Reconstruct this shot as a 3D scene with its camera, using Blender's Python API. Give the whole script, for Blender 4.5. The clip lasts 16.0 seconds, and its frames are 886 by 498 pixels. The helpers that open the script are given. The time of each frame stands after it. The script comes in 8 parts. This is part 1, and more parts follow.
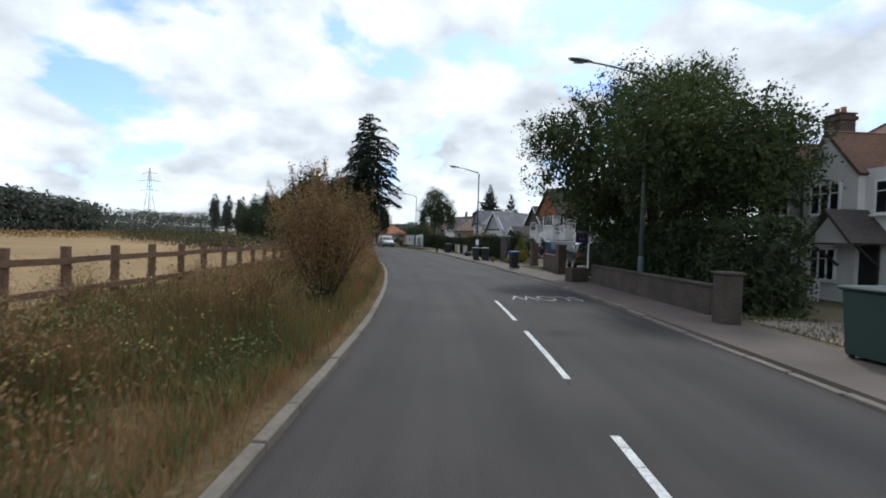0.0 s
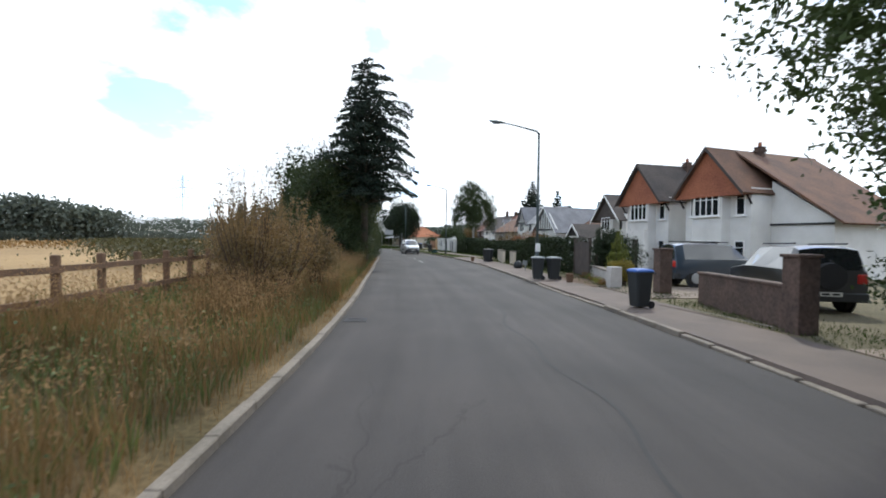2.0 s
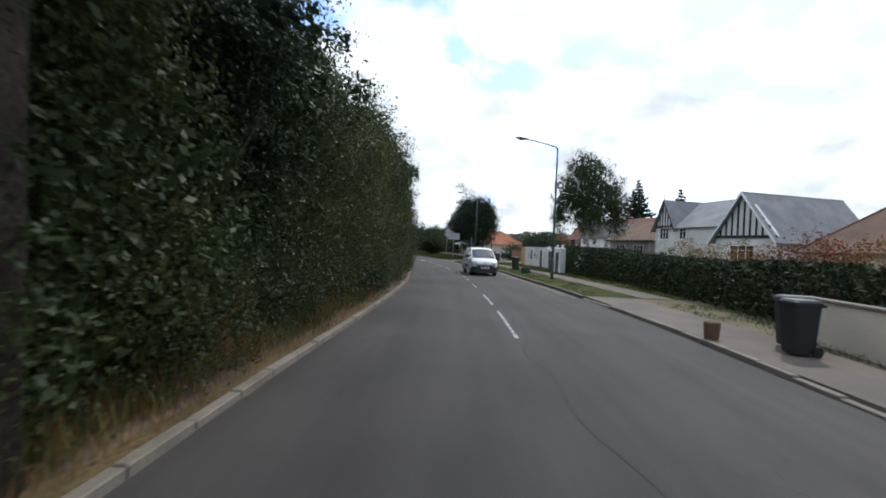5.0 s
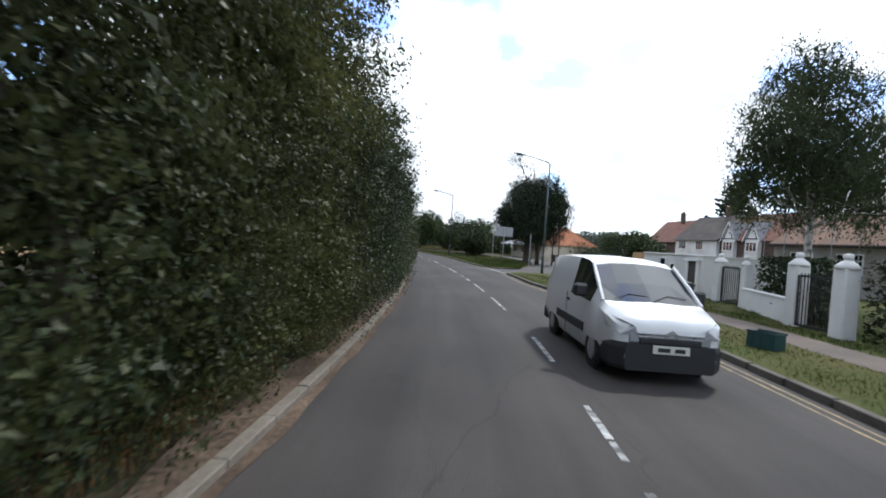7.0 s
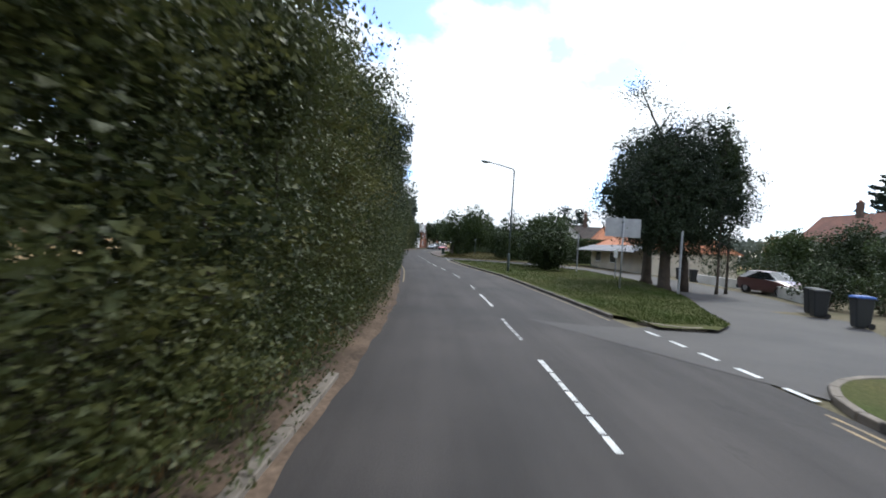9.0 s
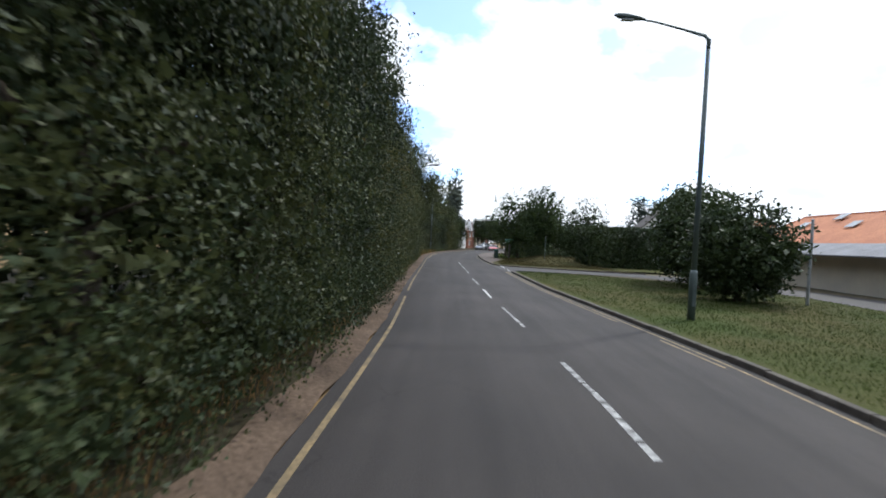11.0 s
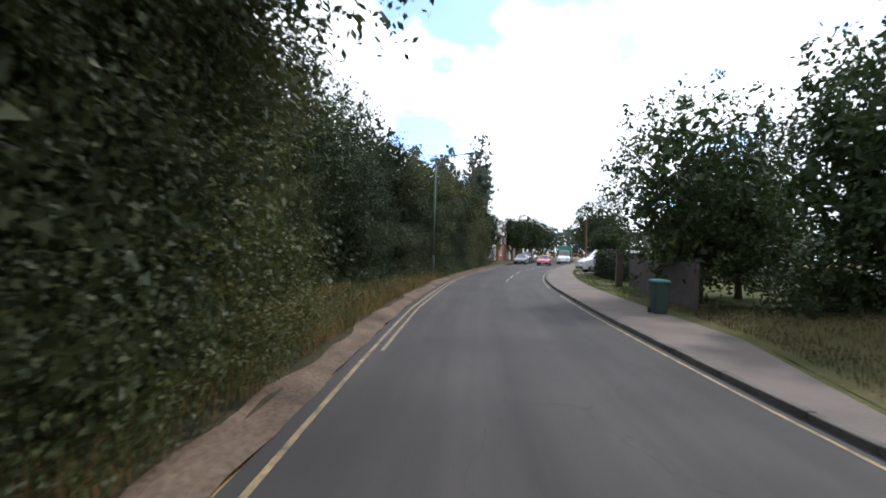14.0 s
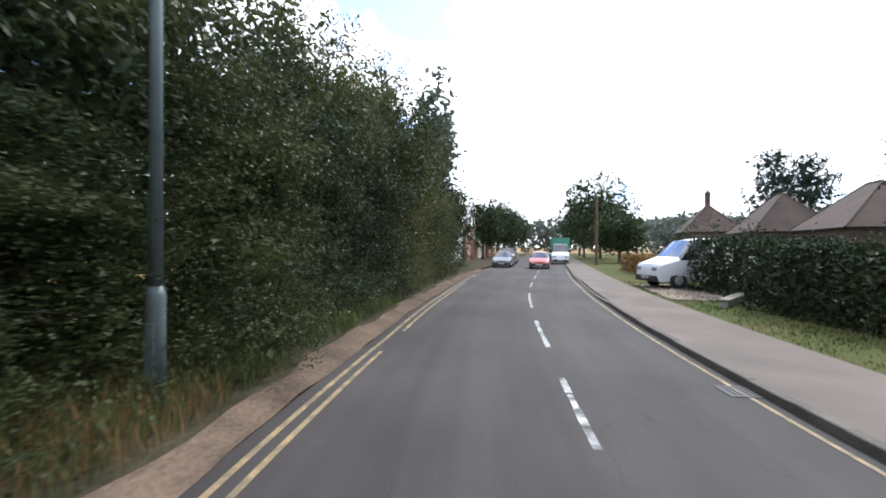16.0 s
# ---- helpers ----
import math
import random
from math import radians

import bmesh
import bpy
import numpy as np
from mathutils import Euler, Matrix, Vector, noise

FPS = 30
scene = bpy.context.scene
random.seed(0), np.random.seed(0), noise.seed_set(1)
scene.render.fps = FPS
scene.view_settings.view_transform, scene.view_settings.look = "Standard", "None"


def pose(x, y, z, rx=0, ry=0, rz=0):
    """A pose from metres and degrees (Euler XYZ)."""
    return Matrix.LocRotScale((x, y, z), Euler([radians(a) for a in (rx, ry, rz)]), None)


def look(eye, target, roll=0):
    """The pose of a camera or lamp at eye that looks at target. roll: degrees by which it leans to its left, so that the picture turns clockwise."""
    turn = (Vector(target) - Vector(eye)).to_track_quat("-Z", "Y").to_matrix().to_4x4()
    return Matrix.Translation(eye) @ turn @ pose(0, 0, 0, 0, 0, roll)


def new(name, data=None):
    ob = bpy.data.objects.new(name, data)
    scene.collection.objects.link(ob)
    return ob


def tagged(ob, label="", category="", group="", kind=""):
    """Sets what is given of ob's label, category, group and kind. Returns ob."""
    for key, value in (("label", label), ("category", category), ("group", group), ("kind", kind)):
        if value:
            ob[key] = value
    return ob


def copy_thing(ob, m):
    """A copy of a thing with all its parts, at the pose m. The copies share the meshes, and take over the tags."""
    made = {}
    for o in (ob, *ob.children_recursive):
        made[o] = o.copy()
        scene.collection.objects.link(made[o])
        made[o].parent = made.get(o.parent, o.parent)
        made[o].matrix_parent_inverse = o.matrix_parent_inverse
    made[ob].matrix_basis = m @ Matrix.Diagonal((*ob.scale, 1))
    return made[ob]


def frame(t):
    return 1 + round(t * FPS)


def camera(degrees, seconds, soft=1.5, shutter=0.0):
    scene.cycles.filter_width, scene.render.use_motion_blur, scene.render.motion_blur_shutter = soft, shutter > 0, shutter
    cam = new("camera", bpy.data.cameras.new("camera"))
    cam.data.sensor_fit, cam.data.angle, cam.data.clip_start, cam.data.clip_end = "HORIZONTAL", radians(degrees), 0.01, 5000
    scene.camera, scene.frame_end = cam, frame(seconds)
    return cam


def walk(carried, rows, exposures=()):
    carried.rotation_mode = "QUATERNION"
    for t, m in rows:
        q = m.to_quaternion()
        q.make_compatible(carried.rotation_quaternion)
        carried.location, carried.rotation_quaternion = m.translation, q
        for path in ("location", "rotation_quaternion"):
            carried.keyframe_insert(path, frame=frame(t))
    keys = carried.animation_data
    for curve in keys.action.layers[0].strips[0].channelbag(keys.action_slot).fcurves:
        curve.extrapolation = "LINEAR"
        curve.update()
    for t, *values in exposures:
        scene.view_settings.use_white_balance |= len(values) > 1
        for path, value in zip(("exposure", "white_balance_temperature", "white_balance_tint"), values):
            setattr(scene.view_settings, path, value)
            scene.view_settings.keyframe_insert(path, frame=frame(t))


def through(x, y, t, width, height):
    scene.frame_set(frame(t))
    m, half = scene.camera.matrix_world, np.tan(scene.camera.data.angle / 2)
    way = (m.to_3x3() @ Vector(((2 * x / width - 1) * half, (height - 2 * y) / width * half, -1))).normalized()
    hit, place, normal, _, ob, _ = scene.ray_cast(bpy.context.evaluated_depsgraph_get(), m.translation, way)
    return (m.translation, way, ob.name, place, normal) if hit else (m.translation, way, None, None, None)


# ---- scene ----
cam = camera(87.8, 16.0, soft=1.8, shutter=0.12)
PATH = [
    (0, (12.212, -0.233, 1.9), (11.583, 9.744, 1.643), 1.71),
    (0.5, (12.095, 3.392, 1.9), (11.270, 13.355, 1.688), 1.77),
    (1, (11.862, 7.245, 1.9), (10.862, 17.194, 1.726), 1.76),
    (1.5, (11.642, 11.197, 1.9), (10.461, 21.127, 1.773), 1.35),
    (2, (11.294, 15.135, 1.9), (9.831, 25.026, 1.696), 0.72),
    (2.5, (10.799, 19.177, 1.9), (8.954, 29.005, 1.792), 0.60),
    (3, (10.083, 23.265, 1.9), (7.869, 33.016, 1.802), 0.55),
    (3.5, (9.210, 27.368, 1.9), (6.753, 37.062, 1.899), 0.19),
    (4, (8.084, 32.087, 1.9), (5.457, 41.736, 1.922), 0.26),
    (4.2, (7.632, 34.016, 1.9), (4.939, 43.647, 1.873), 0.73),
    (6.3, (0.926, 57.692, 1.9), (-2.706, 67.009, 1.813), 3.27),
    (6.5, (0.200, 59.692, 1.9), (-3.525, 68.972, 1.800), 3.07),
    (7, (-1.505, 64.716, 1.9), (-5.451, 73.903, 1.721), 4.14),
    (7.5, (-3.498, 70.025, 1.9), (-7.674, 79.111, 1.769), 3.86),
    (8, (-5.941, 75.627, 1.9), (-10.354, 84.598, 1.724), 3.23),
    (8.5, (-8.597, 81.235, 1.9), (-13.277, 90.071, 1.738), 3.13),
    (9, (-11.330, 86.598, 1.9), (-16.249, 95.303, 1.773), 3.66),
    (9.5, (-14.101, 91.545, 1.9), (-19.237, 100.124, 1.760), 3.78),
    (9.7, (-15.240, 93.499, 1.9), (-20.457, 102.030, 1.792), 3.47),
    (11.8, (-27.863, 112.928, 1.9), (-33.950, 120.859, 1.672), 3.66),
    (12, (-29.488, 115.142, 1.9), (-35.621, 123.039, 1.713), 3.78),
    (12.5, (-33.501, 120.607, 1.9), (-39.709, 128.445, 1.737), 3.68),
    (13, (-37.285, 125.905, 1.9), (-43.516, 133.726, 1.796), 3.96),
    (13.5, (-41.021, 131.177, 1.9), (-47.253, 138.997, 1.816), 2.04),
    (14, (-44.737, 136.547, 1.9), (-50.896, 144.425, 1.888), 1.93),
    (14.5, (-48.407, 141.814, 1.9), (-54.465, 149.770, 1.861), 0.90),
    (15, (-51.683, 146.787, 1.9), (-57.598, 154.850, 1.799), 1.06),
    (15.5, (-54.840, 151.722, 1.9), (-60.572, 159.916, 1.821), 0.52),
    (16, (-57.756, 156.610, 1.9), (-63.238, 164.973, 1.845), 0.32),
]
walk(cam, [(t, look(eye, target, roll)) for t, eye, target, roll in PATH],
     exposures=[(0, -0.95, 5900, 5), (0.5, -0.85, 5900, 5), (1.0, -0.52, 5950, 5), (1.8, -0.24, 5950, 5), (2.5, -0.62, 5900, 5), (4.2, -0.67, 5900, 5), (6.3, -0.47, 5900, 6), (8.5, -0.27, 5900, 6), (9.7, -0.4, 5900, 6), (12, -0.37, 5950, 7), (13, -0.47, 5950, 7), (14, -0.22, 5950, 8), (15, 0.1, 5950, 8), (16, 0.23, 5950, 8)])

# ---------------------------------------------------------------- light
SUN_AZ, SUN_EL = 14.0, 50.0          # degrees to the right of +y, degrees up
world = bpy.data.worlds.new("sky")
scene.world = world
world.use_nodes = True
wn, wl = world.node_tree.nodes, world.node_tree.links
wn.clear()
w_out = wn.new("ShaderNodeOutputWorld")
w_bg = wn.new("ShaderNodeBackground")
w_bg.inputs[1].default_value = 0.15
w_sky = wn.new("ShaderNodeTexSky")
w_sky.sky_type, w_sky.sun_disc = "NISHITA", False
w_sky.sun_elevation, w_sky.sun_rotation = radians(SUN_EL), radians(SUN_AZ)
w_sky.air_density, w_sky.dust_density, w_sky.ozone_density = 1.0, 0.7, 2.0
w_tc = wn.new("ShaderNodeTexCoord")
w_sep = wn.new("ShaderNodeSeparateXYZ")
wl.new(w_tc.outputs["Generated"], w_sep.inputs[0])


def wmath(op, a, b=None):
    n = wn.new("ShaderNodeMath")
    n.operation = op
    for i, v in enumerate((a, b)):
        if v is None:
            continue
        if isinstance(v, (int, float)):
            n.inputs[i].default_value = v
        else:
            wl.new(v, n.inputs[i])
    return n.outputs[0]


w_z = wmath("ADD", wmath("MAXIMUM", w_sep.outputs[2], 0.0), 0.42)
w_vec = wn.new("ShaderNodeCombineXYZ")
wl.new(wmath("DIVIDE", w_sep.outputs[0], w_z), w_vec.inputs[0])
wl.new(wmath("DIVIDE", w_sep.outputs[1], w_z), w_vec.inputs[1])
w_noise = wn.new("ShaderNodeTexNoise")
w_noise.inputs["Scale"].default_value, w_noise.inputs["Detail"].default_value = 1.9, 12.0
w_noise.inputs["Roughness"].default_value, w_noise.inputs["Distortion"].default_value = 0.52, 0.15
wl.new(w_vec.outputs[0], w_noise.inputs["Vector"])
w_ramp = wn.new("ShaderNodeValToRGB")
w_ramp.color_ramp.elements[0].position, w_ramp.color_ramp.elements[1].position = 0.425, 0.47
w_ramp.color_ramp.elements[0].color = (0.07, 0.07, 0.07, 1)  # a thin veil over the blue
wl.new(w_noise.outputs[0], w_ramp.inputs[0])
w_noise2 = wn.new("ShaderNodeTexNoise")
w_noise2.inputs["Scale"].default_value, w_noise2.inputs["Detail"].default_value = 4.2, 9.0
wl.new(w_vec.outputs[0], w_noise2.inputs["Vector"])
w_cloud = wn.new("ShaderNodeValToRGB")
w_cloud.color_ramp.elements[0].position, w_cloud.color_ramp.elements[1].position = 0.40, 0.66
w_cloud.color_ramp.elements[0].color = (14.5, 14.4, 14.6, 1)
w_cloud.color_ramp.elements[1].color = (9.0, 9.0, 9.4, 1)
wl.new(w_noise2.outputs[0], w_cloud.inputs[0])
w_mix = wn.new("ShaderNodeMix")
w_mix.data_type = "RGBA"
wl.new(w_ramp.outputs[0], w_mix.inputs[0])
w_haze = wn.new("ShaderNodeMix")      # summer haze: a paler, brighter blue
w_haze.data_type, w_haze.blend_type = "RGBA", "MULTIPLY"
w_haze.inputs[0].default_value, w_haze.inputs[7].default_value = 1.0, (2.4, 2.4, 2.75, 1)
wl.new(w_sky.outputs[0], w_haze.inputs[6])
wl.new(w_haze.outputs[2], w_mix.inputs[6])
wl.new(w_cloud.outputs[0], w_mix.inputs[7])
wl.new(w_mix.outputs[2], w_bg.inputs[0])
wl.new(w_bg.outputs[0], w_out.inputs[0])

sun_data = bpy.data.lights.new("sun", "SUN")
sun_data.energy, sun_data.angle, sun_data.color = 3.8, radians(3.5), (1.0, 0.94, 0.84)
sun = new("sun", sun_data)
_a, _e = radians(SUN_AZ), radians(SUN_EL)
sun.matrix_world = look((0, 0, 60), (-math.sin(_a) * math.cos(_e) * 10, -math.cos(_a) * math.cos(_e) * 10, 60 - math.sin(_e) * 10))


# ---------------------------------------------------------------- materials
def mat(name, c1, c2=None, scale=1.0, rough=0.8, fine=0.25, fine_scale=40.0, bump=0.15, metal=0.0, spec=0.4, spread=0.5, coat=0.0):
    """A surface with two colours blended by broad patches, fine grain in value, and fine relief."""
    c2 = c2 or tuple(v * 0.75 for v in c1)
    m = bpy.data.materials.new(name)
    m.use_nodes = True
    n, l = m.node_tree.nodes, m.node_tree.links
    b = n["Principled BSDF"]
    geo = n.new("ShaderNodeNewGeometry")
    big, small = n.new("ShaderNodeTexNoise"), n.new("ShaderNodeTexNoise")
    for tex, s, d in ((big, scale, 5.0), (small, fine_scale, 3.0)):
        tex.inputs["Scale"].default_value, tex.inputs["Detail"].default_value = s, d
        l.new(geo.outputs["Position"], tex.inputs["Vector"])
    ramp = n.new("ShaderNodeValToRGB")
    ramp.color_ramp.elements[0].position, ramp.color_ramp.elements[1].position = 0.5 - spread / 2.5, 0.5 + spread / 2.5
    ramp.color_ramp.elements[0].color, ramp.color_ramp.elements[1].color = (*c2, 1), (*c1, 1)
    l.new(big.outputs[0], ramp.inputs[0])
    rng = n.new("ShaderNodeMapRange")
    rng.inputs[1].default_value, rng.inputs[2].default_value = 0.25, 0.75
    rng.inputs[3].default_value, rng.inputs[4].default_value = 1 - fine, 1 + fine
    l.new(small.outputs[0], rng.inputs[0])
    mul = n.new("ShaderNodeMix")
    mul.data_type, mul.blend_type = "RGBA", "MULTIPLY"
    mul.inputs[0].default_value = 1.0
    l.new(ramp.outputs[0], mul.inputs[6])
    l.new(rng.outputs[0], mul.inputs[7])
    l.new(mul.outputs[2], b.inputs["Base Color"])
    b.inputs["Roughness"].default_value, b.inputs["Metallic"].default_value = rough, metal
    b.inputs["Specular IOR Level"].default_value = spec
    b.inputs["Coat Weight"].default_value = coat
    b.inputs["Coat Roughness"].default_value = 0.05
    if bump:
        bp = n.new("ShaderNodeBump")
        bp.inputs["Strength"].default_value, bp.inputs["Distance"].default_value = bump, 0.02
        l.new(small.outputs[0], bp.inputs["Height"])
        l.new(bp.outputs[0], b.inputs["Normal"])
    return m


def leaf_mat(name, c1, c2, through=0.3, rough=0.55, dry=None, patch=0.35):
    """Leaves: colour varies from leaf to leaf, from plant to plant and in patches; some light passes through."""
    m = bpy.data.materials.new(name)
    m.use_nodes = True
    n, l = m.node_tree.nodes, m.node_tree.links
    b, out = n["Principled BSDF"], n["Material Output"]
    geo, info = n.new("ShaderNodeNewGeometry"), n.new("ShaderNodeObjectInfo")
    tex = n.new("ShaderNodeTexNoise")
    tex.inputs["Scale"].default_value, tex.inputs["Detail"].default_value = patch, 3.0
    l.new(geo.outputs["Position"], tex.inputs["Vector"])

    def math_(op, a, c):
        k = n.new("ShaderNodeMath")
        k.operation = op
        for i, v in enumerate((a, c)):
            if isinstance(v, (int, float)):
                k.inputs[i].default_value = v
            else:
                l.new(v, k.inputs[i])
        return k.outputs[0]

    f = math_("ADD", math_("ADD", math_("MULTIPLY", geo.outputs["Random Per Island"], 0.34), 0.08), math_("MULTIPLY", info.outputs["Random"], 0.25))
    f = math_("ADD", f, math_("MULTIPLY", math_("SUBTRACT", tex.outputs[0], 0.5), 1.5))
    ramp = n.new("ShaderNodeValToRGB")
    ramp.color_ramp.elements[0].color, ramp.color_ramp.elements[1].color = (*c2, 1), (*c1, 1)
    ramp.color_ramp.elements[0].position, ramp.color_ramp.elements[1].position = 0.05, 0.75
    if dry:
        e = ramp.color_ramp.elements.new(0.95)
        e.color = (*dry, 1)
    l.new(f, ramp.inputs[0])
    l.new(ramp.outputs[0], b.inputs["Base Color"])
    b.inputs["Roughness"].default_value = rough
    b.inputs["Specular IOR Level"].default_value = 0.2 if rough < 0.75 else 0.05
    tr = n.new("ShaderNodeBsdfTranslucent")
    l.new(ramp.outputs[0], tr.inputs[0])
    mx = n.new("ShaderNodeMixShader")
    mx.inputs[0].default_value = through
    l.new(b.outputs[0], mx.inputs[1])
    l.new(tr.outputs[0], mx.inputs[2])
    l.new(mx.outputs[0], out.inputs["Surface"])
    return m


def roof_mat(name, c1, c2):
    """Plain tiles in courses: relief bands down the slope, tone varying tile by tile."""
    m = mat(name, c1, c2, scale=0.8, rough=0.85, fine=0.3, fine_scale=14, bump=0.2)
    n, l = m.node_tree.nodes, m.node_tree.links
    geo = n.new("ShaderNodeNewGeometry")
    wave = n.new("ShaderNodeTexWave")
    wave.bands_direction, wave.wave_profile = "Z", "SAW"
    wave.inputs["Scale"].default_value, wave.inputs["Distortion"].default_value = 1.6, 0.3
    l.new(geo.outputs["Position"], wave.inputs["Vector"])
    bp = n.new("ShaderNodeBump")
    bp.inputs["Strength"].default_value, bp.inputs["Distance"].default_value = 0.5, 0.03
    l.new(wave.outputs[0], bp.inputs["Height"])
    l.new(bp.outputs[0], n["Principled BSDF"].inputs["Normal"])
    return m


def road_mat(name, c1, c2):
    """Worn asphalt: streaks and wheel tracks along the road, mended patches, fine cracks. Reads the road's own coordinates (metres across, metres along)."""
    m = mat(name, c1, c2, scale=0.3, rough=0.8, fine=0.34, fine_scale=70, bump=0.3, spec=0.25)
    n, l = m.node_tree.nodes, m.node_tree.links
    b = n["Principled BSDF"]
    uv = n.new("ShaderNodeUVMap")
    uv.uv_map = "road"

    def op(kind, a, c):
        k = n.new("ShaderNodeMath")
        k.operation = kind
        for i, v in enumerate((a, c)):
            if isinstance(v, (int, float)):
                k.inputs[i].default_value = v
            else:
                l.new(v, k.inputs[i])
        return k.outputs[0]

    def stretched(sx, sy, detail):
        mp = n.new("ShaderNodeMapping")
        mp.inputs["Scale"].default_value = (sx, sy, 1)
        l.new(uv.outputs[0], mp.inputs[0])
        t = n.new("ShaderNodeTexNoise")
        t.inputs["Scale"].default_value, t.inputs["Detail"].default_value = 1.0, detail
        l.new(mp.outputs[0], t.inputs["Vector"])
        return t.outputs[0]

    sep = n.new("ShaderNodeSeparateXYZ")
    l.new(uv.outputs[0], sep.inputs[0])
    tracks = op("MULTIPLY", op("SINE", op("ADD", op("MULTIPLY", sep.outputs[0], 4.1), op("MULTIPLY", stretched(0.1, 0.08, 2), 3.0)), 0), 0.07)
    streak = op("MULTIPLY", op("SUBTRACT", stretched(2.6, 0.10, 5), 0.5), 0.75)
    stain = op("MULTIPLY", op("SUBTRACT", stretched(0.7, 0.35, 6), 0.5), 0.6)
    tone = op("ADD", op("ADD", 1.0, tracks), op("ADD", streak, stain))
    crack = n.new("ShaderNodeTexVoronoi")
    crack.feature = "DISTANCE_TO_EDGE"
    crack.inputs["Scale"].default_value = 1.0
    wob = n.new("ShaderNodeMapping")
    wob.inputs["Scale"].default_value = (0.42, 0.16, 1)
    l.new(uv.outputs[0], wob.inputs[0])
    add = n.new("ShaderNodeVectorMath")
    add.operation = "ADD"
    l.new(wob.outputs[0], add.inputs[0])
    off = n.new("ShaderNodeCombineXYZ")
    l.new(op("MULTIPLY", stretched(1.5, 1.1, 5), 0.35), off.inputs[0])
    l.new(op("MULTIPLY", stretched(1.2, 1.4, 5), 0.25), off.inputs[1])
    l.new(off.outputs[0], add.inputs[1])
    l.new(add.outputs[0], crack.inputs["Vector"])
    thin = op("LESS_THAN", crack.outputs["Distance"], 0.0035)
    some = op("GREATER_THAN", stretched(0.25, 0.09, 3), 0.52)
    tone = op("MULTIPLY", tone, op("SUBTRACT", 1.0, op("MULTIPLY", op("MULTIPLY", thin, some), 0.2)))
    mul = n.new("ShaderNodeMix")
    mul.data_type, mul.blend_type = "RGBA", "MULTIPLY"
    mul.inputs[0].default_value = 1.0
    l.new(b.inputs["Base Color"].links[0].from_socket, mul.inputs[6])
    l.new(tone, mul.inputs[7])
    l.new(mul.outputs[2], b.inputs["Base Color"])
    return m


ASPHALT = road_mat("asphalt", (0.056, 0.049, 0.0455), (0.036, 0.0325, 0.031))
SIDE_ASPHALT = mat("side_road_asphalt", (0.066, 0.059, 0.055), (0.043, 0.039, 0.037), scale=0.4, rough=0.8, fine=0.3, fine_scale=70, bump=0.25)
PATCH_ASPHALT = mat("asphalt_seam", (0.032, 0.031, 0.030), (0.024, 0.024, 0.024), scale=1, rough=0.85, fine=0.2)
PAVING = mat("pavement_tarmac", (0.145, 0.112, 0.093), (0.09, 0.073, 0.062), scale=0.6, rough=0.9, fine=0.2, fine_scale=60)
CONCRETE = mat("kerb_concrete", (0.215, 0.183, 0.148), (0.13, 0.112, 0.09), scale=1.2, rough=0.9, fine=0.2, fine_scale=25)
DARK_KERB = mat("granite_kerb", (0.12, 0.105, 0.09), (0.065, 0.058, 0.05), scale=1.5, rough=0.9, fine=0.25, fine_scale=25)
WHITE_LINE = mat("road_paint_white", (0.66, 0.66, 0.64), (0.40, 0.40, 0.39), scale=3.0, rough=0.7, fine=0.3, fine_scale=30, bump=0.1)
YELLOW_LINE = mat("road_paint_yellow", (0.33, 0.24, 0.115), (0.10, 0.082, 0.06), scale=3.5, rough=0.75, fine=0.35, fine_scale=25, bump=0.1)
WORN_LINE = mat("worn_road_paint", (0.46, 0.46, 0.45), (0.085, 0.084, 0.083), scale=5.0, rough=0.75, fine=0.3, fine_scale=30, bump=0.1, spread=0.35)
DIRT = mat("dry_dirt", (0.15, 0.108, 0.078), (0.07, 0.052, 0.039), scale=1.1, rough=0.95, fine=0.35, fine_scale=18, bump=0.5, spec=0.08)
DRY_GROUND = mat("dry_verge", (0.16, 0.112, 0.058), (0.06, 0.05, 0.026), scale=0.6, rough=0.95, fine=0.4, fine_scale=14, bump=0.6, spec=0.08)
FIELD = mat("stubble_field", (0.34, 0.235, 0.12), (0.22, 0.15, 0.078), scale=0.05, rough=0.95, fine=0.2, fine_scale=3, bump=0.3, spec=0.08)
LAWN = mat("verge_lawn", (0.048, 0.066, 0.018), (0.085, 0.075, 0.03), scale=0.35, rough=0.95, fine=0.4, fine_scale=25, bump=0.6, spec=0.08)
BANK_GRASS = mat("bank_turf", (0.05, 0.054, 0.02), (0.092, 0.077, 0.037), scale=0.5, rough=0.95, fine=0.4, fine_scale=25, bump=0.6, spec=0.08)
GARDEN = mat("garden_earth", (0.16, 0.135, 0.09), (0.10, 0.09, 0.055), scale=0.5, rough=0.95, fine=0.4, fine_scale=15, bump=0.5, spec=0.08)
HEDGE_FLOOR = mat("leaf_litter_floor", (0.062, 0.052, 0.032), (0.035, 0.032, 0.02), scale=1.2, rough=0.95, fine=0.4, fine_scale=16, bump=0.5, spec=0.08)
# wall colour with the shade under the big tree darkened into it
SHADED_WALL = mat("shade_darkened_wall", (0.085, 0.066, 0.05), (0.045, 0.038, 0.03), scale=1.4, rough=0.95, fine=0.3, fine_scale=16, bump=0.4)
DRIVE = mat("driveway_gravel", (0.24, 0.19, 0.145), (0.15, 0.12, 0.095), scale=0.7, rough=0.95, fine=0.3, fine_scale=35, bump=0.4)
FORECOURT = mat("pale_forecourt_concrete", (0.34, 0.30, 0.255), (0.24, 0.21, 0.175), scale=0.8, rough=0.9, fine=0.15, fine_scale=30)
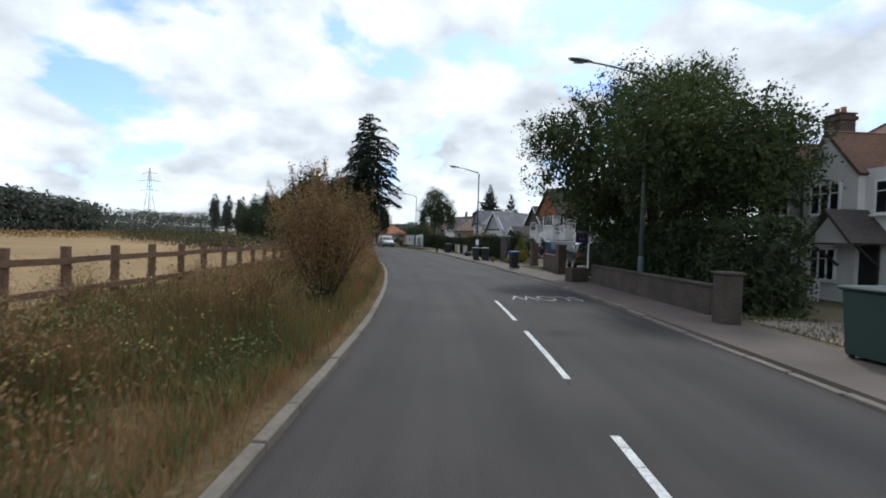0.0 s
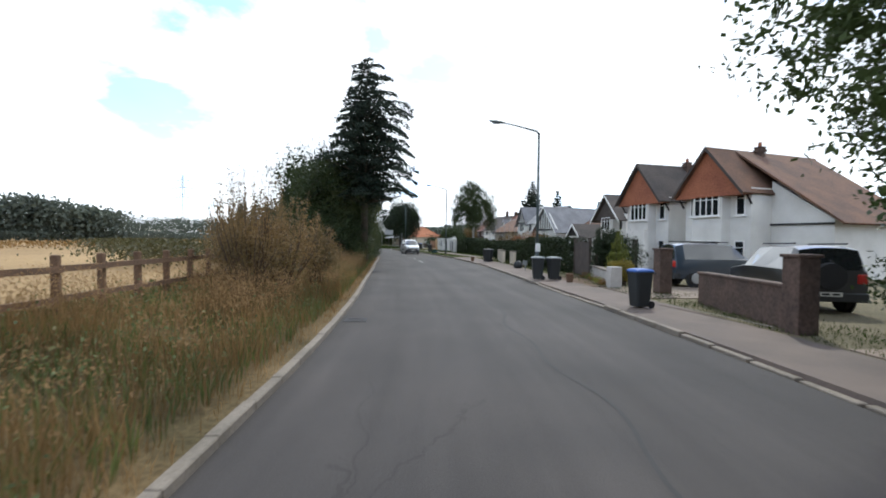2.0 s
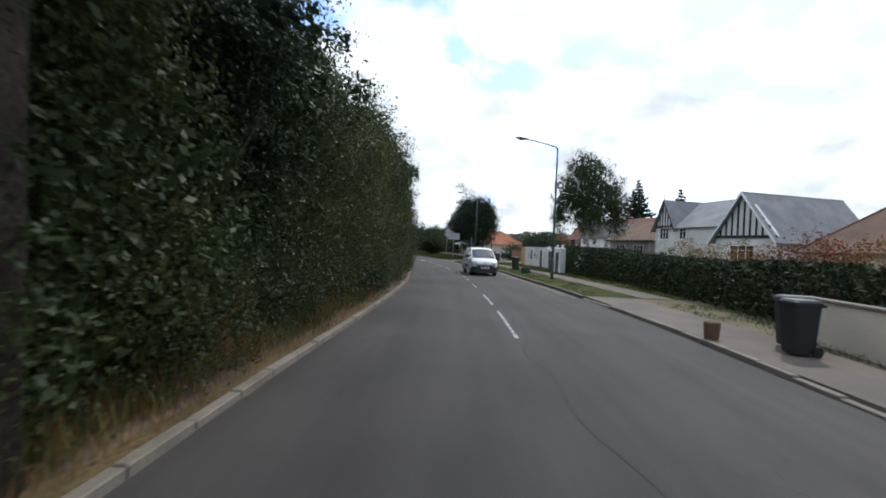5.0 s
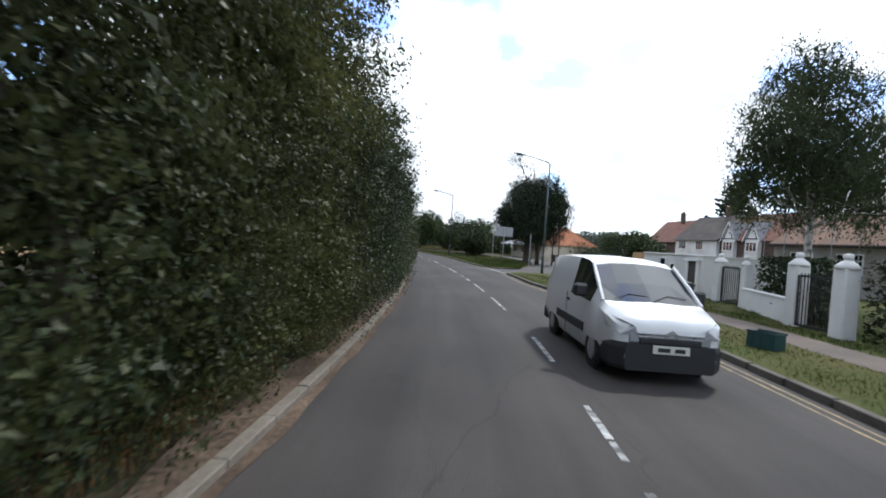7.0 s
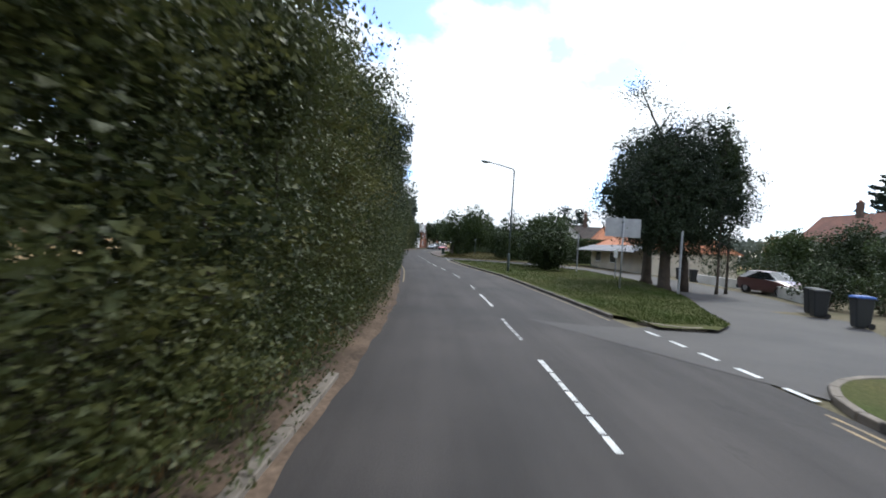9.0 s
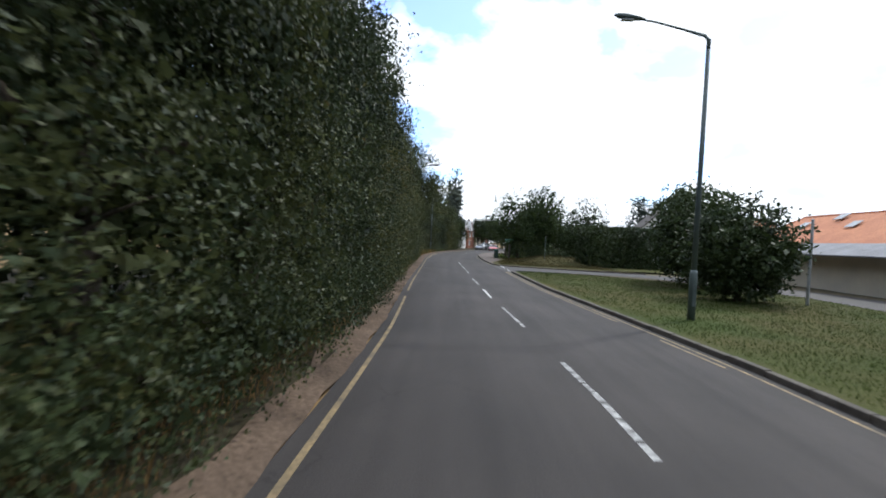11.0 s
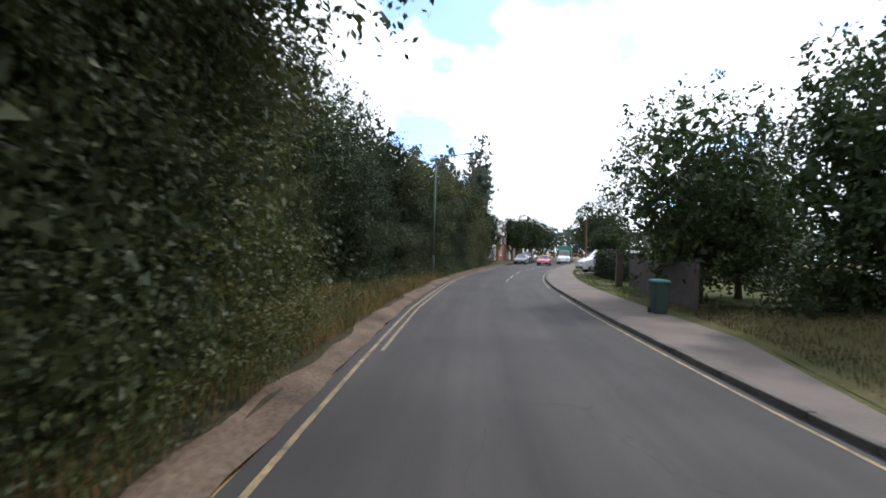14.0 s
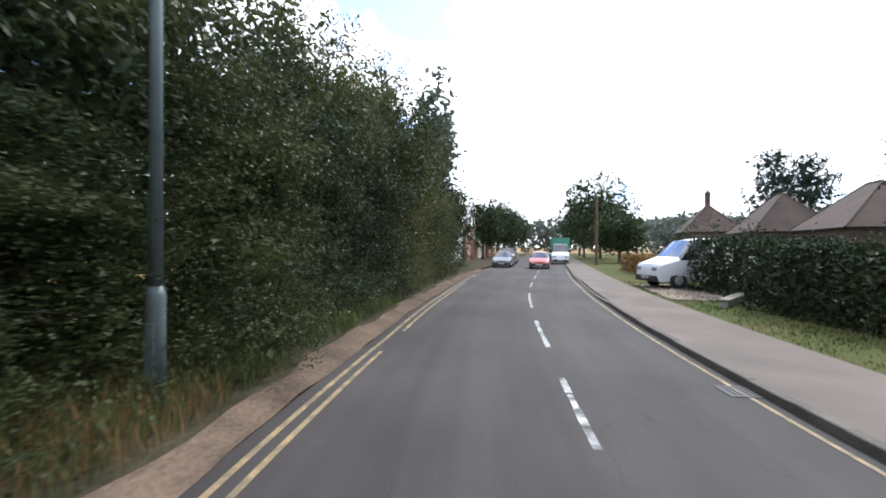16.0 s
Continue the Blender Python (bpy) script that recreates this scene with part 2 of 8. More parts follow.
RENDER = mat("white_render", (0.70, 0.69, 0.66), (0.55, 0.54, 0.51), scale=0.7, rough=0.9, fine=0.06, fine_scale=30, bump=0.1)
OLD_RENDER = mat("dirty_white_render", (0.46, 0.44, 0.41), (0.30, 0.285, 0.26), scale=1.3, rough=0.9, fine=0.12, fine_scale=20, bump=0.15)
CREAM = mat("cream_render", (0.62, 0.55, 0.43), (0.5, 0.45, 0.36), scale=0.7, rough=0.9, fine=0.08, fine_scale=30, bump=0.1)
GREY_BLOCK = mat("grey_blockwork", (0.34, 0.32, 0.29), (0.24, 0.225, 0.2), scale=1.0, rough=0.9, fine=0.2, fine_scale=20)
TRIM = mat("white_paint_trim", (0.8, 0.8, 0.78), (0.7, 0.7, 0.68), rough=0.5, fine=0.04, bump=0.03)
BRICK = mat("brown_brick", (0.10, 0.066, 0.051), (0.06, 0.042, 0.034), scale=2.0, rough=0.9, fine=0.35, fine_scale=13, bump=0.4)
RED_BRICK = mat("red_brick", (0.33, 0.14, 0.085), (0.2, 0.09, 0.06), scale=1.5, rough=0.9, fine=0.3, fine_scale=13, bump=0.4)
ROOF_BROWN = roof_mat("brown_roof_tiles", (0.165, 0.088, 0.054), (0.095, 0.058, 0.042))
ROOF_DARK = roof_mat("dark_roof_tiles", (0.085, 0.07, 0.06), (0.05, 0.043, 0.04))
ROOF_UMBER = roof_mat("umber_roof_tiles", (0.088, 0.058, 0.043), (0.058, 0.042, 0.034))
ROOF_RED = roof_mat("red_roof_tiles", (0.19, 0.085, 0.058), (0.12, 0.058, 0.044))
ROOF_ORANGE = roof_mat("orange_roof_tiles", (0.50, 0.215, 0.11), (0.40, 0.16, 0.085))
ROOF_GREY = roof_mat("grey_slate_roof", (0.25, 0.25, 0.26), (0.17, 0.17, 0.18))
TILE_HUNG = roof_mat("orange_hung_tiles", (0.36, 0.135, 0.07), (0.25, 0.09, 0.05))
WINDOW_GLASS = mat("dark_window_glass", (0.02, 0.023, 0.026), (0.012, 0.013, 0.015), rough=0.06, fine=0.0, bump=0.0, spec=0.6)
CAR_GLASS = mat("car_glass", (0.016, 0.019, 0.021), (0.012, 0.013, 0.015), rough=0.03, fine=0.0, bump=0.0, spec=1.0, coat=1.0)
BLACK_METAL = mat("black_painted_metal", (0.02, 0.02, 0.022), rough=0.5, fine=0.1, bump=0.05)
LAMP_METAL = mat("grey_green_painted_steel", (0.10, 0.125, 0.125), (0.07, 0.09, 0.09), scale=2, rough=0.55, fine=0.1, bump=0.05, metal=0.2)
GALV = mat("galvanised_steel", (0.36, 0.37, 0.38), (0.28, 0.29, 0.3), scale=3, rough=0.5, metal=0.5, fine=0.1, bump=0.03)
BIN_BLACK = mat("black_bin_plastic", (0.022, 0.025, 0.026), (0.014, 0.016, 0.017), rough=0.55, fine=0.12, bump=0.04)
BIN_GREEN = mat("green_bin_plastic", (0.025, 0.05, 0.04), (0.018, 0.035, 0.03), rough=0.55, fine=0.12, bump=0.04)
LID_BLUE = mat("blue_lid_plastic", (0.03, 0.10, 0.36), (0.02, 0.07, 0.25), rough=0.5, fine=0.08, bump=0.03)
LID_GREY = mat("pale_lid_plastic", (0.23, 0.25, 0.25), (0.17, 0.18, 0.18), rough=0.45, fine=0.08, bump=0.03)
LID_GREEN = mat("green_lid_plastic", (0.03, 0.15, 0.13), (0.02, 0.11, 0.1), rough=0.5, fine=0.08, bump=0.03)
CRATE_TEAL = mat("teal_crate_plastic", (0.014, 0.05, 0.052), (0.01, 0.035, 0.038), rough=0.5, fine=0.08, bump=0.03)
WOOD_POST = mat("weathered_fence_wood", (0.16, 0.092, 0.052), (0.095, 0.058, 0.036), scale=2.0, rough=0.9, fine=0.3, fine_scale=30, bump=0.4)
WOOD_PALE = mat("pale_new_timber", (0.50, 0.31, 0.15), (0.40, 0.25, 0.12), scale=2.0, rough=0.8, fine=0.15, fine_scale=30, bump=0.2)
WOOD_DARK = mat("dark_stained_boards", (0.085, 0.068, 0.058), (0.055, 0.045, 0.04), scale=2.0, rough=0.9, fine=0.3, fine_scale=25, bump=0.3)
WOOD_BROWN = mat("brown_fence_panels", (0.22, 0.13, 0.075), (0.16, 0.09, 0.055), scale=2.0, rough=0.9, fine=0.2, fine_scale=25, bump=0.3)
TIMBER_BLACK = mat("black_gable_timber", (0.022, 0.02, 0.02), rough=0.7, fine=0.15, bump=0.1)
BARK = mat("tree_bark", (0.085, 0.065, 0.048), (0.05, 0.04, 0.03), scale=3.0, rough=0.95, fine=0.4, fine_scale=18, bump=0.8)
BIRCH_BARK = mat("birch_bark", (0.55, 0.53, 0.49), (0.14, 0.13, 0.12), scale=5.0, rough=0.85, fine=0.25, fine_scale=20, bump=0.4, spread=0.3)
TWIG = mat("twig_bark", (0.10, 0.065, 0.04), (0.06, 0.042, 0.03), scale=4.0, rough=0.95, fine=0.3, bump=0.3)
TYRE = mat("tyre_rubber", (0.018, 0.018, 0.019), rough=0.85, fine=0.1, bump=0.1)
BUMPER = mat("dark_bumper_plastic", (0.028, 0.03, 0.032), rough=0.6, fine=0.08, bump=0.03)
HUB = mat("silver_wheel_trim", (0.42, 0.43, 0.44), (0.34, 0.35, 0.36), rough=0.35, metal=0.6, fine=0.05, bump=0.0)
LENS = mat("headlight_lens", (0.36, 0.38, 0.40), (0.22, 0.24, 0.26), scale=8, rough=0.08, fine=0.05, bump=0.0, spec=0.8)
RED_LENS = mat("red_tail_lens", (0.38, 0.02, 0.015), rough=0.2, fine=0.05, bump=0.0)
PLATE = mat("number_plate", (0.72, 0.72, 0.68), rough=0.45, fine=0.03, bump=0.0)
PRINT = mat("dark_print", (0.03, 0.03, 0.035), rough=0.6, fine=0.05, bump=0.0)
PURPLE = mat("purple_sign_board", (0.055, 0.03, 0.12), (0.045, 0.025, 0.1), rough=0.5, fine=0.05, bump=0.0)
PALE_PRINT = mat("pale_print", (0.42, 0.40, 0.5), rough=0.6, fine=0.05, bump=0.0)


def paint(name, c):
    return mat(name, c, tuple(v * 0.88 for v in c), scale=0.5, rough=0.32, fine=0.03, bump=0.0, spec=0.5, coat=0.6)


P_WHITE = paint("white_car_paint", (0.74, 0.75, 0.76))
P_BLUE = paint("dark_blue_car_paint", (0.03, 0.045, 0.065))
P_GREY = paint("grey_car_paint", (0.13, 0.14, 0.15))
P_BLACK = paint("black_car_paint", (0.018, 0.019, 0.021))
P_RED = paint("red_car_paint", (0.46, 0.05, 0.035))
P_MAROON = paint("maroon_car_paint", (0.13, 0.05, 0.045))
P_GREEN = paint("green_truck_paint", (0.06, 0.22, 0.15))

L_HEDGE = leaf_mat("hedgerow_leaves", (0.088, 0.098, 0.034), (0.022, 0.034, 0.013), through=0.3, rough=0.5, dry=(0.15, 0.10, 0.04))
L_IVY = leaf_mat("ivy_hedge_leaves", (0.058, 0.078, 0.030), (0.016, 0.027, 0.013), through=0.2, rough=0.55, patch=0.5)
L_HAZEL = leaf_mat("hazel_leaves", (0.115, 0.115, 0.036), (0.035, 0.046, 0.015), through=0.35, rough=0.5, dry=(0.17, 0.115, 0.045), patch=0.5)
L_ASH = leaf_mat("ash_leaves", (0.06, 0.085, 0.025), (0.025, 0.04, 0.014), through=0.25)
L_DARK = leaf_mat("dark_tree_leaves", (0.05, 0.07, 0.024), (0.02, 0.032, 0.012), through=0.2)
L_FIR = leaf_mat("conifer_needles", (0.030, 0.046, 0.030), (0.014, 0.024, 0.017), through=0.08)
L_YEW = leaf_mat("yew_needles", (0.035, 0.05, 0.022), (0.015, 0.024, 0.012), through=0.08)
L_BIRCH = leaf_mat("birch_leaves", (0.07, 0.088, 0.034), (0.028, 0.04, 0.016), through=0.3)
L_CLIP = leaf_mat("clipped_hedge_leaves", (0.034, 0.05, 0.017), (0.013, 0.022, 0.008), through=0.05, rough=0.7, patch=0.8)
L_GOLD = leaf_mat("drought_bush_leaves", (0.25, 0.16, 0.068), (0.10, 0.08, 0.035), through=0.35, dry=(0.31, 0.20, 0.09), patch=0.7)
L_OLIVE = leaf_mat("browning_tree_leaves", (0.26, 0.155, 0.065), (0.09, 0.08, 0.03), through=0.3, dry=(0.30, 0.17, 0.10), patch=0.9)
L_SCRUB = leaf_mat("field_scrub_leaves", (0.10, 0.088, 0.036), (0.042, 0.045, 0.018), through=0.25, dry=(0.16, 0.10, 0.045), patch=0.3)
L_YELLOW = leaf_mat("yellow_shrub_leaves", (0.34, 0.25, 0.035), (0.17, 0.14, 0.03), through=0.25)
L_LIME = leaf_mat("conifer_shrub_leaves", (0.24, 0.25, 0.05), (0.10, 0.12, 0.03), through=0.2)
L_COPPER = leaf_mat("copper_shrub_leaves", (0.20, 0.055, 0.03), (0.10, 0.045, 0.025), through=0.25)
L_RUST = leaf_mat("rust_shrub_leaves", (0.26, 0.14, 0.04), (0.12, 0.08, 0.03), through=0.25)
L_BLOOM = leaf_mat("white_blossom", (0.62, 0.62, 0.55), (0.4, 0.42, 0.34), through=0.2)
L_WEED = leaf_mat("broad_weed_leaves", (0.16, 0.18, 0.075), (0.06, 0.08, 0.03), through=0.3, rough=0.6, dry=(0.26, 0.2, 0.1), patch=0.8)
L_DRYGRASS = leaf_mat("dry_grass_blades", (0.33, 0.205, 0.088), (0.11, 0.075, 0.034), through=0.3, rough=0.8, dry=(0.38, 0.26, 0.135), patch=0.6)
L_SEED = leaf_mat("grass_seed_heads", (0.36, 0.23, 0.115), (0.20, 0.125, 0.06), through=0.4, rough=0.9, dry=(0.42, 0.29, 0.16), patch=0.8)
L_FLOWER = leaf_mat("wild_flower_petals", (0.62, 0.55, 0.30), (0.5, 0.38, 0.08), through=0.3)
L_GREENGRASS = leaf_mat("green_weed_blades", (0.15, 0.17, 0.05), (0.06, 0.08, 0.025), through=0.3, rough=0.7, patch=0.6)
L_LAWN = leaf_mat("lawn_blades", (0.062, 0.088, 0.021), (0.036, 0.056, 0.013), through=0.2, rough=0.9, dry=(0.105, 0.092, 0.036), patch=0.3)
L_BANK = leaf_mat("bank_grass_blades", (0.115, 0.088, 0.038), (0.045, 0.044, 0.017), through=0.2, rough=0.9, dry=(0.15, 0.105, 0.05), patch=0.6)
# Distance haze is mixed into these paler, greyer leaf colours.
L_HAZED = leaf_mat("hazed_far_leaves", (0.12, 0.14, 0.11), (0.085, 0.10, 0.082), through=0.3, patch=0.05)


# ---------------------------------------------------------------- mesh tools
class Mesh:
    """Gathers vertices and faces of one part."""

    def __init__(self):
        self.v, self.f = [], []

    def add(self, verts, faces):
        k = len(self.v)
        self.v += [tuple(p) for p in verts]
        self.f += [tuple(i + k for i in f) for f in faces]
        return self

    def quad(self, a, b, c, d):
        return self.add((a, b, c, d), ((0, 1, 2, 3),))

    def box(self, x0, y0, z0, x1, y1, z1, taper=0.0, bevel=0.0):
        t, e = taper, bevel
        if not e:
            v = [(x0 + t, y0 + t, z0), (x1 - t, y0 + t, z0), (x1 - t, y1 - t, z0), (x0 + t, y1 - t, z0), (x0, y0, z1), (x1, y0, z1), (x1, y1, z1), (x0, y1, z1)]
            return self.add(v, ((3, 2, 1, 0), (4, 5, 6, 7), (0, 1, 5, 4), (1, 2, 6, 5), (2, 3, 7, 6), (3, 0, 4, 7)))
        rings = []
        for z, i, o in ((z0, e, t), (z0 + e, 0, t), (z1 - e, 0, 0), (z1, e, 0)):
            a0, a1, b0, b1 = x0 + o + i, x1 - o - i, y0 + o + i, y1 - o - i
            c = e if not i else 0
            c = max(c, 0.0005)
            rings.append([(a0 + c, b0, z), (a1 - c, b0, z), (a1, b0 + c, z), (a1, b1 - c, z), (a1 - c, b1, z), (a0 + c, b1, z), (a0, b1 - c, z), (a0, b0 + c, z)])
        return self.loft(rings, True)

    def loft(self, rings, caps=False, closed=True):
        n = len(rings[0])
        v = [p for r in rings for p in r]
        f = []
        for i in range(len(rings) - 1):
            for j in range(n if closed else n - 1):
                f.append((i * n + j, i * n + (j + 1) % n, (i + 1) * n + (j + 1) % n, (i + 1) * n + j))
        if caps:
            f.append(tuple(range(n))[::-1])
            f.append(tuple((len(rings) - 1) * n + j for j in range(n)))
        return self.add(v, f)

    def tube(self, path, radii, n=8, caps=True):
        path = [Vector(p) for p in path]
        if isinstance(radii, (int, float)):
            radii = [radii] * len(path)
        rings = []
        for i, p in enumerate(path):
            d = (path[min(i + 1, len(path) - 1)] - path[max(i - 1, 0)]).normalized()
            side = d.cross(Vector((0, 0, 1)) if abs(d.z) < 0.9 else Vector((0, 1, 0))).normalized()
            up = side.cross(d)
            rings.append([tuple(p + radii[i] * (math.cos(2 * math.pi * j / n) * side + math.sin(2 * math.pi * j / n) * up)) for j in range(n)])
        return self.loft(rings, caps)

    def lathe(self, x, y, rows, n=12):
        """rows of (z, radius) round a vertical axis."""
        rings = [[(x + r * math.cos(2 * math.pi * j / n), y + r * math.sin(2 * math.pi * j / n), z) for j in range(n)] for z, r in rows]
        return self.loft(rings, True)

    def prism(self, outline, y0, y1):
        """An outline of (x, z), pushed from y0 to y1."""
        n = len(outline)
        v = [(x, y0, z) for x, z in outline] + [(x, y1, z) for x, z in outline]
        f = [tuple(range(n)), tuple(range(n, 2 * n))[::-1]] + [(i, i + n, (i + 1) % n + n, (i + 1) % n) for i in range(n)]
        return self.add(v, f)

    def data(self, name, material, smooth=False):
        me = bpy.data.meshes.new(name)
        me.from_pydata(self.v, [], self.f)
        me.materials.append(material)
        bm = bmesh.new()
        bm.from_mesh(me)
        bmesh.ops.recalc_face_normals(bm, faces=bm.faces)
        bm.to_mesh(me)
        bm.free()
        if smooth:
            me.shade_smooth()
        return me


def thing(name, m, label, category, group="", kind=""):
    ob = new(name)
    ob.empty_display_size = 0.2
    ob.matrix_basis = m
    return tagged(ob, label, category, group, kind)


def part(name, mesh, material, parent, label="", smooth=False):
    """One mesh object under a thing or a part."""
    data = mesh if isinstance(mesh, bpy.types.Mesh) else mesh.data(name, material, smooth)
    ob = new(name, data)
    ob.parent = parent
    return tagged(ob, label)


def solo(name, mesh, material, label, category, m=None, group="", kind="", smooth=False):
    """A thing that is one mesh."""
    data = mesh if isinstance(mesh, bpy.types.Mesh) else mesh.data(name, material, smooth)
    ob = new(name, data)
    if m is not None:
        ob.matrix_basis = m
    return tagged(ob, label, category, group, kind)


# ---------------------------------------------------------------- the road's line
# Places are given as (s, l): metres along the line that the car drives, and metres to its right.
KNOTS = np.array(
    [(13.51, -40.21), (13.18, -30.22), (12.86, -20.22), (12.54, -10.23), (12.21, -0.23), (11.69, 9.75), (10.62, 19.69), (8.66, 29.50), (6.15, 39.18), (3.44, 48.80), (0.57, 58.38), (-2.76, 67.81), (-6.68, 77.01), (-11.11, 85.97), (-16.09, 94.64), (-21.46, 103.07), (-26.98, 111.41), (-32.74, 119.59), (-38.55, 127.72), (-44.29, 135.91), (-49.92, 144.18), (-55.31, 152.60), (-60.43, 161.19), (-64.84, 170.16), (-68.45, 179.48), (-71.87, 188.88), (-75.29, 198.28), (-78.71, 207.67), (-82.13, 217.07), (-85.55, 226.47), (-88.97, 235.86), (-92.40, 245.26), (-95.82, 254.66), (-99.24, 264.06), (-102.66, 273.45), (-106.08, 282.85), (-109.50, 292.25)]
)


def axis(s):
    """The point of the line at s, and its direction."""
    u = (s + 40) / 10
    i = min(max(int(math.floor(u)), 1), len(KNOTS) - 3)
    f = u - i
    p0, p1, p2, p3 = KNOTS[i - 1 : i + 3]
    p = 0.5 * (2 * p1 + (p2 - p0) * f + (2 * p0 - 5 * p1 + 4 * p2 - p3) * f**2 + (3 * p1 - p0 - 3 * p2 + p3) * f**3)
    d = 0.5 * ((p2 - p0) + 2 * (2 * p0 - 5 * p1 + 4 * p2 - p3) * f + 3 * (3 * p1 - p0 - 3 * p2 + p3) * f**2)
    return p, d / np.hypot(*d)


def at(s, l, z=0.0):
    p, d = axis(s)
    return (float(p[0] + l * d[1]), float(p[1] - l * d[0]), z)


def bearing(s):
    """The line's heading at s, in degrees to the left of +y."""
    d = axis(s)[1]
    return math.degrees(math.atan2(-d[0], d[1]))


def along(s, l, z=0.0, turn=0.0):
    """A pose whose y axis runs along the road."""
    return pose(*at(s, l, z), 0, 0, bearing(s) + turn)


def facing(s, l, z=0.0, turn=0.0):
    """A pose whose front, towards -y, looks at the road from its right side."""
    return pose(*at(s, l, z), 0, 0, bearing(s) - 90 + turn)


LEFT = ((-30, -20, 0, 10, 20, 35, 50, 65, 73, 80, 90, 105, 122, 132, 143, 150, 165, 175, 184, 192, 205, 315),
        (-1.5, -1.5, -1.5, -1.62, -2.02, -2.28, -2.15, -1.7, -1.55, -1.43, -1.26, -1.06, -1.2, -1.48, -1.57, -1.72, -2.2, -2.2, -2.05, -2.2, -3.0, -3.0))
RIGHT = ((-30, 0, 10, 25, 33, 45, 55, 65, 72, 80, 90, 96, 105, 120, 132, 143, 157, 165, 175, 190, 205, 315),
         (5.2, 5.2, 5.0, 4.9, 4.95, 5.5, 5.7, 5.5, 5.3, 5.6, 5.0, 5.4, 5.4, 5.3, 4.6, 4.6, 4.0, 3.8, 3.7, 3.9, 3.6, 4.0))


def left(s):
    return float(np.interp(s, *LEFT))


def right(s):
    return float(np.interp(s, *RIGHT))


def verge_z(s, l):
    """The grassy verge on the field side: it rises gently from the kerb to the fence and falls to the field behind it."""
    k = min(1.0, max(0.0, (left(s) - 0.5 - l) / 3.2))
    f = min(1.0, max(0.0, (-6.6 - l) / 2.0))
    return 0.06 + 0.32 * k * k * (3 - 2 * k) * min(1.0, max(0.0, (56 - s) / 8)) * (1 - f)


def ribbon(s0, s1, a, b, za, zb, step=1.0, mesh=None, wobble=0.0, across=1, seed=0):
    """A strip between the offsets a(s) and b(s); za, zb: heights of its two edges."""
    mesh = mesh or Mesh()
    n = max(2, int((s1 - s0) / step) + 1)
    rows = []
    for i in range(n):
        s = s0 + (s1 - s0) * i / (n - 1)
        la, lb = (f(s) if callable(f) else f for f in (a, b))
        row = []
        for j in range(across + 1):
            k = j / across
            edge = wobble if 0 < k < 1 or True else 0
            w = wobble * noise.noise((s * 0.9, k * 7 + seed, 3.1)) if wobble else 0
            bumpz = 0.05 * noise.noise((s * 0.6, (la + (lb - la) * k) * 0.8, 9.0 + seed)) if across > 2 and 0 < k < 1 else 0
            row.append(at(s, la + (lb - la) * k + w, za + (zb - za) * k + bumpz))
        rows.append(row)
    return mesh.loft(rows, False, False)


# ---------------------------------------------------------------- plants
def leaf_data(name, pos, size, material, rng, aspect=0.5, lean=None, corners=4):
    """One mesh of many small leaves: kites (or three-cornered leaflets) at the given places, turned at random."""
    n = len(pos)
    u = rng.normal(size=(n, 3))
    if lean is not None:
        u = u * 0.55 + lean
    u /= np.linalg.norm(u, axis=1)[:, None] + 1e-9
    w = rng.normal(size=(n, 3))
    v = np.cross(u, w)
    v /= np.linalg.norm(v, axis=1)[:, None] + 1e-9
    size = np.asarray(size)[:, None] * np.ones((n, 1))
    a = pos + u * size * 0.6
    c = pos - u * size * 0.4
    mid = pos + u * size * 0.1
    if corners == 3:
        verts = np.stack([c, mid + v * size * aspect, a], 1).reshape(-1, 3)
    else:
        verts = np.stack([c, mid + v * size * aspect * 0.5, a, mid - v * size * aspect * 0.5], 1).reshape(-1, 3)
    me = bpy.data.meshes.new(name)
    me.vertices.add(corners * n)
    me.loops.add(corners * n)
    me.polygons.add(n)
    me.vertices.foreach_set("co", verts.astype(np.float32).ravel())
    me.loops.foreach_set("vertex_index", np.arange(corners * n, dtype=np.int32))
    me.polygons.foreach_set("loop_start", np.arange(0, corners * n, corners, dtype=np.int32))
    me.polygons.foreach_set("loop_total", np.full(n, corners, dtype=np.int32))
    me.materials.append(material)
    me.update(calc_edges=True)
    me.validate()
    return me


def clumps(rng, blobs, count, leaves, spread=0.35, inner=0.25, shell=(0.72, 1.0)):
    """Leaf places: clumps on and near the surface of ellipsoids, and some inside. blobs: rows of x, y, z, rx, ry, rz."""
    blobs = np.asarray(blobs, float)
    weight = (blobs[:, 3] * blobs[:, 4] + blobs[:, 4] * blobs[:, 5] + blobs[:, 3] * blobs[:, 5])
    pick = rng.choice(len(blobs), count, p=weight / weight.sum())
    d = rng.normal(size=(count, 3))
    d /= np.linalg.norm(d, axis=1)[:, None]
    r = np.where(rng.random(count) < inner, rng.random(count) ** 0.5 * 0.8, rng.uniform(*shell, count))
    lump = 1 + 0.2 * np.sin(d[:, 0] * 7 + pick) * np.cos(d[:, 1] * 6 + d[:, 2] * 5)
    centre = blobs[pick, :3] + d * blobs[pick, 3:] * (r * lump)[:, None]
    pos = np.repeat(centre, leaves, 0) + rng.normal(size=(count * leaves, 3)) * spread * rng.uniform(0.3, 1.05, (count, 1)).repeat(leaves, 0)
    return pos


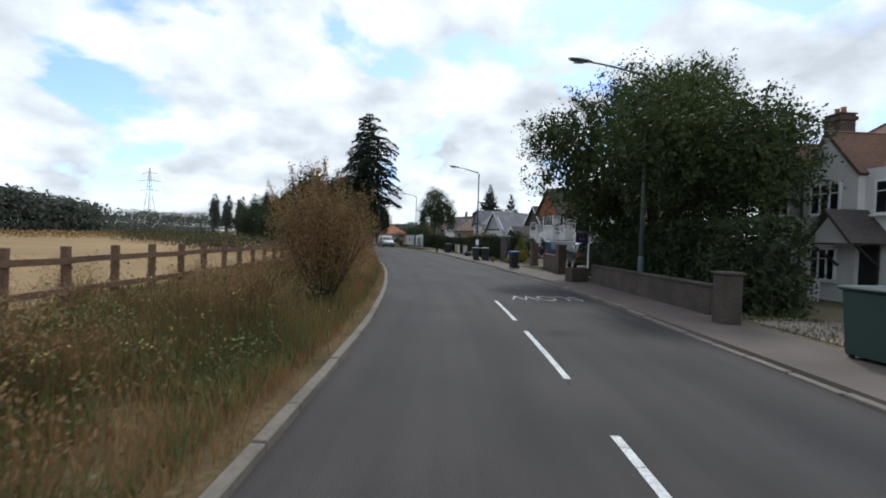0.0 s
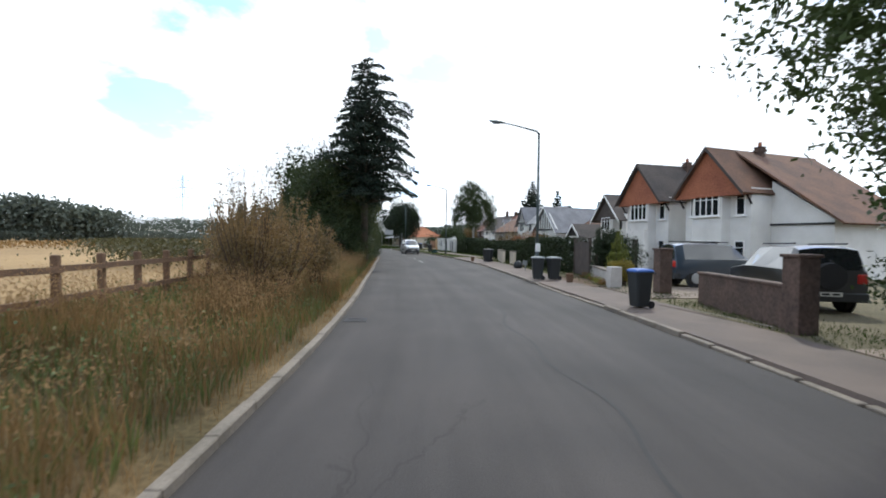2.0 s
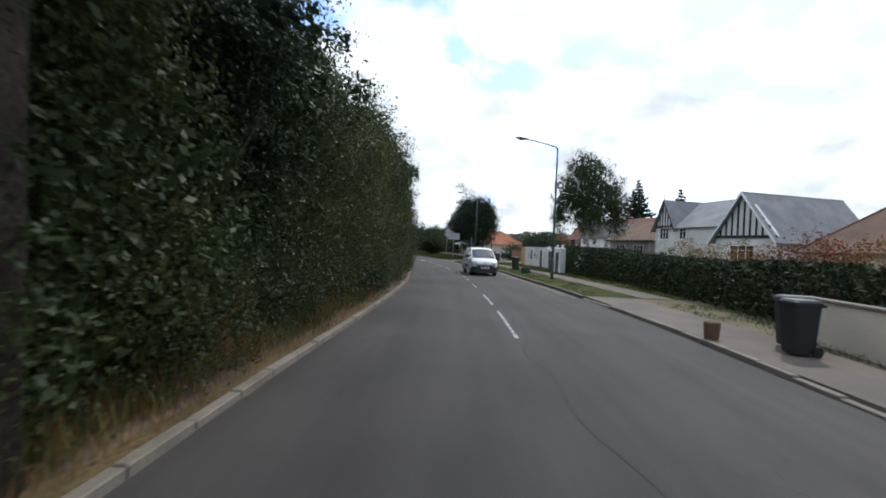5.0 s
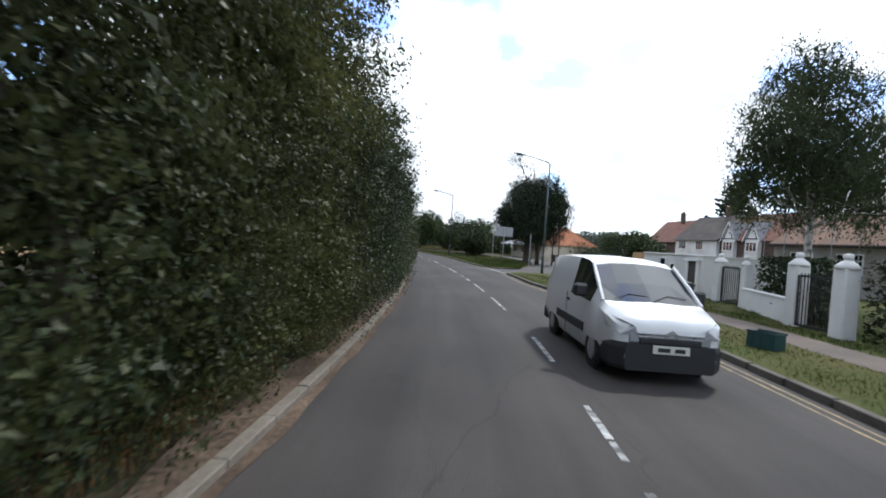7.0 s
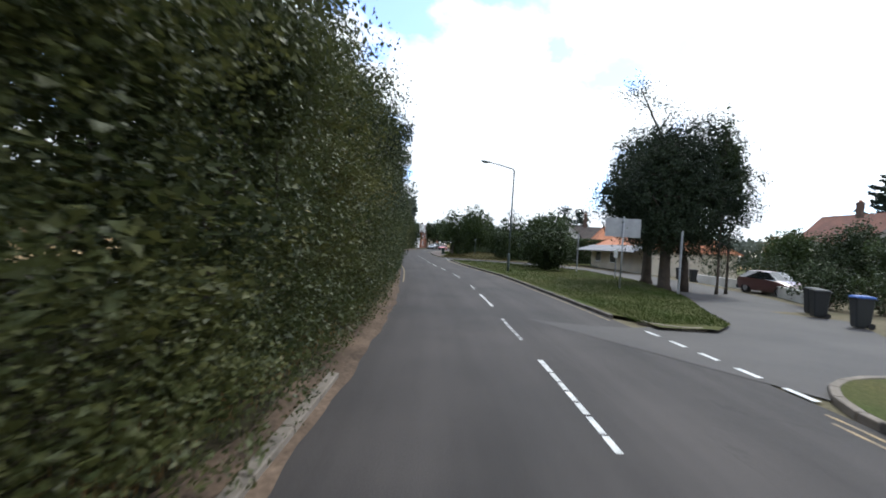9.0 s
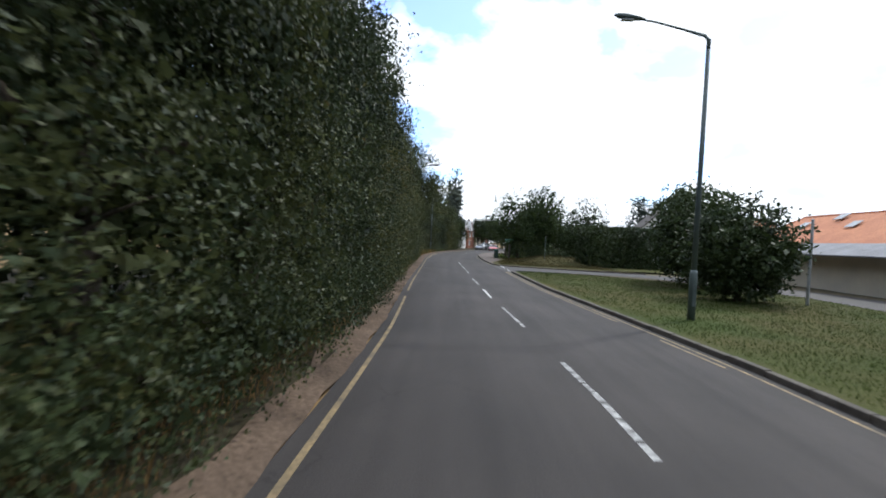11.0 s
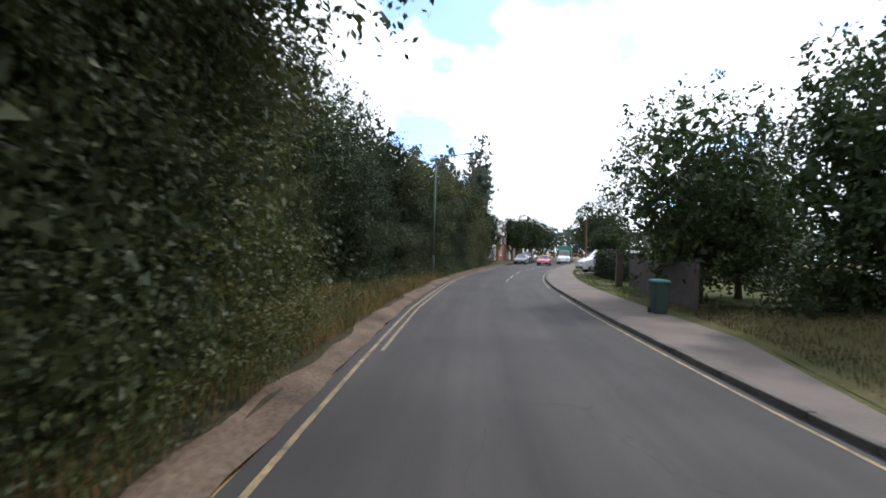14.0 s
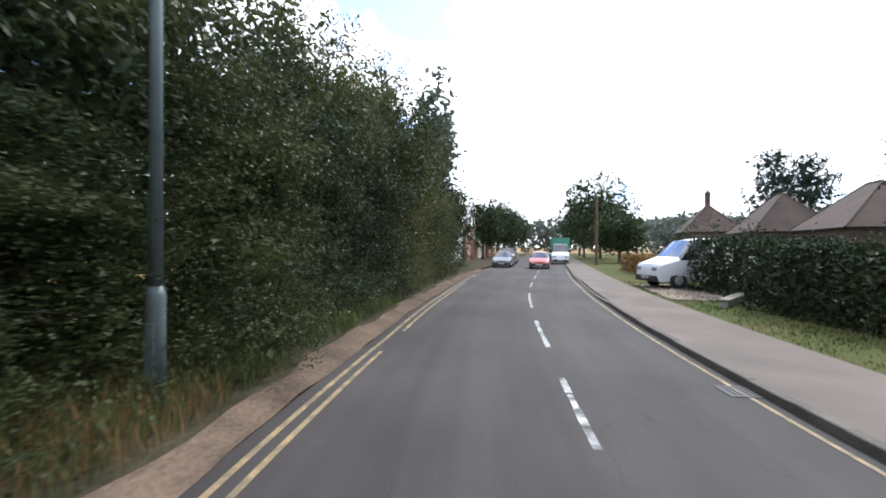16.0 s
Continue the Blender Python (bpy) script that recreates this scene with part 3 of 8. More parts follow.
def limbs(rng, height, radius, blobs, count=8, lean=(0, 0)):
    """A tapered trunk that forks into limbs, each ending inside one of the crown's masses."""
    m = Mesh()
    path = [(0, 0, -0.05), (0.02, 0, height * 0.1), (lean[0] * 0.3, lean[1] * 0.3, height * 0.55), (lean[0], lean[1], height)]
    m.tube(path, [radius * 1.45, radius * 1.05, radius * 0.9, radius * 0.75], 9)
    for i in range(count):
        b = blobs[i % len(blobs)]
        if b[2] < height * 0.7:
            continue
        h0 = height * rng.uniform(0.72, 0.99)
        start = np.array([lean[0], lean[1], h0])
        end = np.array(b[:3]) + rng.uniform(-0.4, 0.4, 3) * b[3:]
        mid = start * 0.55 + end * 0.45 + np.array([0, 0, 0.06 * (end[2] - h0)])
        m.tube([tuple(start), tuple(mid), tuple(mid * 0.4 + end * 0.6), tuple(end)], [radius * 0.55, radius * 0.36, radius * 0.2, radius * 0.06], 6)
        for k in range(3):
            q = rng.uniform(0.2, 0.9)
            p = mid * (1 - q) + end * q
            tip = np.array(b[:3]) + rng.uniform(-0.5, 0.5, 3) * b[3:]
            m.tube([tuple(p), tuple(tip)], [radius * 0.16, radius * 0.04], 5)
    return m


def tree(name, m, label, blobs, count, leaves, size, leaf, trunk_h, trunk_r, seed, spread=0.4, inner=0.3, bark=None, aspect=0.5, lean=None, shell=(0.72, 1.06), category="tree", group="", limit=None):
    """limit: no leaf stands further out than this along x."""
    rng = np.random.default_rng(seed)
    ob = thing(name, m, label, category, group)
    b = np.asarray(blobs, float)
    part("trunk", limbs(rng, trunk_h, trunk_r, b), bark or BARK, ob, smooth=True)
    pos = clumps(rng, blobs, count, leaves, spread, inner)
    pos = pos[pos[:, 2] > 0.15]
    if limit is not None:
        # hollows and bulges in the face of a hedge
        y_, z_ = pos[:, 1], pos[:, 2]
        lump = np.sin(1.9 * y_ + 1.4 * np.sin(1.2 * z_ + seed)) * np.sin(2.1 * z_ + 1.2 * np.sin(1.5 * y_ + 2.0 * seed)) + 0.5 * np.sin(4.3 * y_ + seed) * np.sin(3.9 * z_)
        pos[:, 0] += 0.48 * lump - 0.2
    sizes = size * rng.uniform(0.6, 1.4, len(pos))
    if limit is not None:
        sizes = sizes * (1 + 0.8 * np.clip((pos[:, 2] - 2.8) / 3.0, 0, 1))
    inside = np.asarray(blobs, float).copy()
    inside[:, 3:] *= 0.86 if limit is None else 0.8
    core = clumps(rng, inside, count, max(2, leaves // 9) if limit is None else 8, spread * 0.6, 1.0)
    core = core[core[:, 2] > 0.5]
    if limit is not None:
        far_side = (pos[:, 0] < -0.9) & (pos[:, 2] < 6.0) & (rng.random(len(pos)) < 0.85)
        pos, sizes = pos[~far_side], sizes[~far_side]
        near = pos[:, 0] < np.where(pos[:, 2] < 1.4, limit - 0.45 + 0.25 * pos[:, 2], limit)
        pos, sizes, core = pos[near], sizes[near], core[core[:, 0] < limit - 0.75]
    pos, sizes = np.concatenate([pos, core]), np.concatenate([sizes, size * (2.7 if limit else 2.4) * rng.uniform(0.7, 1.3, len(core))])
    if lean is not None:
        lean = np.tile(lean, (len(pos), 1))
    part("crown", leaf_data("crown", pos, sizes, leaf, rng, aspect, lean, 3 if limit else 4), leaf, ob)
    return ob


def conifer(name, m, label, height, radius, seed, leaf, base=0.6, droop=0.25, levels=26, size=0.34, trunk_r=0.28, dense=1.0, taper=1.0, lop=0.0, ragged=0.0, category="tree"):
    """A fir: whorls of flat sprays that get shorter to the top."""
    rng = np.random.default_rng(seed)
    ob = thing(name, m, label, category)
    t = Mesh().tube([(0, 0, -0.05), (0, 0, height * 0.5), (0.1, 0, height * 0.98)], [trunk_r, trunk_r * 0.6, 0.03], 9)
    pts, ups = [], []
    for i in range(levels):
        k = i / (levels - 1)
        z = base + (height - base) * k**0.92
        r = radius * (1 - k) ** taper * (0.82 + 0.36 * rng.random()) * (1 - ragged * max(0.0, 0.28 - k) * 1.2) + 0.18
        n = max(5, int(11 * (1 - k) + 4))
        a0 = rng.random() * 6.28
        for j in range(n):
            a = a0 + 6.283 * j / n + rng.uniform(-0.25, 0.25)
            rr = r * rng.uniform(0.7 - 0.25 * ragged, 1.18) * (1 + lop * math.cos(a)) * (1 + 0.45 * ragged * (rng.random() < 0.12))
            t.tube([(0, 0, z), (rr * 0.9 * math.cos(a), rr * 0.9 * math.sin(a), z - droop * rr * 0.5)], [0.035 * (1 - k) + 0.012, 0.008], 4, False)
            c = max(6, int(rr * 17 * dense))
            q = rng.random(c) ** 0.7
            width = 0.16 * rr * (1.25 - q) + 0.06
            side = rng.normal(size=c) * width
            x = rr * q * math.cos(a) - side * math.sin(a)
            y = rr * q * math.sin(a) + side * math.cos(a)
            zz = z - droop * rr * np.sin(q * 2.0) + 0.28 * droop * rr * q**3 * 2 + rng.normal(size=c) * 0.06 - np.abs(side) * 0.25
            pts.append(np.stack([x, y, zz], 1))
            ups.append(np.tile([math.cos(a), math.sin(a), -0.15], (c, 1)))
    pts, ups = np.concatenate(pts), np.concatenate(ups)
    part("trunk", t, BARK, ob, smooth=True)
    part("crown", leaf_data("crown", pts, size * rng.uniform(0.6, 1.4, len(pts)), leaf, rng, 0.42, ups), leaf, ob)
    return ob


def hedge_block(name, m, label, length, depth, height, seed, leaf, density=230, size=0.065, rough=0.06, group="", category="hedge"):
    """A clipped hedge along local x, its front at y = 0: stems and a skin of leaves."""
    rng = np.random.default_rng(seed)
    ob = thing(name, m, label, category, group)
    areas = np.array([length * height, length * height, length * depth, depth * height, depth * height])
    n = int(areas.sum() * density)
    f = rng.choice(5, n, p=areas / areas.sum())
    u, v = rng.random(n), rng.random(n)
    x = np.select([f < 2, f == 2, f == 3], [u * length, u * length, np.zeros(n)], length * np.ones(n))
    y = np.select([f == 0, f == 1, f == 2], [np.zeros(n), depth * np.ones(n), v * depth], u * depth)
    z = np.select([f < 2, f == 2], [v * height, height * np.ones(n)], v * height)
    pos = np.stack([x, y, z], 1)
    wave = np.sin(x * 1.3 + seed) * 0.5 + np.sin(x * 2.9 + z * 1.7) * 0.3 + np.sin(z * 2.3 + x * 0.6) * 0.3
    out = np.stack([np.select([f == 3, f == 4], [-1.0, 1.0], 0.0), np.select([f == 0, f == 1], [-1.0, 1.0], 0.0), np.where(f == 2, 1.0, 0.0)], 1)
    pos += out * (wave * rough + rng.exponential(0.05, n) - 0.12)[:, None] + rng.normal(size=(n, 3)) * 0.03
    pos[:, 2] = np.maximum(pos[:, 2], 0.04)
    deep = rng.random((n // 4, 3)) * [length, depth, height]
    pos = np.concatenate([pos, deep])
    sizes = np.concatenate([size * rng.uniform(0.7, 1.4, n), np.full(len(deep), size * 3.2)])
    stems = Mesh()
    for i in range(max(2, int(length / 0.6))):
        sx, sy = (i + 0.5) * length / max(2, int(length / 0.6)), depth * rng.uniform(0.35, 0.65)
        stems.tube([(sx, sy, -0.03), (sx + rng.uniform(-0.1, 0.1), sy, height * 0.85)], [0.035, 0.012], 5)
    part("branchwork", stems, BARK, ob)
    part("foliage", leaf_data("foliage", pos, sizes, leaf, rng, 0.6), leaf, ob)
    return ob


def shrub(name, m, label, blobs, count, leaves, size, leaf, seed, spread=0.15, stems=6, category="shrub", group="", inner=0.3, aspect=0.55):
    rng = np.random.default_rng(seed)
    ob = thing(name, m, label, category, group)
    b = np.asarray(blobs, float)
    t = Mesh()
    for i in range(stems):
        k = b[i % len(b)]
        a = rng.uniform(0, 6.28)
        t.tube([(0.12 * math.cos(a), 0.12 * math.sin(a), -0.03), (k[0] + k[3] * 0.5 * math.cos(a), k[1] + k[4] * 0.5 * math.sin(a), k[2] + k[5] * 0.3)], [0.035, 0.01], 5)
    pos = clumps(rng, blobs, count, leaves, spread, inner)
    pos[:, 2] = np.abs(pos[:, 2])
    part("branchwork", t, BARK, ob)
    part("foliage", leaf_data("foliage", pos, size * rng.uniform(0.6, 1.4, len(pos)), leaf, rng, aspect), leaf, ob)
    return ob


def shoot_bush(name, m, label, width, body_top, shoot_top, seed, leaf, stems=16, leaves=9000, base=0.5, size=0.055, low=0.9, group=""):
    """A bush of many upright stems, leafy in the middle, with long leafy shoots standing out of its top."""
    rng = np.random.default_rng(seed)
    ob = thing(name, m, label, "bush", group)
    t = Mesh()
    pos = []
    for i in range(stems * 5):
        a, r = rng.uniform(0, 6.28), width * 0.5 * rng.random() ** 0.6
        x, y = r * math.cos(a), r * math.sin(a)
        edge = 1 - (r / (width * 0.55)) ** 2
        top = body_top * (0.62 + 0.42 * edge) * rng.uniform(0.85, 1.1)
        if i % 3 == 0:
            top = top + (shoot_top - body_top) * rng.uniform(0.35, 1.0)
        x0, y0 = x * 0.18 * base, y * 0.18 * base
        p1 = (x * 0.55, y * 0.55, low * rng.uniform(0.8, 1.2))
        tip = (x * 1.05 + rng.normal() * 0.06, y * 1.05 + rng.normal() * 0.06, top)
        if i < stems * 2:
            t.tube([(x0, y0, -0.03), p1, (x * 0.9, y * 0.9, low + (top - low) * 0.55), tip], [0.028, 0.018, 0.01, 0.003], 5)
        n = int(leaves / (stems * 5))
        k = rng.random(n) ** 0.8
        line = np.outer(1 - k, (x * 0.6, y * 0.6, low * 0.75)) + np.outer(k, tip)
        body = np.clip((body_top * 0.95 - line[:, 2]) / (body_top * 0.5), 0.05, 1.0)[:, None]
        pos.append(line + rng.normal(size=(n, 3)) * (0.03 + 0.26 * body))
    pos = np.concatenate(pos)
    pos[:, 2] = np.maximum(pos[:, 2], 0.3)
    part("branchwork", t, TWIG, ob, smooth=True)
    part("foliage", leaf_data("foliage", pos, size * rng.uniform(0.7, 1.5, len(pos)), leaf, rng, 0.5), leaf, ob)
    return ob


def blades(name, label, places, height, width, material, seed, bend=0.35):
    """Grass: narrow bent blades at places (n, 3), one mesh."""
    rng = np.random.default_rng(seed)
    n = len(places)
    a = rng.uniform(0, 6.283, n)
    h = height * rng.uniform(0.45, 1.25, n) if np.isscalar(height) else height * rng.uniform(0.6, 1.2, n)
    side = np.stack([-np.sin(a), np.cos(a), 0 * a], 1) * (width * rng.uniform(0.7, 1.4, n))[:, None] * 0.5
    fall = np.stack([np.cos(a), np.sin(a), 0 * a], 1) * (h * bend * rng.uniform(0.2, 1.4, n))[:, None]
    up = np.array([0, 0, 1.0])
    mid = places + fall * 0.2 + up * (h * 0.42)[:, None]
    tip = places + fall + up * h[:, None]
    verts = np.stack([places, mid + side, tip, mid - side], 1).reshape(-1, 3)
    me = bpy.data.meshes.new(name)
    me.vertices.add(4 * n)
    me.loops.add(4 * n)
    me.polygons.add(n)
    me.vertices.foreach_set("co", verts.astype(np.float32).ravel())
    me.loops.foreach_set("vertex_index", np.arange(4 * n, dtype=np.int32))
    me.polygons.foreach_set("loop_start", np.arange(0, 4 * n, 4, dtype=np.int32))
    me.polygons.foreach_set("loop_total", np.full(n, 4, dtype=np.int32))
    me.materials.append(material)
    me.update(calc_edges=True)
    me.validate()
    return tagged(new(name, me), label, "grass", kind="stuff")


def strewn(rng, n, s0, s1, a, b, z=0.08, clump=0.0):
    """Places strewn between two offsets of the road."""
    out = np.empty((n, 3))
    ss = rng.uniform(s0, s1, n)
    order = np.argsort(ss)
    ss = ss[order]
    for i, s in enumerate(ss):
        la, lb = (f(s) if callable(f) else f for f in (a, b))
        k = rng.random()
        lk = la + (lb - la) * k
        out[i] = at(s, lk, z(s, lk) if callable(z) else z)
    if clump:
        keep = np.array([noise.noise((p[0] * 0.9, p[1] * 0.9, 2.0)) > rng.uniform(-0.6, clump) for p in out])
        out = out[keep]
    return out


# ---------------------------------------------------------------- ground, road, kerbs
g = Mesh()
GS = 2500.0
n_g = 24
for i in range(n_g):
    for j in range(n_g):
        x0, x1 = -GS + 2 * GS * i / n_g, -GS + 2 * GS * (i + 1) / n_g
        y0, y1 = -GS + 2 * GS * j / n_g, -GS + 2 * GS * (j + 1) / n_g
        g.quad((x0, y0, -0.08), (x1, y0, -0.08), (x1, y1, -0.08), (x0, y1, -0.08))
solo("ground", g, FIELD, "dry straw-coloured stubble field reaching the horizon", "ground", kind="structure")

road_me = ribbon(-30, 312, left, right, 0.0, 0.0, 1.5, across=2).data("road", ASPHALT)
road_uv = road_me.uv_layers.new(name="road")
for lp in road_me.loops:
    q = lp.vertex_index
    rs = -30 + 342 * (q // 3) / (len(road_me.vertices) // 3 - 1)
    road_uv.data[lp.index].uv = (left(rs) + (right(rs) - left(rs)) * (q % 3) / 2, rs)
solo("road", road_me, ASPHALT, "worn grey asphalt two-lane road bending gently left", "road", kind="structure")
solo("road_seam", ribbon(6, 60, lambda s: 1.78 + 0.12 * math.sin(s * 0.7) + 0.1 * math.sin(s * 1.9), lambda s: 1.83 + 0.12 * math.sin(s * 0.7) + 0.1 * math.sin(s * 1.9), 0.004, 0.004, 0.5), PATCH_ASPHALT, "dark tar seam along the middle of the road", "road seam", kind="structure")

rows = []
for i in range(91):
    vs = -30 + i
    va = left(vs) - 0.14
    rows.append([at(vs, va + (-9.5 - va) * j / 14, verge_z(vs, va + (-9.5 - va) * j / 14) + (0.04 * noise.noise((vs * 0.6, j * 0.5, 10.0)) if 0 < j < 14 else -0.05 * (j == 14))) for j in range(15)])
solo("verge_left", Mesh().loft(rows, False, False), DRY_GROUND, "dry grassy roadside bank of bare brown earth", "verge", kind="structure")
solo("verge_dirt", ribbon(44, 212, lambda s: left(s) + (0.12 * max(0, min(1, (s - 56) / 6)) * max(0, min(1, (114 - s) / 6))) + 0.025 * math.sin(s * 1.7) + 0.02 * math.sin(s * 4.1), lambda s: left(s) - float(np.interp(s, (44, 70, 120, 150, 160, 176, 190), (0.75, 0.45, 0.5, 0.5, 0.5, 0.5, 0.55))) - 0.09 * math.sin(s * 0.9) - 0.06 * math.sin(s * 2.7), 0.008, 0.09, 0.4, across=4, seed=2), DIRT, "dusty dirt strip between road and hedgerow", "dirt verge", kind="structure")
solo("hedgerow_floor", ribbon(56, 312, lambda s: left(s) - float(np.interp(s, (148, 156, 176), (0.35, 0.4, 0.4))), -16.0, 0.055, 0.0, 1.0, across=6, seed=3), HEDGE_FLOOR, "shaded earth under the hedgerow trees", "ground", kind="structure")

solo("pavement_near", ribbon(-30, 62, lambda s: right(s) + 0.14, lambda s: right(s) + 2.0, 0.10, 0.11, 1.0), PAVING, "pale worn tarmac pavement beside the houses", "pavement", kind="structure")
solo("verge_right", ribbon(62, 95.6, lambda s: right(s) + 0.14, lambda s: right(s) + 2.4, 0.10, 0.12, 0.7, across=4, seed=5), LAWN, "parched grass verge beside the kerb", "verge", kind="structure")
solo("footpath", ribbon(62, 95.6, lambda s: right(s) + 2.4, lambda s: right(s) + 3.7, 0.12, 0.12, 1.0), PAVING, "narrow tarmac footpath behind the verge", "pavement", kind="structure")
solo("garden_near", ribbon(-30, 62, lambda s: right(s) + 2.0, 70.0, 0.095, 0.09, 2.0, across=6, seed=6), GARDEN, "earth and rough grass of front gardens", "garden", kind="structure")
solo("garden_middle", ribbon(62, 96, lambda s: right(s) + 3.7, 70.0, 0.105, 0.09, 2.0, across=6, seed=7), LAWN, "rough grass in front of garden hedges", "garden", kind="structure")
solo("garden_side", ribbon(96, 151, lambda s: right(s) - 0.02, 75.0, -0.02, -0.02, 2.0, across=6), GARDEN, "ground beside the service road", "ground", kind="structure")
solo("pavement_far", ribbon(150.9, 312, lambda s: right(s) + 0.14, lambda s: right(s) + 0.16 + 1.94 * max(0.0, min(1.0, (s - 153.5) / 8)), 0.10, 0.11, 0.7), PAVING, "pinkish grey tarmac pavement", "pavement", kind="structure")
solo("garden_far", ribbon(150.9, 312, lambda s: right(s) + 0.16 + 1.94 * max(0.0, min(1.0, (s - 153.5) / 8)), 75.0, 0.10, 0.09, 2.0, across=6, seed=8), LAWN, "dry lawn of front gardens behind the pavement", "garden", kind="structure")

# service road that leaves the main road and comes back to it
SERVICE = [(99.3, 4.6), (101.0, 7.6), (104.5, 11.2), (112, 15.5), (123, 19.0), (133, 20.2), (141, 19.0), (146, 15.5), (147.4, 10.0), (147.2, 4.2)]
sv = Mesh()
rows = []
pts = [Vector(at(*p)) for p in SERVICE]
dense = []
for i in range(len(pts) - 1):
    p0, p1, p2, p3 = pts[max(i - 1, 0)], pts[i], pts[i + 1], pts[min(i + 2, len(pts) - 1)]
    for k in range(6):
        f = k / 6
        dense.append(0.5 * (2 * p1 + (p2 - p0) * f + (2 * p0 - 5 * p1 + 4 * p2 - p3) * f * f + (3 * p1 - p0 - 3 * p2 + p3) * f**3))
dense.append(pts[-1])
for i, p in enumerate(dense):
    d = (dense[min(i + 1, len(dense) - 1)] - dense[max(i - 1, 0)]).normalized()
    nrm = Vector((d.y, -d.x, 0))
    k = i / (len(dense) - 1)
    w = 2.4 + 1.8 * max(0, 1 - k * 9) ** 2 + 2.0 * max(0, 1 - (1 - k) * 9) ** 2
    rows.append([tuple(p - nrm * w + Vector((0, 0, 0.006))), tuple(p + nrm * w + Vector((0, 0, 0.006)))])
sv.loft(rows, False, False)
solo("service_road", sv, SIDE_ASPHALT, "grey asphalt service road curving off behind the green", "road", kind="structure")

ISLE = ((102.3, 103.5, 106, 112, 118, 124, 134, 139, 142, 143.2), (7.6, 8.8, 9.8, 12.6, 14.6, 16.2, 17.3, 15.5, 11.0, 6.0))


def isle(s):
    return float(np.interp(s, *ISLE))


solo("green", ribbon(102.3, 143.2, lambda s: right(s) + (0.14 if 104 < s < 142.5 else 0.6), isle, 0.09, 0.09, 0.6, across=8, seed=9), LAWN, "mown grass green between main road and service road", "grass verge", kind="structure")

stone = Mesh().box(-0.07, -0.45, -0.2, 0.07, 0.45, 0.0, 0, 0.012).data("kerb_stone", CONCRETE)
stone_dark = Mesh().box(-0.07, -0.45, -0.2, 0.07, 0.45, 0.0, 0, 0.012).data("kerb_stone", DARK_KERB)


def kerb(name, label, s0, s1, side, z, data, drops=()):
    ob = thing(name, pose(0, 0, 0), label, "kerb", kind="structure")
    s = s0
    i = 0
    while s < s1:
        sm = s + 0.46
        l = side(sm)
        h = z - 0.075 * max([0] + [max(0, 1 - abs(sm - c) / w) ** 0.3 for c, w in drops])
        st = part("kerb_stone", data, None, ob)
        turn = math.degrees(math.atan2(side(s + 0.92) - side(s), 0.92))
        st.matrix_basis = along(sm, l, h + 0.006 * math.sin(i * 2.3), -turn)
        s += 0.92
        i += 1
    return ob


solo("pavement_edge", ribbon(-30, 62, lambda s: right(s) + 0.125, lambda s: right(s) + 0.141, 0.01, 0.101, 1.0), PAVING, "worn tarmac edge sloping to dropped kerbs", "pavement", kind="structure")
kerb("kerb_left", "pale concrete kerb along the grassy verge", -9, 96, lambda s: left(s) - 0.07, 0.10, stone)
kerb("kerb_right_near", "worn concrete kerb dropped at the driveways", -6, 62, lambda s: right(s) + 0.07, 0.105, stone, ((8, 4), (21, 3), (31.5, 3.5), (48.5, 2.5), (61, 2)))
kerb("kerb_right_middle", "dark weathered kerb along the verge", 62, 96, lambda s: right(s) + 0.07, 0.12, stone_dark)
kerb("kerb_green", "weathered kerb round the green", 104, 142.5, lambda s: right(s) + 0.07, 0.10, stone_dark)
kerb("kerb_right_far", "dark kerb along the far pavement", 151, 232, lambda s: right(s) + 0.07, 0.11, stone_dark, ((197, 6),))

# corner kerbs at the mouth of the service road
corner = thing("kerb_corner", pose(0, 0, 0), "pale kerb curving into the service road", "kerb", kind="structure")
for (cs, cl, r, a0, a1) in ((95.6, 8.2, 2.75, -88, 12), (103.4, 6.9, 0.95, 150, 262)):
    n_k = max(5, int(r * radians(a1 - a0) / 0.6))
    for i in range(n_k):
        a = radians(a0 + (a1 - a0) * (i + 0.5) / n_k)
        st = part("kerb_stone", stone, None, corner)
        st.matrix_basis = along(cs + r * math.cos(a), cl + r * math.sin(a), 0.1, -90 - math.degrees(a)) @ Matrix.Diagonal((1, r * radians(a1 - a0) / n_k / 0.9, 1, 1))
solo("verge_corner", ribbon(95.6, 98.3, lambda s: 8.2 - math.sqrt(max(0, 2.7**2 - (s - 95.6) ** 2)), lambda s: 14.0, 0.1, 0.12, 0.3, across=3), LAWN, "grass at the corner of the service road", "verge", kind="structure")

# far corner of the second side road: a kerb that turns in, and a grassy bank behind it
TURN_IN = [(151.4, 4.36), (150.6, 4.75), (150.0, 5.7), (149.55, 7.4), (149.1, 9.7), (148.7, 12.5), (148.6, 16.0)]
bend = thing("kerb_bend", pose(0, 0, 0), "dusty kerb turning into the side road", "kerb", kind="structure")
for p, q in zip(TURN_IN[:-1], TURN_IN[1:]):
    a, b = Vector(at(*p, 0.09)), Vector(at(*q, 0.09))
    n_k = max(1, round((b - a).length / 0.9))
    for i in range(n_k):
        c = a.lerp(b, (i + 0.5) / n_k)
        st = part("kerb_stone", stone_dark, None, bend)
        st.matrix_basis = pose(c.x, c.y, c.z, 0, 0, math.degrees(math.atan2(-(b - a).x, (b - a).y))) @ Matrix.Diagonal((1, (b - a).length / n_k / 0.92, 1, 1))


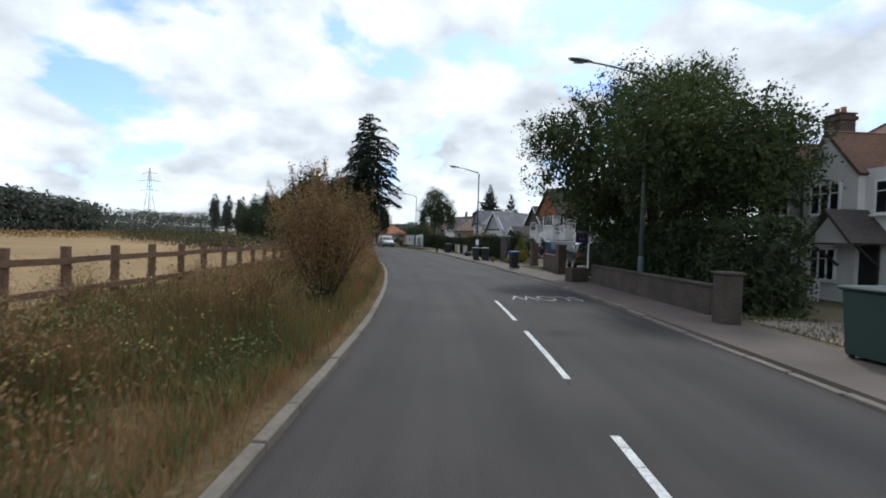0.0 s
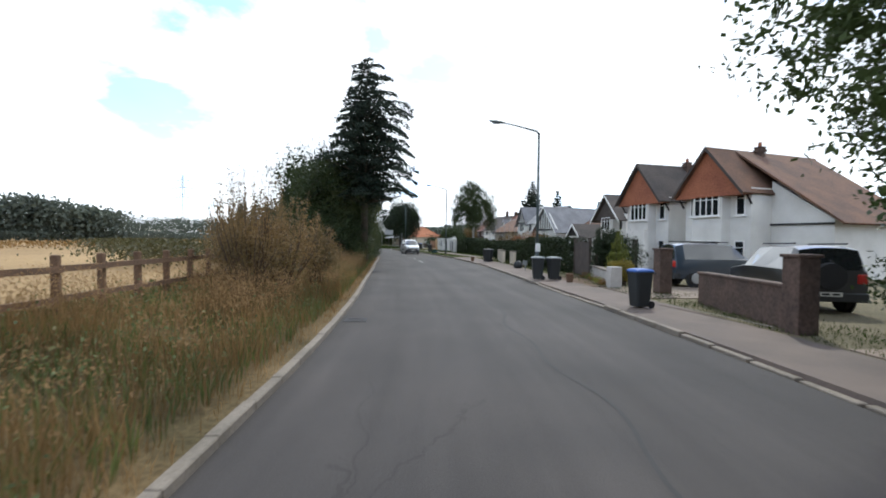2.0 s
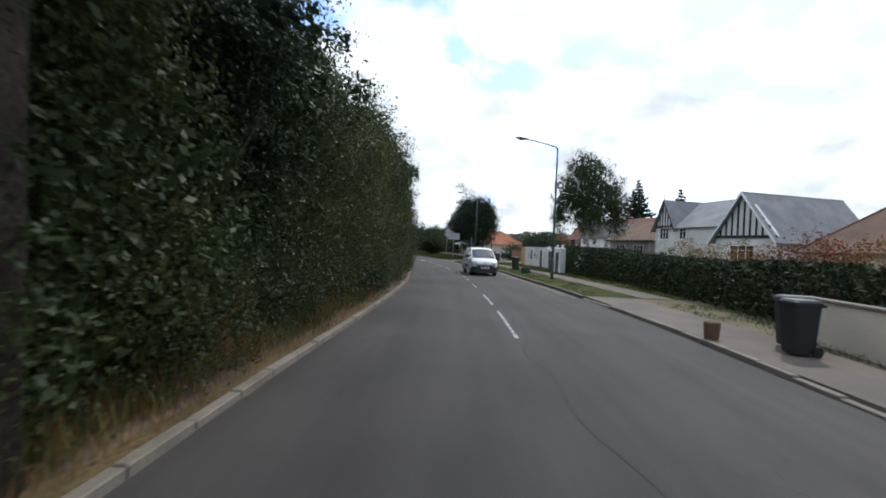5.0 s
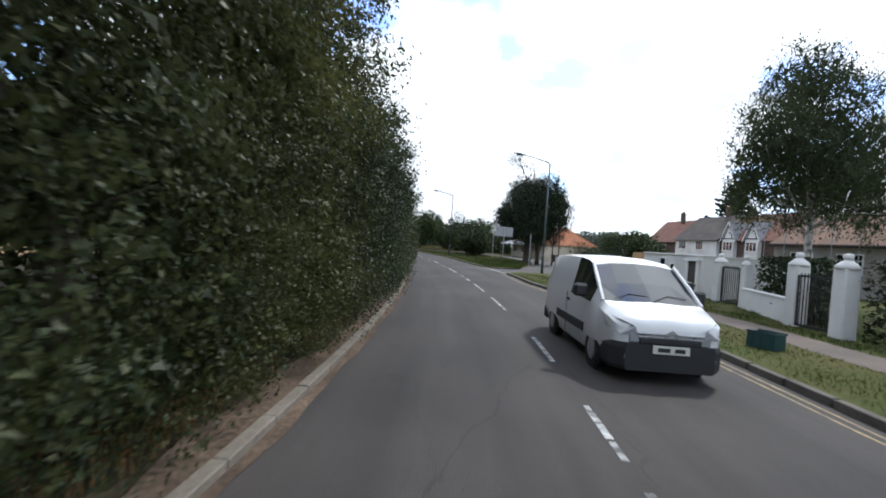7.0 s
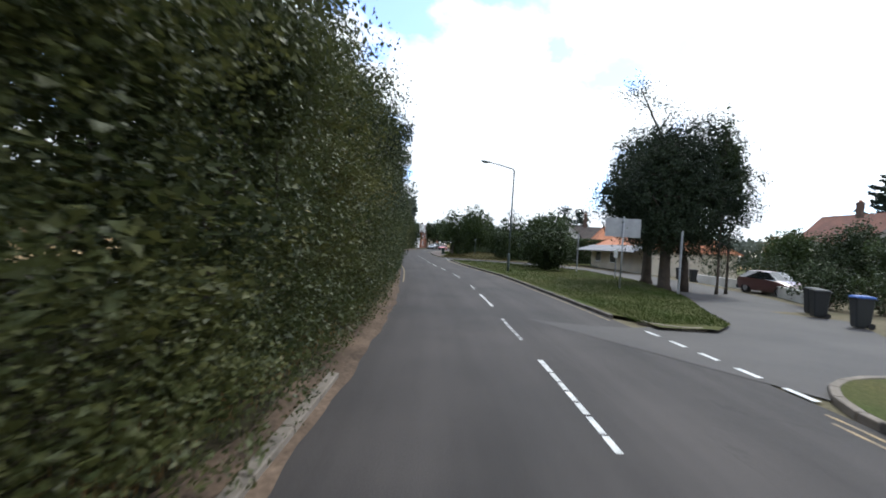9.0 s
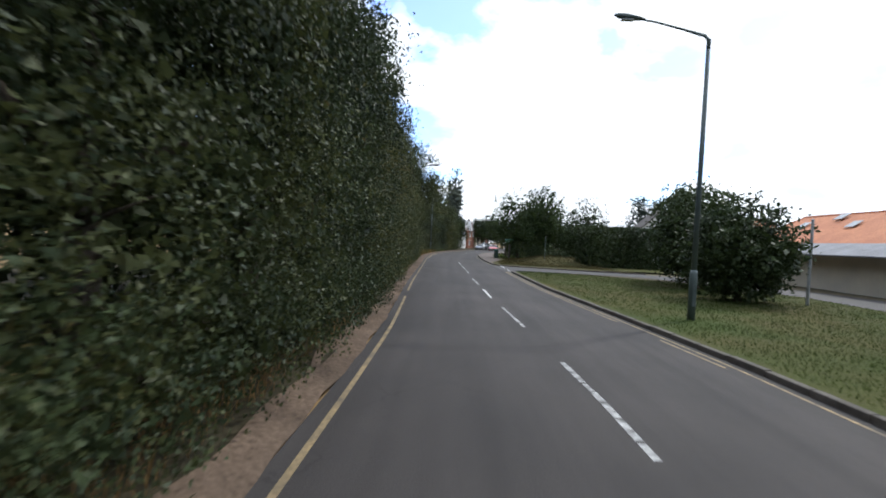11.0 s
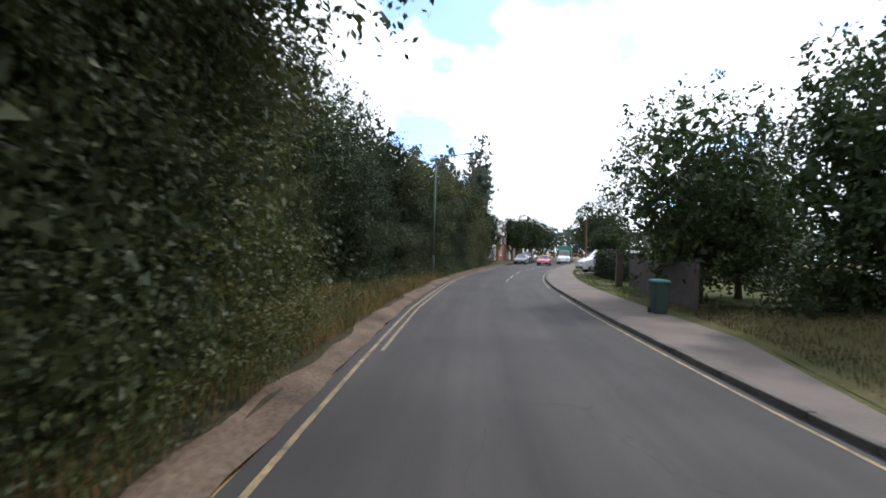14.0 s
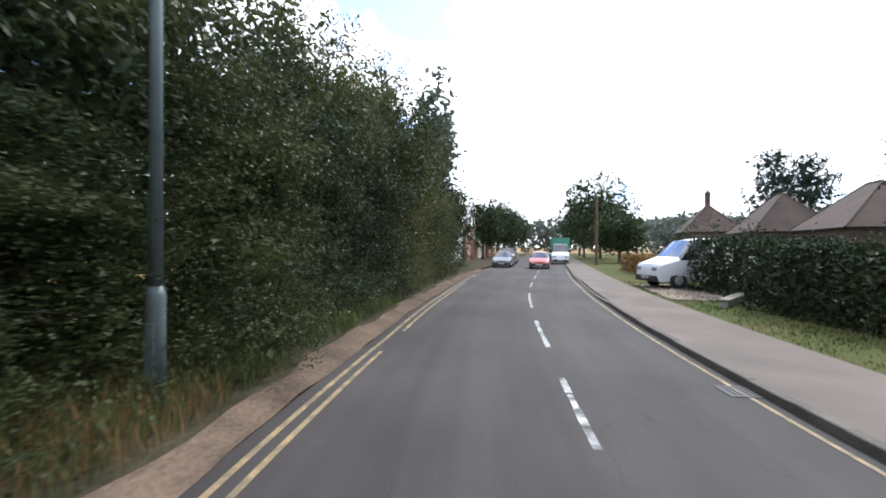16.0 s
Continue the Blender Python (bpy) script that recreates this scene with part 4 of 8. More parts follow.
def bank_height(s, l):
    u, v = (s - 161) / 7.5, (l - 11.5) / 4.0
    return 0.09 + 0.8 * max(0.0, 1 - u * u) ** 1.5 * max(0.0, 1 - v * v) ** 1.5


bank = Mesh()
rows = []
for i in range(45):
    s = 149.3 + i * 0.42
    l0 = float(np.interp(s, (149.3, 149.6, 150.0, 150.6, 151.4, 153.5, 161.5, 170), (9.0, 7.4, 5.8, 4.85, 4.45, 4.4, 6.15, 6.2)))
    rows.append([at(s, l0 + (15.5 - l0) * j / 14, bank_height(s, l0 + (15.5 - l0) * j / 14) + 0.015 + 0.03 * noise.noise((s * 0.8, j * 0.5, 2.2))) for j in range(15)])
solo("grass_bank", bank.loft(rows, False, False), BANK_GRASS, "rough dry grassy bank at the side road corner", "bank", kind="structure")

# ---------------------------------------------------------------- road markings
marks = Mesh()
MARKS = [(-7.6, -4.4), (-3.1, 0.05), (1.3, 4.5), (6.3, 9.5), (10.7, 14.0), (53.4, 57.5), (58.8, 62.0), (64.9, 66.9), (69.2, 70.4), (70.9, 72.4), (74.4, 76.4), (80.0, 83.0), (84.9, 88.0), (89.5, 90.9), (91.7, 93.2), (95.0, 98.5), (100.1, 102.8), (105.1, 108.4), (110.4, 112.2), (116.4, 119.8), (122.8, 125.8), (128.0, 130.7), (132.6, 136.0), (139.6, 141.8), (143.2, 147.0), (149.0, 152.8), (179.1, 181.5), (183.6, 186.8), (189.3, 193.9), (197, 200), (203, 206), (209, 212), (215, 218)]
CENTRE = ((0, 50, 65, 71, 76, 90, 98, 102, 105, 112, 118, 128, 135, 142, 147, 153, 179, 184, 190, 197), (1.65, 1.65, 1.61, 1.72, 1.88, 1.83, 1.93, 1.95, 2.1, 2.26, 2.2, 1.77, 1.63, 1.63, 1.5, 1.34, 1.26, 1.4, 1.4, 1.25))
centre = thing("centre_line", pose(0, 0, 0), "broken white line down the middle of the road", "road marking", kind="structure")
rng_m = np.random.default_rng(5)
for a, b in MARKS:
    mk = Mesh()
    s = a
    while s < b - 0.05:
        e = min(b, s + rng_m.uniform(0.35, 0.6))
        worn = rng_m.uniform(0, 0.12) if a > 50 else 0.015
        ribbon(s, e - worn * 0.6, lambda q: float(np.interp(q, *CENTRE)) - 0.05 + worn * 0.1, lambda q: float(np.interp(q, *CENTRE)) + 0.05 - worn * 0.12, 0.005, 0.005, 0.4, mk)
        s = e
    part("mark", mk, WHITE_LINE if a < 50 or a in (128.0, 95.0, 105.1) else WORN_LINE, centre)


def line(name, label, s0, s1, off, width, material, step=0.5, worn=0.0, seed=1):
    r = np.random.default_rng(seed)
    mk = Mesh()
    s = s0
    while s < s1:
        e = min(s1, s + r.uniform(0.6, 2.2))
        if r.random() > worn:
            ribbon(s, e, lambda q: off(q) - width / 2, lambda q: off(q) + width / 2, 0.005, 0.005, step, mk)
        s = e
    return solo(name, mk, material, label, "road marking", kind="structure")


line("yellow_line_right", "worn yellow no-parking line beside the kerb", 62, 96.5, lambda s: right(s) - 0.22, 0.06, YELLOW_LINE, worn=0.02, seed=1)
line("yellow_line_right_inner", "second worn yellow no-parking line", 63, 96.2, lambda s: right(s) - 0.40, 0.06, YELLOW_LINE, worn=0.02, seed=2)
line("yellow_line_green", "yellow no-parking line beside the green", 103.5, 143, lambda s: right(s) - 0.2, 0.06, YELLOW_LINE, worn=0.05, seed=3)
line("yellow_line_green_inner", "second yellow line beside the green", 120, 142.6, lambda s: right(s) - 0.38, 0.06, YELLOW_LINE, worn=0.1, seed=4)
line("yellow_line_far", "pale worn line along the far kerb", 151.5, 214, lambda s: right(s) - 0.2, 0.06, YELLOW_LINE, worn=0.04, seed=5)
line("yellow_line_left_outer", "yellow line beside the dirt strip", 112, 206, lambda s: left(s) + 0.22, 0.07, YELLOW_LINE, worn=0.05, seed=7)
line("yellow_line_left_inner", "second yellow line beside the dirt strip", 159, 206, lambda s: left(s) + 0.42, 0.07, YELLOW_LINE, worn=0.08, seed=8)
giveway = Mesh()
for s0, s1, l0 in ((97.0, 102.4, 5.45), (143.6, 150.4, 4.7)):
    s = s0
    while s < s1:
        ribbon(s, s + 0.6, l0, l0 + 0.12, 0.012, 0.012, 0.6, giveway)
        s += 1.1
solo("give_way_dashes", giveway, WHITE_LINE, "short white dashes across the side road mouths", "road marking", kind="structure")

fc = bpy.data.curves.new("slow", "FONT")
fc.body, fc.align_x, fc.align_y, fc.size = "SLOW", "CENTER", "CENTER", 1.0
fo = bpy.data.objects.new("slow_tmp", fc)
scene.collection.objects.link(fo)
bpy.context.view_layer.update()
slow_me = bpy.data.meshes.new_from_object(fo.evaluated_get(bpy.context.evaluated_depsgraph_get()))
bpy.data.objects.remove(fo)
slow_me.materials.clear()
slow_me.materials.append(WORN_LINE)
tagged(new("slow_marking", slow_me), "worn white word SLOW painted for oncoming traffic", "road marking", kind="structure").matrix_basis = along(14.9, 3.4, 0.006, 180) @ Matrix.Diagonal((0.84, 1.55, 1, 1))

drain = Mesh()
for i in range(7):
    drain.box(-0.21 + i * 0.063, -0.2, -0.012, -0.17 + i * 0.063, 0.2, 0.006)
drain.box(-0.25, -0.24, -0.012, -0.215, 0.24, 0.006).box(0.215, -0.24, -0.012, 0.25, 0.24, 0.006).box(-0.25, 0.2, -0.012, 0.25, 0.24, 0.007).box(-0.25, -0.24, -0.012, 0.25, -0.2, 0.007)
drain_me = drain.data("drain", BLACK_METAL)
for s in (26.2, 91.4, 143.7):
    solo("drain_cover", drain_me, None, "dark iron gully grating set in the road edge", "drain", along(s, left(s) + 0.34, 0.003), "drains")
for s, l in ((181.1, 3.6), (70.5, 4.7)):
    solo("drain_cover", drain_me, None, "dark iron gully grating set in the road edge", "drain", along(s, l, 0.003), "drains")


# ---------------------------------------------------------------- street furniture
def lamp_post(s, l, height, arm, side, label, rise=0.45):
    """side: -1 puts the arm to the left of the road's direction, 1 to its right."""
    ob = thing("street_lamp", along(s, l, 0.1), label, "street lamp", "street lamps")
    part("base", Mesh().lathe(0, 0, [(-0.1, 0.10), (1.25, 0.10), (1.35, 0.075)], 12), LAMP_METAL, ob, smooth=True)
    part("pole", Mesh().lathe(0, 0, [(1.3, 0.072), (height * 0.6, 0.062), (height - 0.1, 0.052)], 12), LAMP_METAL, ob, smooth=True)
    part("door", Mesh().box(-0.05, -0.112, 0.35, 0.05, -0.095, 0.95, 0, 0.004), LAMP_METAL, ob)
    a = side * arm
    part("arm", Mesh().tube([(0, 0, height - 0.25), (0, 0, height - 0.02), (a * 0.06, 0, height + 0.1), (a * 0.4, 0, height + rise * 0.55), (a * 0.75, 0, height + rise * 0.86), (a, 0, height + rise)], [0.058, 0.055, 0.05, 0.035, 0.03, 0.028], 8), LAMP_METAL, ob, smooth=True)
    rings = []
    for k, w, h0, h1 in ((0.9, 0.03, 0.02, 0.04), (1.0, 0.09, -0.02, 0.06), (1.2, 0.12, -0.05, 0.075), (1.38, 0.10, -0.04, 0.06), (1.46, 0.03, 0.0, 0.03)):
        x = side * (arm + (k - 1.0) * 1.5)
        z = height + rise + (k - 1) * 0.15
        rings.append([(x, -w, z + 0.01), (x, -w * 0.6, z + h1), (x, w * 0.6, z + h1), (x, w, z + 0.01), (x, w * 0.6, z + h0), (x, -w * 0.6, z + h0)])
    head = part("lantern", Mesh().loft(rings, True), LAMP_METAL, ob, smooth=True)
    x0, x1 = sorted((side * (arm + 0.15), side * (arm + 0.5)))
    part("lens", Mesh().box(x0, -0.07, height + rise - 0.055, x1, 0.07, height + rise - 0.03, 0.01), LENS, head)
    return ob


lamp_post(15.6, 6.9, 7.45, 2.1, -1, "grey-green steel street lamp beside the leafy tree")
lamp1 = lamp_post(38.2, 6.2, 7.25, 1.9, -1, "grey-green street lamp with a white notice, beside the bins")
lamp_post(71.0, 6.95, 7.9, 1.9, -1, "grey-green street lamp standing on the grass verge")
lamp_post(98.0, 8.45, 7.7, 1.9, -1, "grey-green street lamp at the service road corner")
lamp_post(124.8, 6.9, 7.6, 1.9, -1, "grey-green street lamp on the green")
lamp_post(150.6, -3.2, 7.5, 1.9, 1, "grey-green street lamp reaching out of the hedgerow")
lamp_post(179.5, -3.4, 7.3, 1.9, 1, "grey-green street lamp among the roadside trees")
solo("notice", Mesh().box(-0.13, -0.012, 0, 0.13, 0.012, 0.42, 0, 0.004), TRIM, "small white notice board fixed to a lamp post", "notice", along(38.2, 6.2, 1.35) @ pose(0, -0.115, 0))


def wheelie_bin(m, label, body=None, lid=None, group="wheelie bins", open_lid=False):
    ob = thing("wheelie_bin", m, label, "wheelie bin", group)
    body, lid = body or BIN_BLACK, lid or BIN_BLACK
    rings = []
    for z, w, d in ((0.04, 0.18, 0.19), (0.08, 0.19, 0.205), (0.85, 0.225, 0.26), (0.93, 0.23, 0.265), (0.95, 0.245, 0.285), (0.99, 0.245, 0.285)):
        c = 0.04
        rings.append([(-w + c, -d, z), (w - c, -d, z), (w, -d + c, z), (w, d - c, z), (w - c, d, z), (-w + c, d, z), (-w, d - c, z), (-w, -d + c, z)])
    part("body", Mesh().loft(rings, True), body, ob)
    rings = []
    for z, w, d in ((0.985, 0.25, 0.29), (1.02, 0.25, 0.29), (1.06, 0.21, 0.25), (1.075, 0.12, 0.16)):
        c = 0.05
        rings.append([(-w + c, -d, z), (w - c, -d, z), (w, -d + c, z), (w, d - c, z), (w - c, d, z), (-w + c, d, z), (-w, d - c, z), (-w, -d + c, z)])
    part("lid", Mesh().loft(rings, True), lid, ob)
    part("handle", Mesh().tube([(-0.2, 0.35, 0.97), (0.2, 0.35, 0.97)], 0.018, 6).box(-0.19, 0.26, 0.93, -0.15, 0.36, 0.98).box(0.15, 0.26, 0.93, 0.19, 0.36, 0.98), body, ob)
    part("axle", Mesh().tube([(-0.2, 0.2, 0.10), (0.2, 0.2, 0.10)], 0.012, 6), BLACK_METAL, ob)
    for x in (-0.215, 0.215):
        part("wheel", Mesh().tube([(x - 0.022, 0.2, 0.10), (x + 0.022, 0.2, 0.10)], [0.1, 0.1], 12), TYRE, ob)
    return ob


wheelie_bin(facing(27.6, 5.75, 0.105, 12), "black wheelie bin with a blue lid on the pavement", lid=LID_BLUE)
wheelie_bin(facing(36.1, 5.55, 0.105, -8), "black wheelie bin with a pale grey lid on the pavement", lid=LID_GREY)
wheelie_bin(facing(36.0, 6.27, 0.105, 6), "black wheelie bin with a pale grey lid on the pavement", lid=LID_GREY)
wheelie_bin(facing(52.6, 6.85, 0.105, 5), "black wheelie bin beside a low garden wall")
wheelie_bin(facing(53.4, 7.3, 0.105, -6), "black wheelie bin beside a low garden wall")
wheelie_bin(facing(80.6, 7.3, 0.12, 15), "black wheelie bin standing on the grass verge")
wheelie_bin(facing(165.6, 5.65, 0.105, 92), "green wheelie bin with a teal lid on the pavement", BIN_GREEN, LID_GREEN)
for k in range(3):
    wheelie_bin(facing(108.2 - k * 1.1 - (1.2 if k == 2 else 0), 15.6 - k * 0.75, 0.0, -20), "dark blue wheelie bin beside the service road" if k == 2 else "black wheelie bin beside the service road", lid=LID_BLUE if k == 2 else None)
wheelie_bin(facing(128.6, 23.2, 0.0, 10), "black wheelie bin by a garden wall")
wheelie_bin(facing(126.2, 22.8, 0.0, -4), "black wheelie bin by a garden wall")

# commercial bin by the first drive
cb = thing("refuse_container", facing(7.2, 7.0, 0.105, 6), "dark green refuse container with a flat lid beside the drive", "refuse container")
part("body", Mesh().box(-0.55, -0.4, 0.06, 0.55, 0.4, 1.12, 0.05, 0.02), BIN_GREEN, cb)
part("lid", Mesh().box(-0.6, -0.45, 1.12, 0.6, 0.45, 1.2, 0.0, 0.03), BIN_GREEN, cb)
for x, y in ((-0.42, -0.28), (0.42, -0.28), (-0.42, 0.28), (0.42, 0.28)):
    part("wheel", Mesh().tube([(x - 0.02, y, 0.06), (x + 0.02, y, 0.06)], [0.06, 0.06], 10), TYRE, cb)

crate = thing("recycling_crate", facing(76.4, 6.85, 0.115, 25), "dark teal plastic recycling crate dumped on the verge", "crate")
cm = Mesh()
cm.box(-0.26, -0.18, 0.0, 0.26, 0.18, 0.02).box(-0.28, -0.2, 0.0, -0.26, 0.2, 0.34).box(0.26, -0.2, 0.0, 0.28, 0.2, 0.34).box(-0.26, 0.18, 0.0, 0.26, 0.2, 0.34).box(-0.26, -0.2, 0.0, 0.26, -0.18, 0.34).box(-0.3, -0.22, 0.32, 0.3, -0.2, 0.36).box(-0.3, 0.2, 0.32, 0.3, 0.22, 0.36)
part("tub", cm, CRATE_TEAL, crate)
part("ribs", Mesh().box(-0.2, -0.215, 0.02, -0.17, -0.2, 0.32).box(-0.02, -0.215, 0.02, 0.02, -0.2, 0.32).box(0.17, -0.215, 0.02, 0.2, -0.2, 0.32), CRATE_TEAL, crate)
for s, l, lab in ((53.9, 5.95, "short brown post stump at the kerb"), (84.0, 6.3, "short dark marker post on the verge"), (34.9, 6.6, "brown plant tub beside the bins"),):
    solo("stump", Mesh().lathe(0, 0, [(-0.02, 0.13), (0.05, 0.15), (0.34, 0.17), (0.38, 0.15), (0.36, 0.12)], 10), WOOD_POST, lab, "post", along(s, l, 0.1))

# estate agent's board on a white post, under the big tree
sb = thing("estate_sign", along(22.2, 7.55, 0.1, 6), "purple estate agent board on a white post by the gate", "sign")
part("post", Mesh().box(0.34, -0.035, -0.1, 0.40, 0.035, 2.85, 0, 0.005), TRIM, sb, "white painted post")
part("bracket", Mesh().box(-0.36, -0.02, 2.74, 0.42, 0.02, 2.8, 0, 0.004), TRIM, sb)
board = part("board", Mesh().box(-0.35, -0.015, 1.72, 0.33, 0.015, 2.73, 0, 0.004), PURPLE, sb, "purple printed board")
part("writing", Mesh().box(-0.24, -0.019, 2.45, 0.22, -0.015, 2.53).box(-0.28, -0.019, 2.2, 0.26, -0.015, 2.35).box(-0.16, -0.019, 1.9, 0.14, -0.015, 1.95), PALE_PRINT, board)

# back of a road sign, on the green
ts = thing("road_sign", along(114.6, 10.6, 0.09, -4), "back of a grey rectangular road sign on the green", "road sign")
part("pole", Mesh().lathe(0, 0, [(-0.1, 0.045), (3.85, 0.045)], 10), GALV, ts, smooth=True)
part("plate", Mesh().box(-0.95, 0.05, 2.75, 0.95, 0.07, 3.75, 0, 0.003), GALV, ts)
part("rail", Mesh().box(-0.9, 0.03, 2.95, 0.9, 0.05, 3.02).box(-0.9, 0.03, 3.45, 0.9, 0.05, 3.52), GALV, ts)
sg = thing("street_name_sign", facing(124.5, 15.2, 0.09), "small white sign on two short posts", "sign")
part("post", Mesh().box(-0.04, -0.03, -0.1, 0.04, 0.03, 2.2, 0, 0.004), GALV, sg)
part("plate", Mesh().box(-0.3, -0.045, 1.55, 0.3, -0.03, 2.15, 0, 0.004), TRIM, sg)
for s, l, h in ((130.5, 14.6, 3.4), (113.5, 13.2, 3.2)):
    solo("post", Mesh().lathe(0, 0, [(-0.1, 0.06), (h, 0.05), (h + 0.03, 0.02)], 10), GALV, "slim grey metal post on the green", "post", along(s, l, 0.09))
pk = thing("marker_post", facing(157.0, 9.7, 0.5), "slim pale post with a cap in front of the hedge", "post")
part("pole", Mesh().lathe(0, 0, [(-0.1, 0.028), (2.2, 0.028)], 10), LAMP_METAL, pk)
part("cap", Mesh().lathe(0, 0, [(2.19, 0.055), (2.26, 0.04)], 10), GALV, pk)
solo("telegraph_pole", Mesh().lathe(0, 0, [(-0.1, 0.14), (7.0, 0.10)], 10), WOOD_POST, "wooden telegraph pole beside trees", "pole", along(223, 6.6, 0.1))

# ---------------------------------------------------------------- post and rail fence on the field side
FENCE = [(-14, -6.1), (30, -6.1), (46, -6.3)]
fence = thing("fence", pose(0, 0, 0), "weathered brown post-and-rail fence along the field", "fence")
post_me = Mesh().box(-0.06, -0.05, -0.3, 0.06, 0.05, 1.2, 0, 0.012).data("post", WOOD_POST)
fs = -14.0
prev = None
rail_rng = np.random.default_rng(3)
while fs < 45.5:
    l = float(np.interp(fs, *zip(*FENCE)))
    pz = verge_z(fs, l)
    po_ = part("post", post_me, None, fence)
    po_.matrix_basis = along(fs, l, pz, rail_rng.uniform(-4, 4)) @ pose(0, 0, 0, rail_rng.uniform(-1.5, 1.5), rail_rng.uniform(-1.5, 1.5), 0)
    if prev is not None:
        for z in (0.5, 0.98):
            a, b = Vector(at(prev, float(np.interp(prev, *zip(*FENCE))), pz + z)), Vector(at(fs, l, pz + z + rail_rng.uniform(-0.02, 0.02)))
            d = (b - a).normalized()
            nrm = Vector((d.y, -d.x, 0)) * 0.02
            up = Vector((0, 0, 0.05))
            off = Vector((d.y, -d.x, 0)) * 0.075
            rings = [[tuple(p + off + nrm - up), tuple(p + off + nrm + up), tuple(p + off - nrm + up), tuple(p + off - nrm - up)] for p in (a - d * 0.03, b + d * 0.03)]
            part("rail", Mesh().loft(rings, True), WOOD_POST, fence)
    prev = fs
    fs += 1.12


# ---------------------------------------------------------------- houses
def window(parent, x, z, w, h, lights=3, y=0.0, frame=0.06, bars=True, sill=True, name="window"):
    """A casement window on the front plane at y: frame and mullions, panes behind them, a sill."""
    m = Mesh()
    y0, y1 = y - 0.06, y + 0.02
    m.box(x, y0, z, x + frame, y1, z + h).box(x + w - frame, y0, z, x + w, y1, z + h)
    m.box(x + frame, y0, z, x + w - frame, y1, z + frame).box(x + frame, y0, z + h - frame, x + w - frame, y1, z + h)
    step = (w - frame) / lights
    for i in range(1, lights):
        m.box(x + i * step, y0, z + frame, x + i * step + frame, y1, z + h - frame)
    if bars:
        m.box(x + frame, y0 + 0.015, z + h * 0.66, x + w - frame, y1 - 0.02, z + h * 0.66 + 0.035)
    ob = part(name, m, TRIM, parent)
    for i in range(lights):
        xa = x + i * step + frame
        part("pane", Mesh().box(xa, y0 + 0.03, z + frame, xa + step - frame, y0 + 0.045, z + h - frame), WINDOW_GLASS, ob)
    if sill:
        part("sill", Mesh().box(x - 0.08, y0 - 0.08, z - 0.07, x + w + 0.08, y, z - 0.004, 0, 0.01), TRIM, ob)
    return ob


def slab(a, b, c, d, t):
    """A sloping roof slab with thickness t below the four corners."""
    m = Mesh()
    v = [Vector(p) for p in (a, b, c, d)]
    nrm = (v[1] - v[0]).cross(v[3] - v[0]).normalized()
    if nrm.z < 0:
        nrm = -nrm
    low = [p - nrm * t for p in v]
    return m.add([tuple(p) for p in v + low], ((0, 1, 2, 3), (7, 6, 5, 4), (0, 4, 5, 1), (1, 5, 6, 2), (2, 6, 7, 3), (3, 7, 4, 0)))


def gable_roof_y(parent, x0, x1, ze, xa, za, y0, y1, material, over=0.25, t=0.10, barge=None):
    """A roof whose ridge runs back along y at x = xa; eaves at height ze."""
    for xe, sgn in ((x0, -1), (x1, 1)):
        k = (za - ze) / abs(xa - xe)
        e = (xe + sgn * over, ze - over * k)
        part("roof", slab((xa, y0 - over, za), (xa, y1, za), (e[0], y1, e[1]), (e[0], y0 - over, e[1]), t), material, parent)
        if barge:
            d = 0.2
            part("bargeboard", Mesh().add([(xa, y0 - over - 0.03, za + 0.02), (e[0], y0 - over - 0.03, e[1] + 0.02), (e[0], y0 - over - 0.03, e[1] - d), (xa, y0 - over - 0.03, za - d - 0.02),
                                           (xa, y0 - over - 0.002, za + 0.02), (e[0], y0 - over - 0.002, e[1] + 0.02), (e[0], y0 - over - 0.002, e[1] - d), (xa, y0 - over - 0.002, za - d - 0.02)],
                                          ((0, 1, 2, 3), (7, 6, 5, 4), (0, 4, 5, 1), (1, 5, 6, 2), (2, 6, 7, 3), (3, 7, 4, 0))), barge, parent)


def gable_roof_x(parent, x0, x1, y0, y1, ze, za, material, over=0.3, t=0.12, hip=0.0):
    """A roof whose ridge runs along x; hip: how far its ends slope back."""
    ym = (y0 + y1) / 2
    k = (za - ze) / (ym - y0)
    zo = ze - over * k
    if not hip:
        part("roof", slab((x0 - over, ym, za), (x1 + over, ym, za), (x1 + over, y0 - over, zo), (x0 - over, y0 - over, zo), t), material, parent)
        part("roof", slab((x0 - over, ym, za), (x1 + over, ym, za), (x1 + over, y1 + over, zo), (x0 - over, y1 + over, zo), t), material, parent)
        return
    m = Mesh()
    a, b, c, d = (x0 - over, y0 - over, zo), (x1 + over, y0 - over, zo), (x1 + over, y1 + over, zo), (x0 - over, y1 + over, zo)
    e, f = (x0 + hip, ym, za), (x1 - hip, ym, za)
    m.add((a, b, c, d, e, f), ((0, 1, 5, 4), (2, 3, 4, 5), (1, 2, 5), (3, 0, 4), (3, 2, 1, 0)))
    part("roof", m, material, parent)
    r = Mesh().tube([e, f], 0.09, 6)
    for p, q in ((a, e), (d, e), (b, f), (c, f)):
        r.tube([p, q], 0.07, 6)
    part("ridge_tiles", r, material, parent)


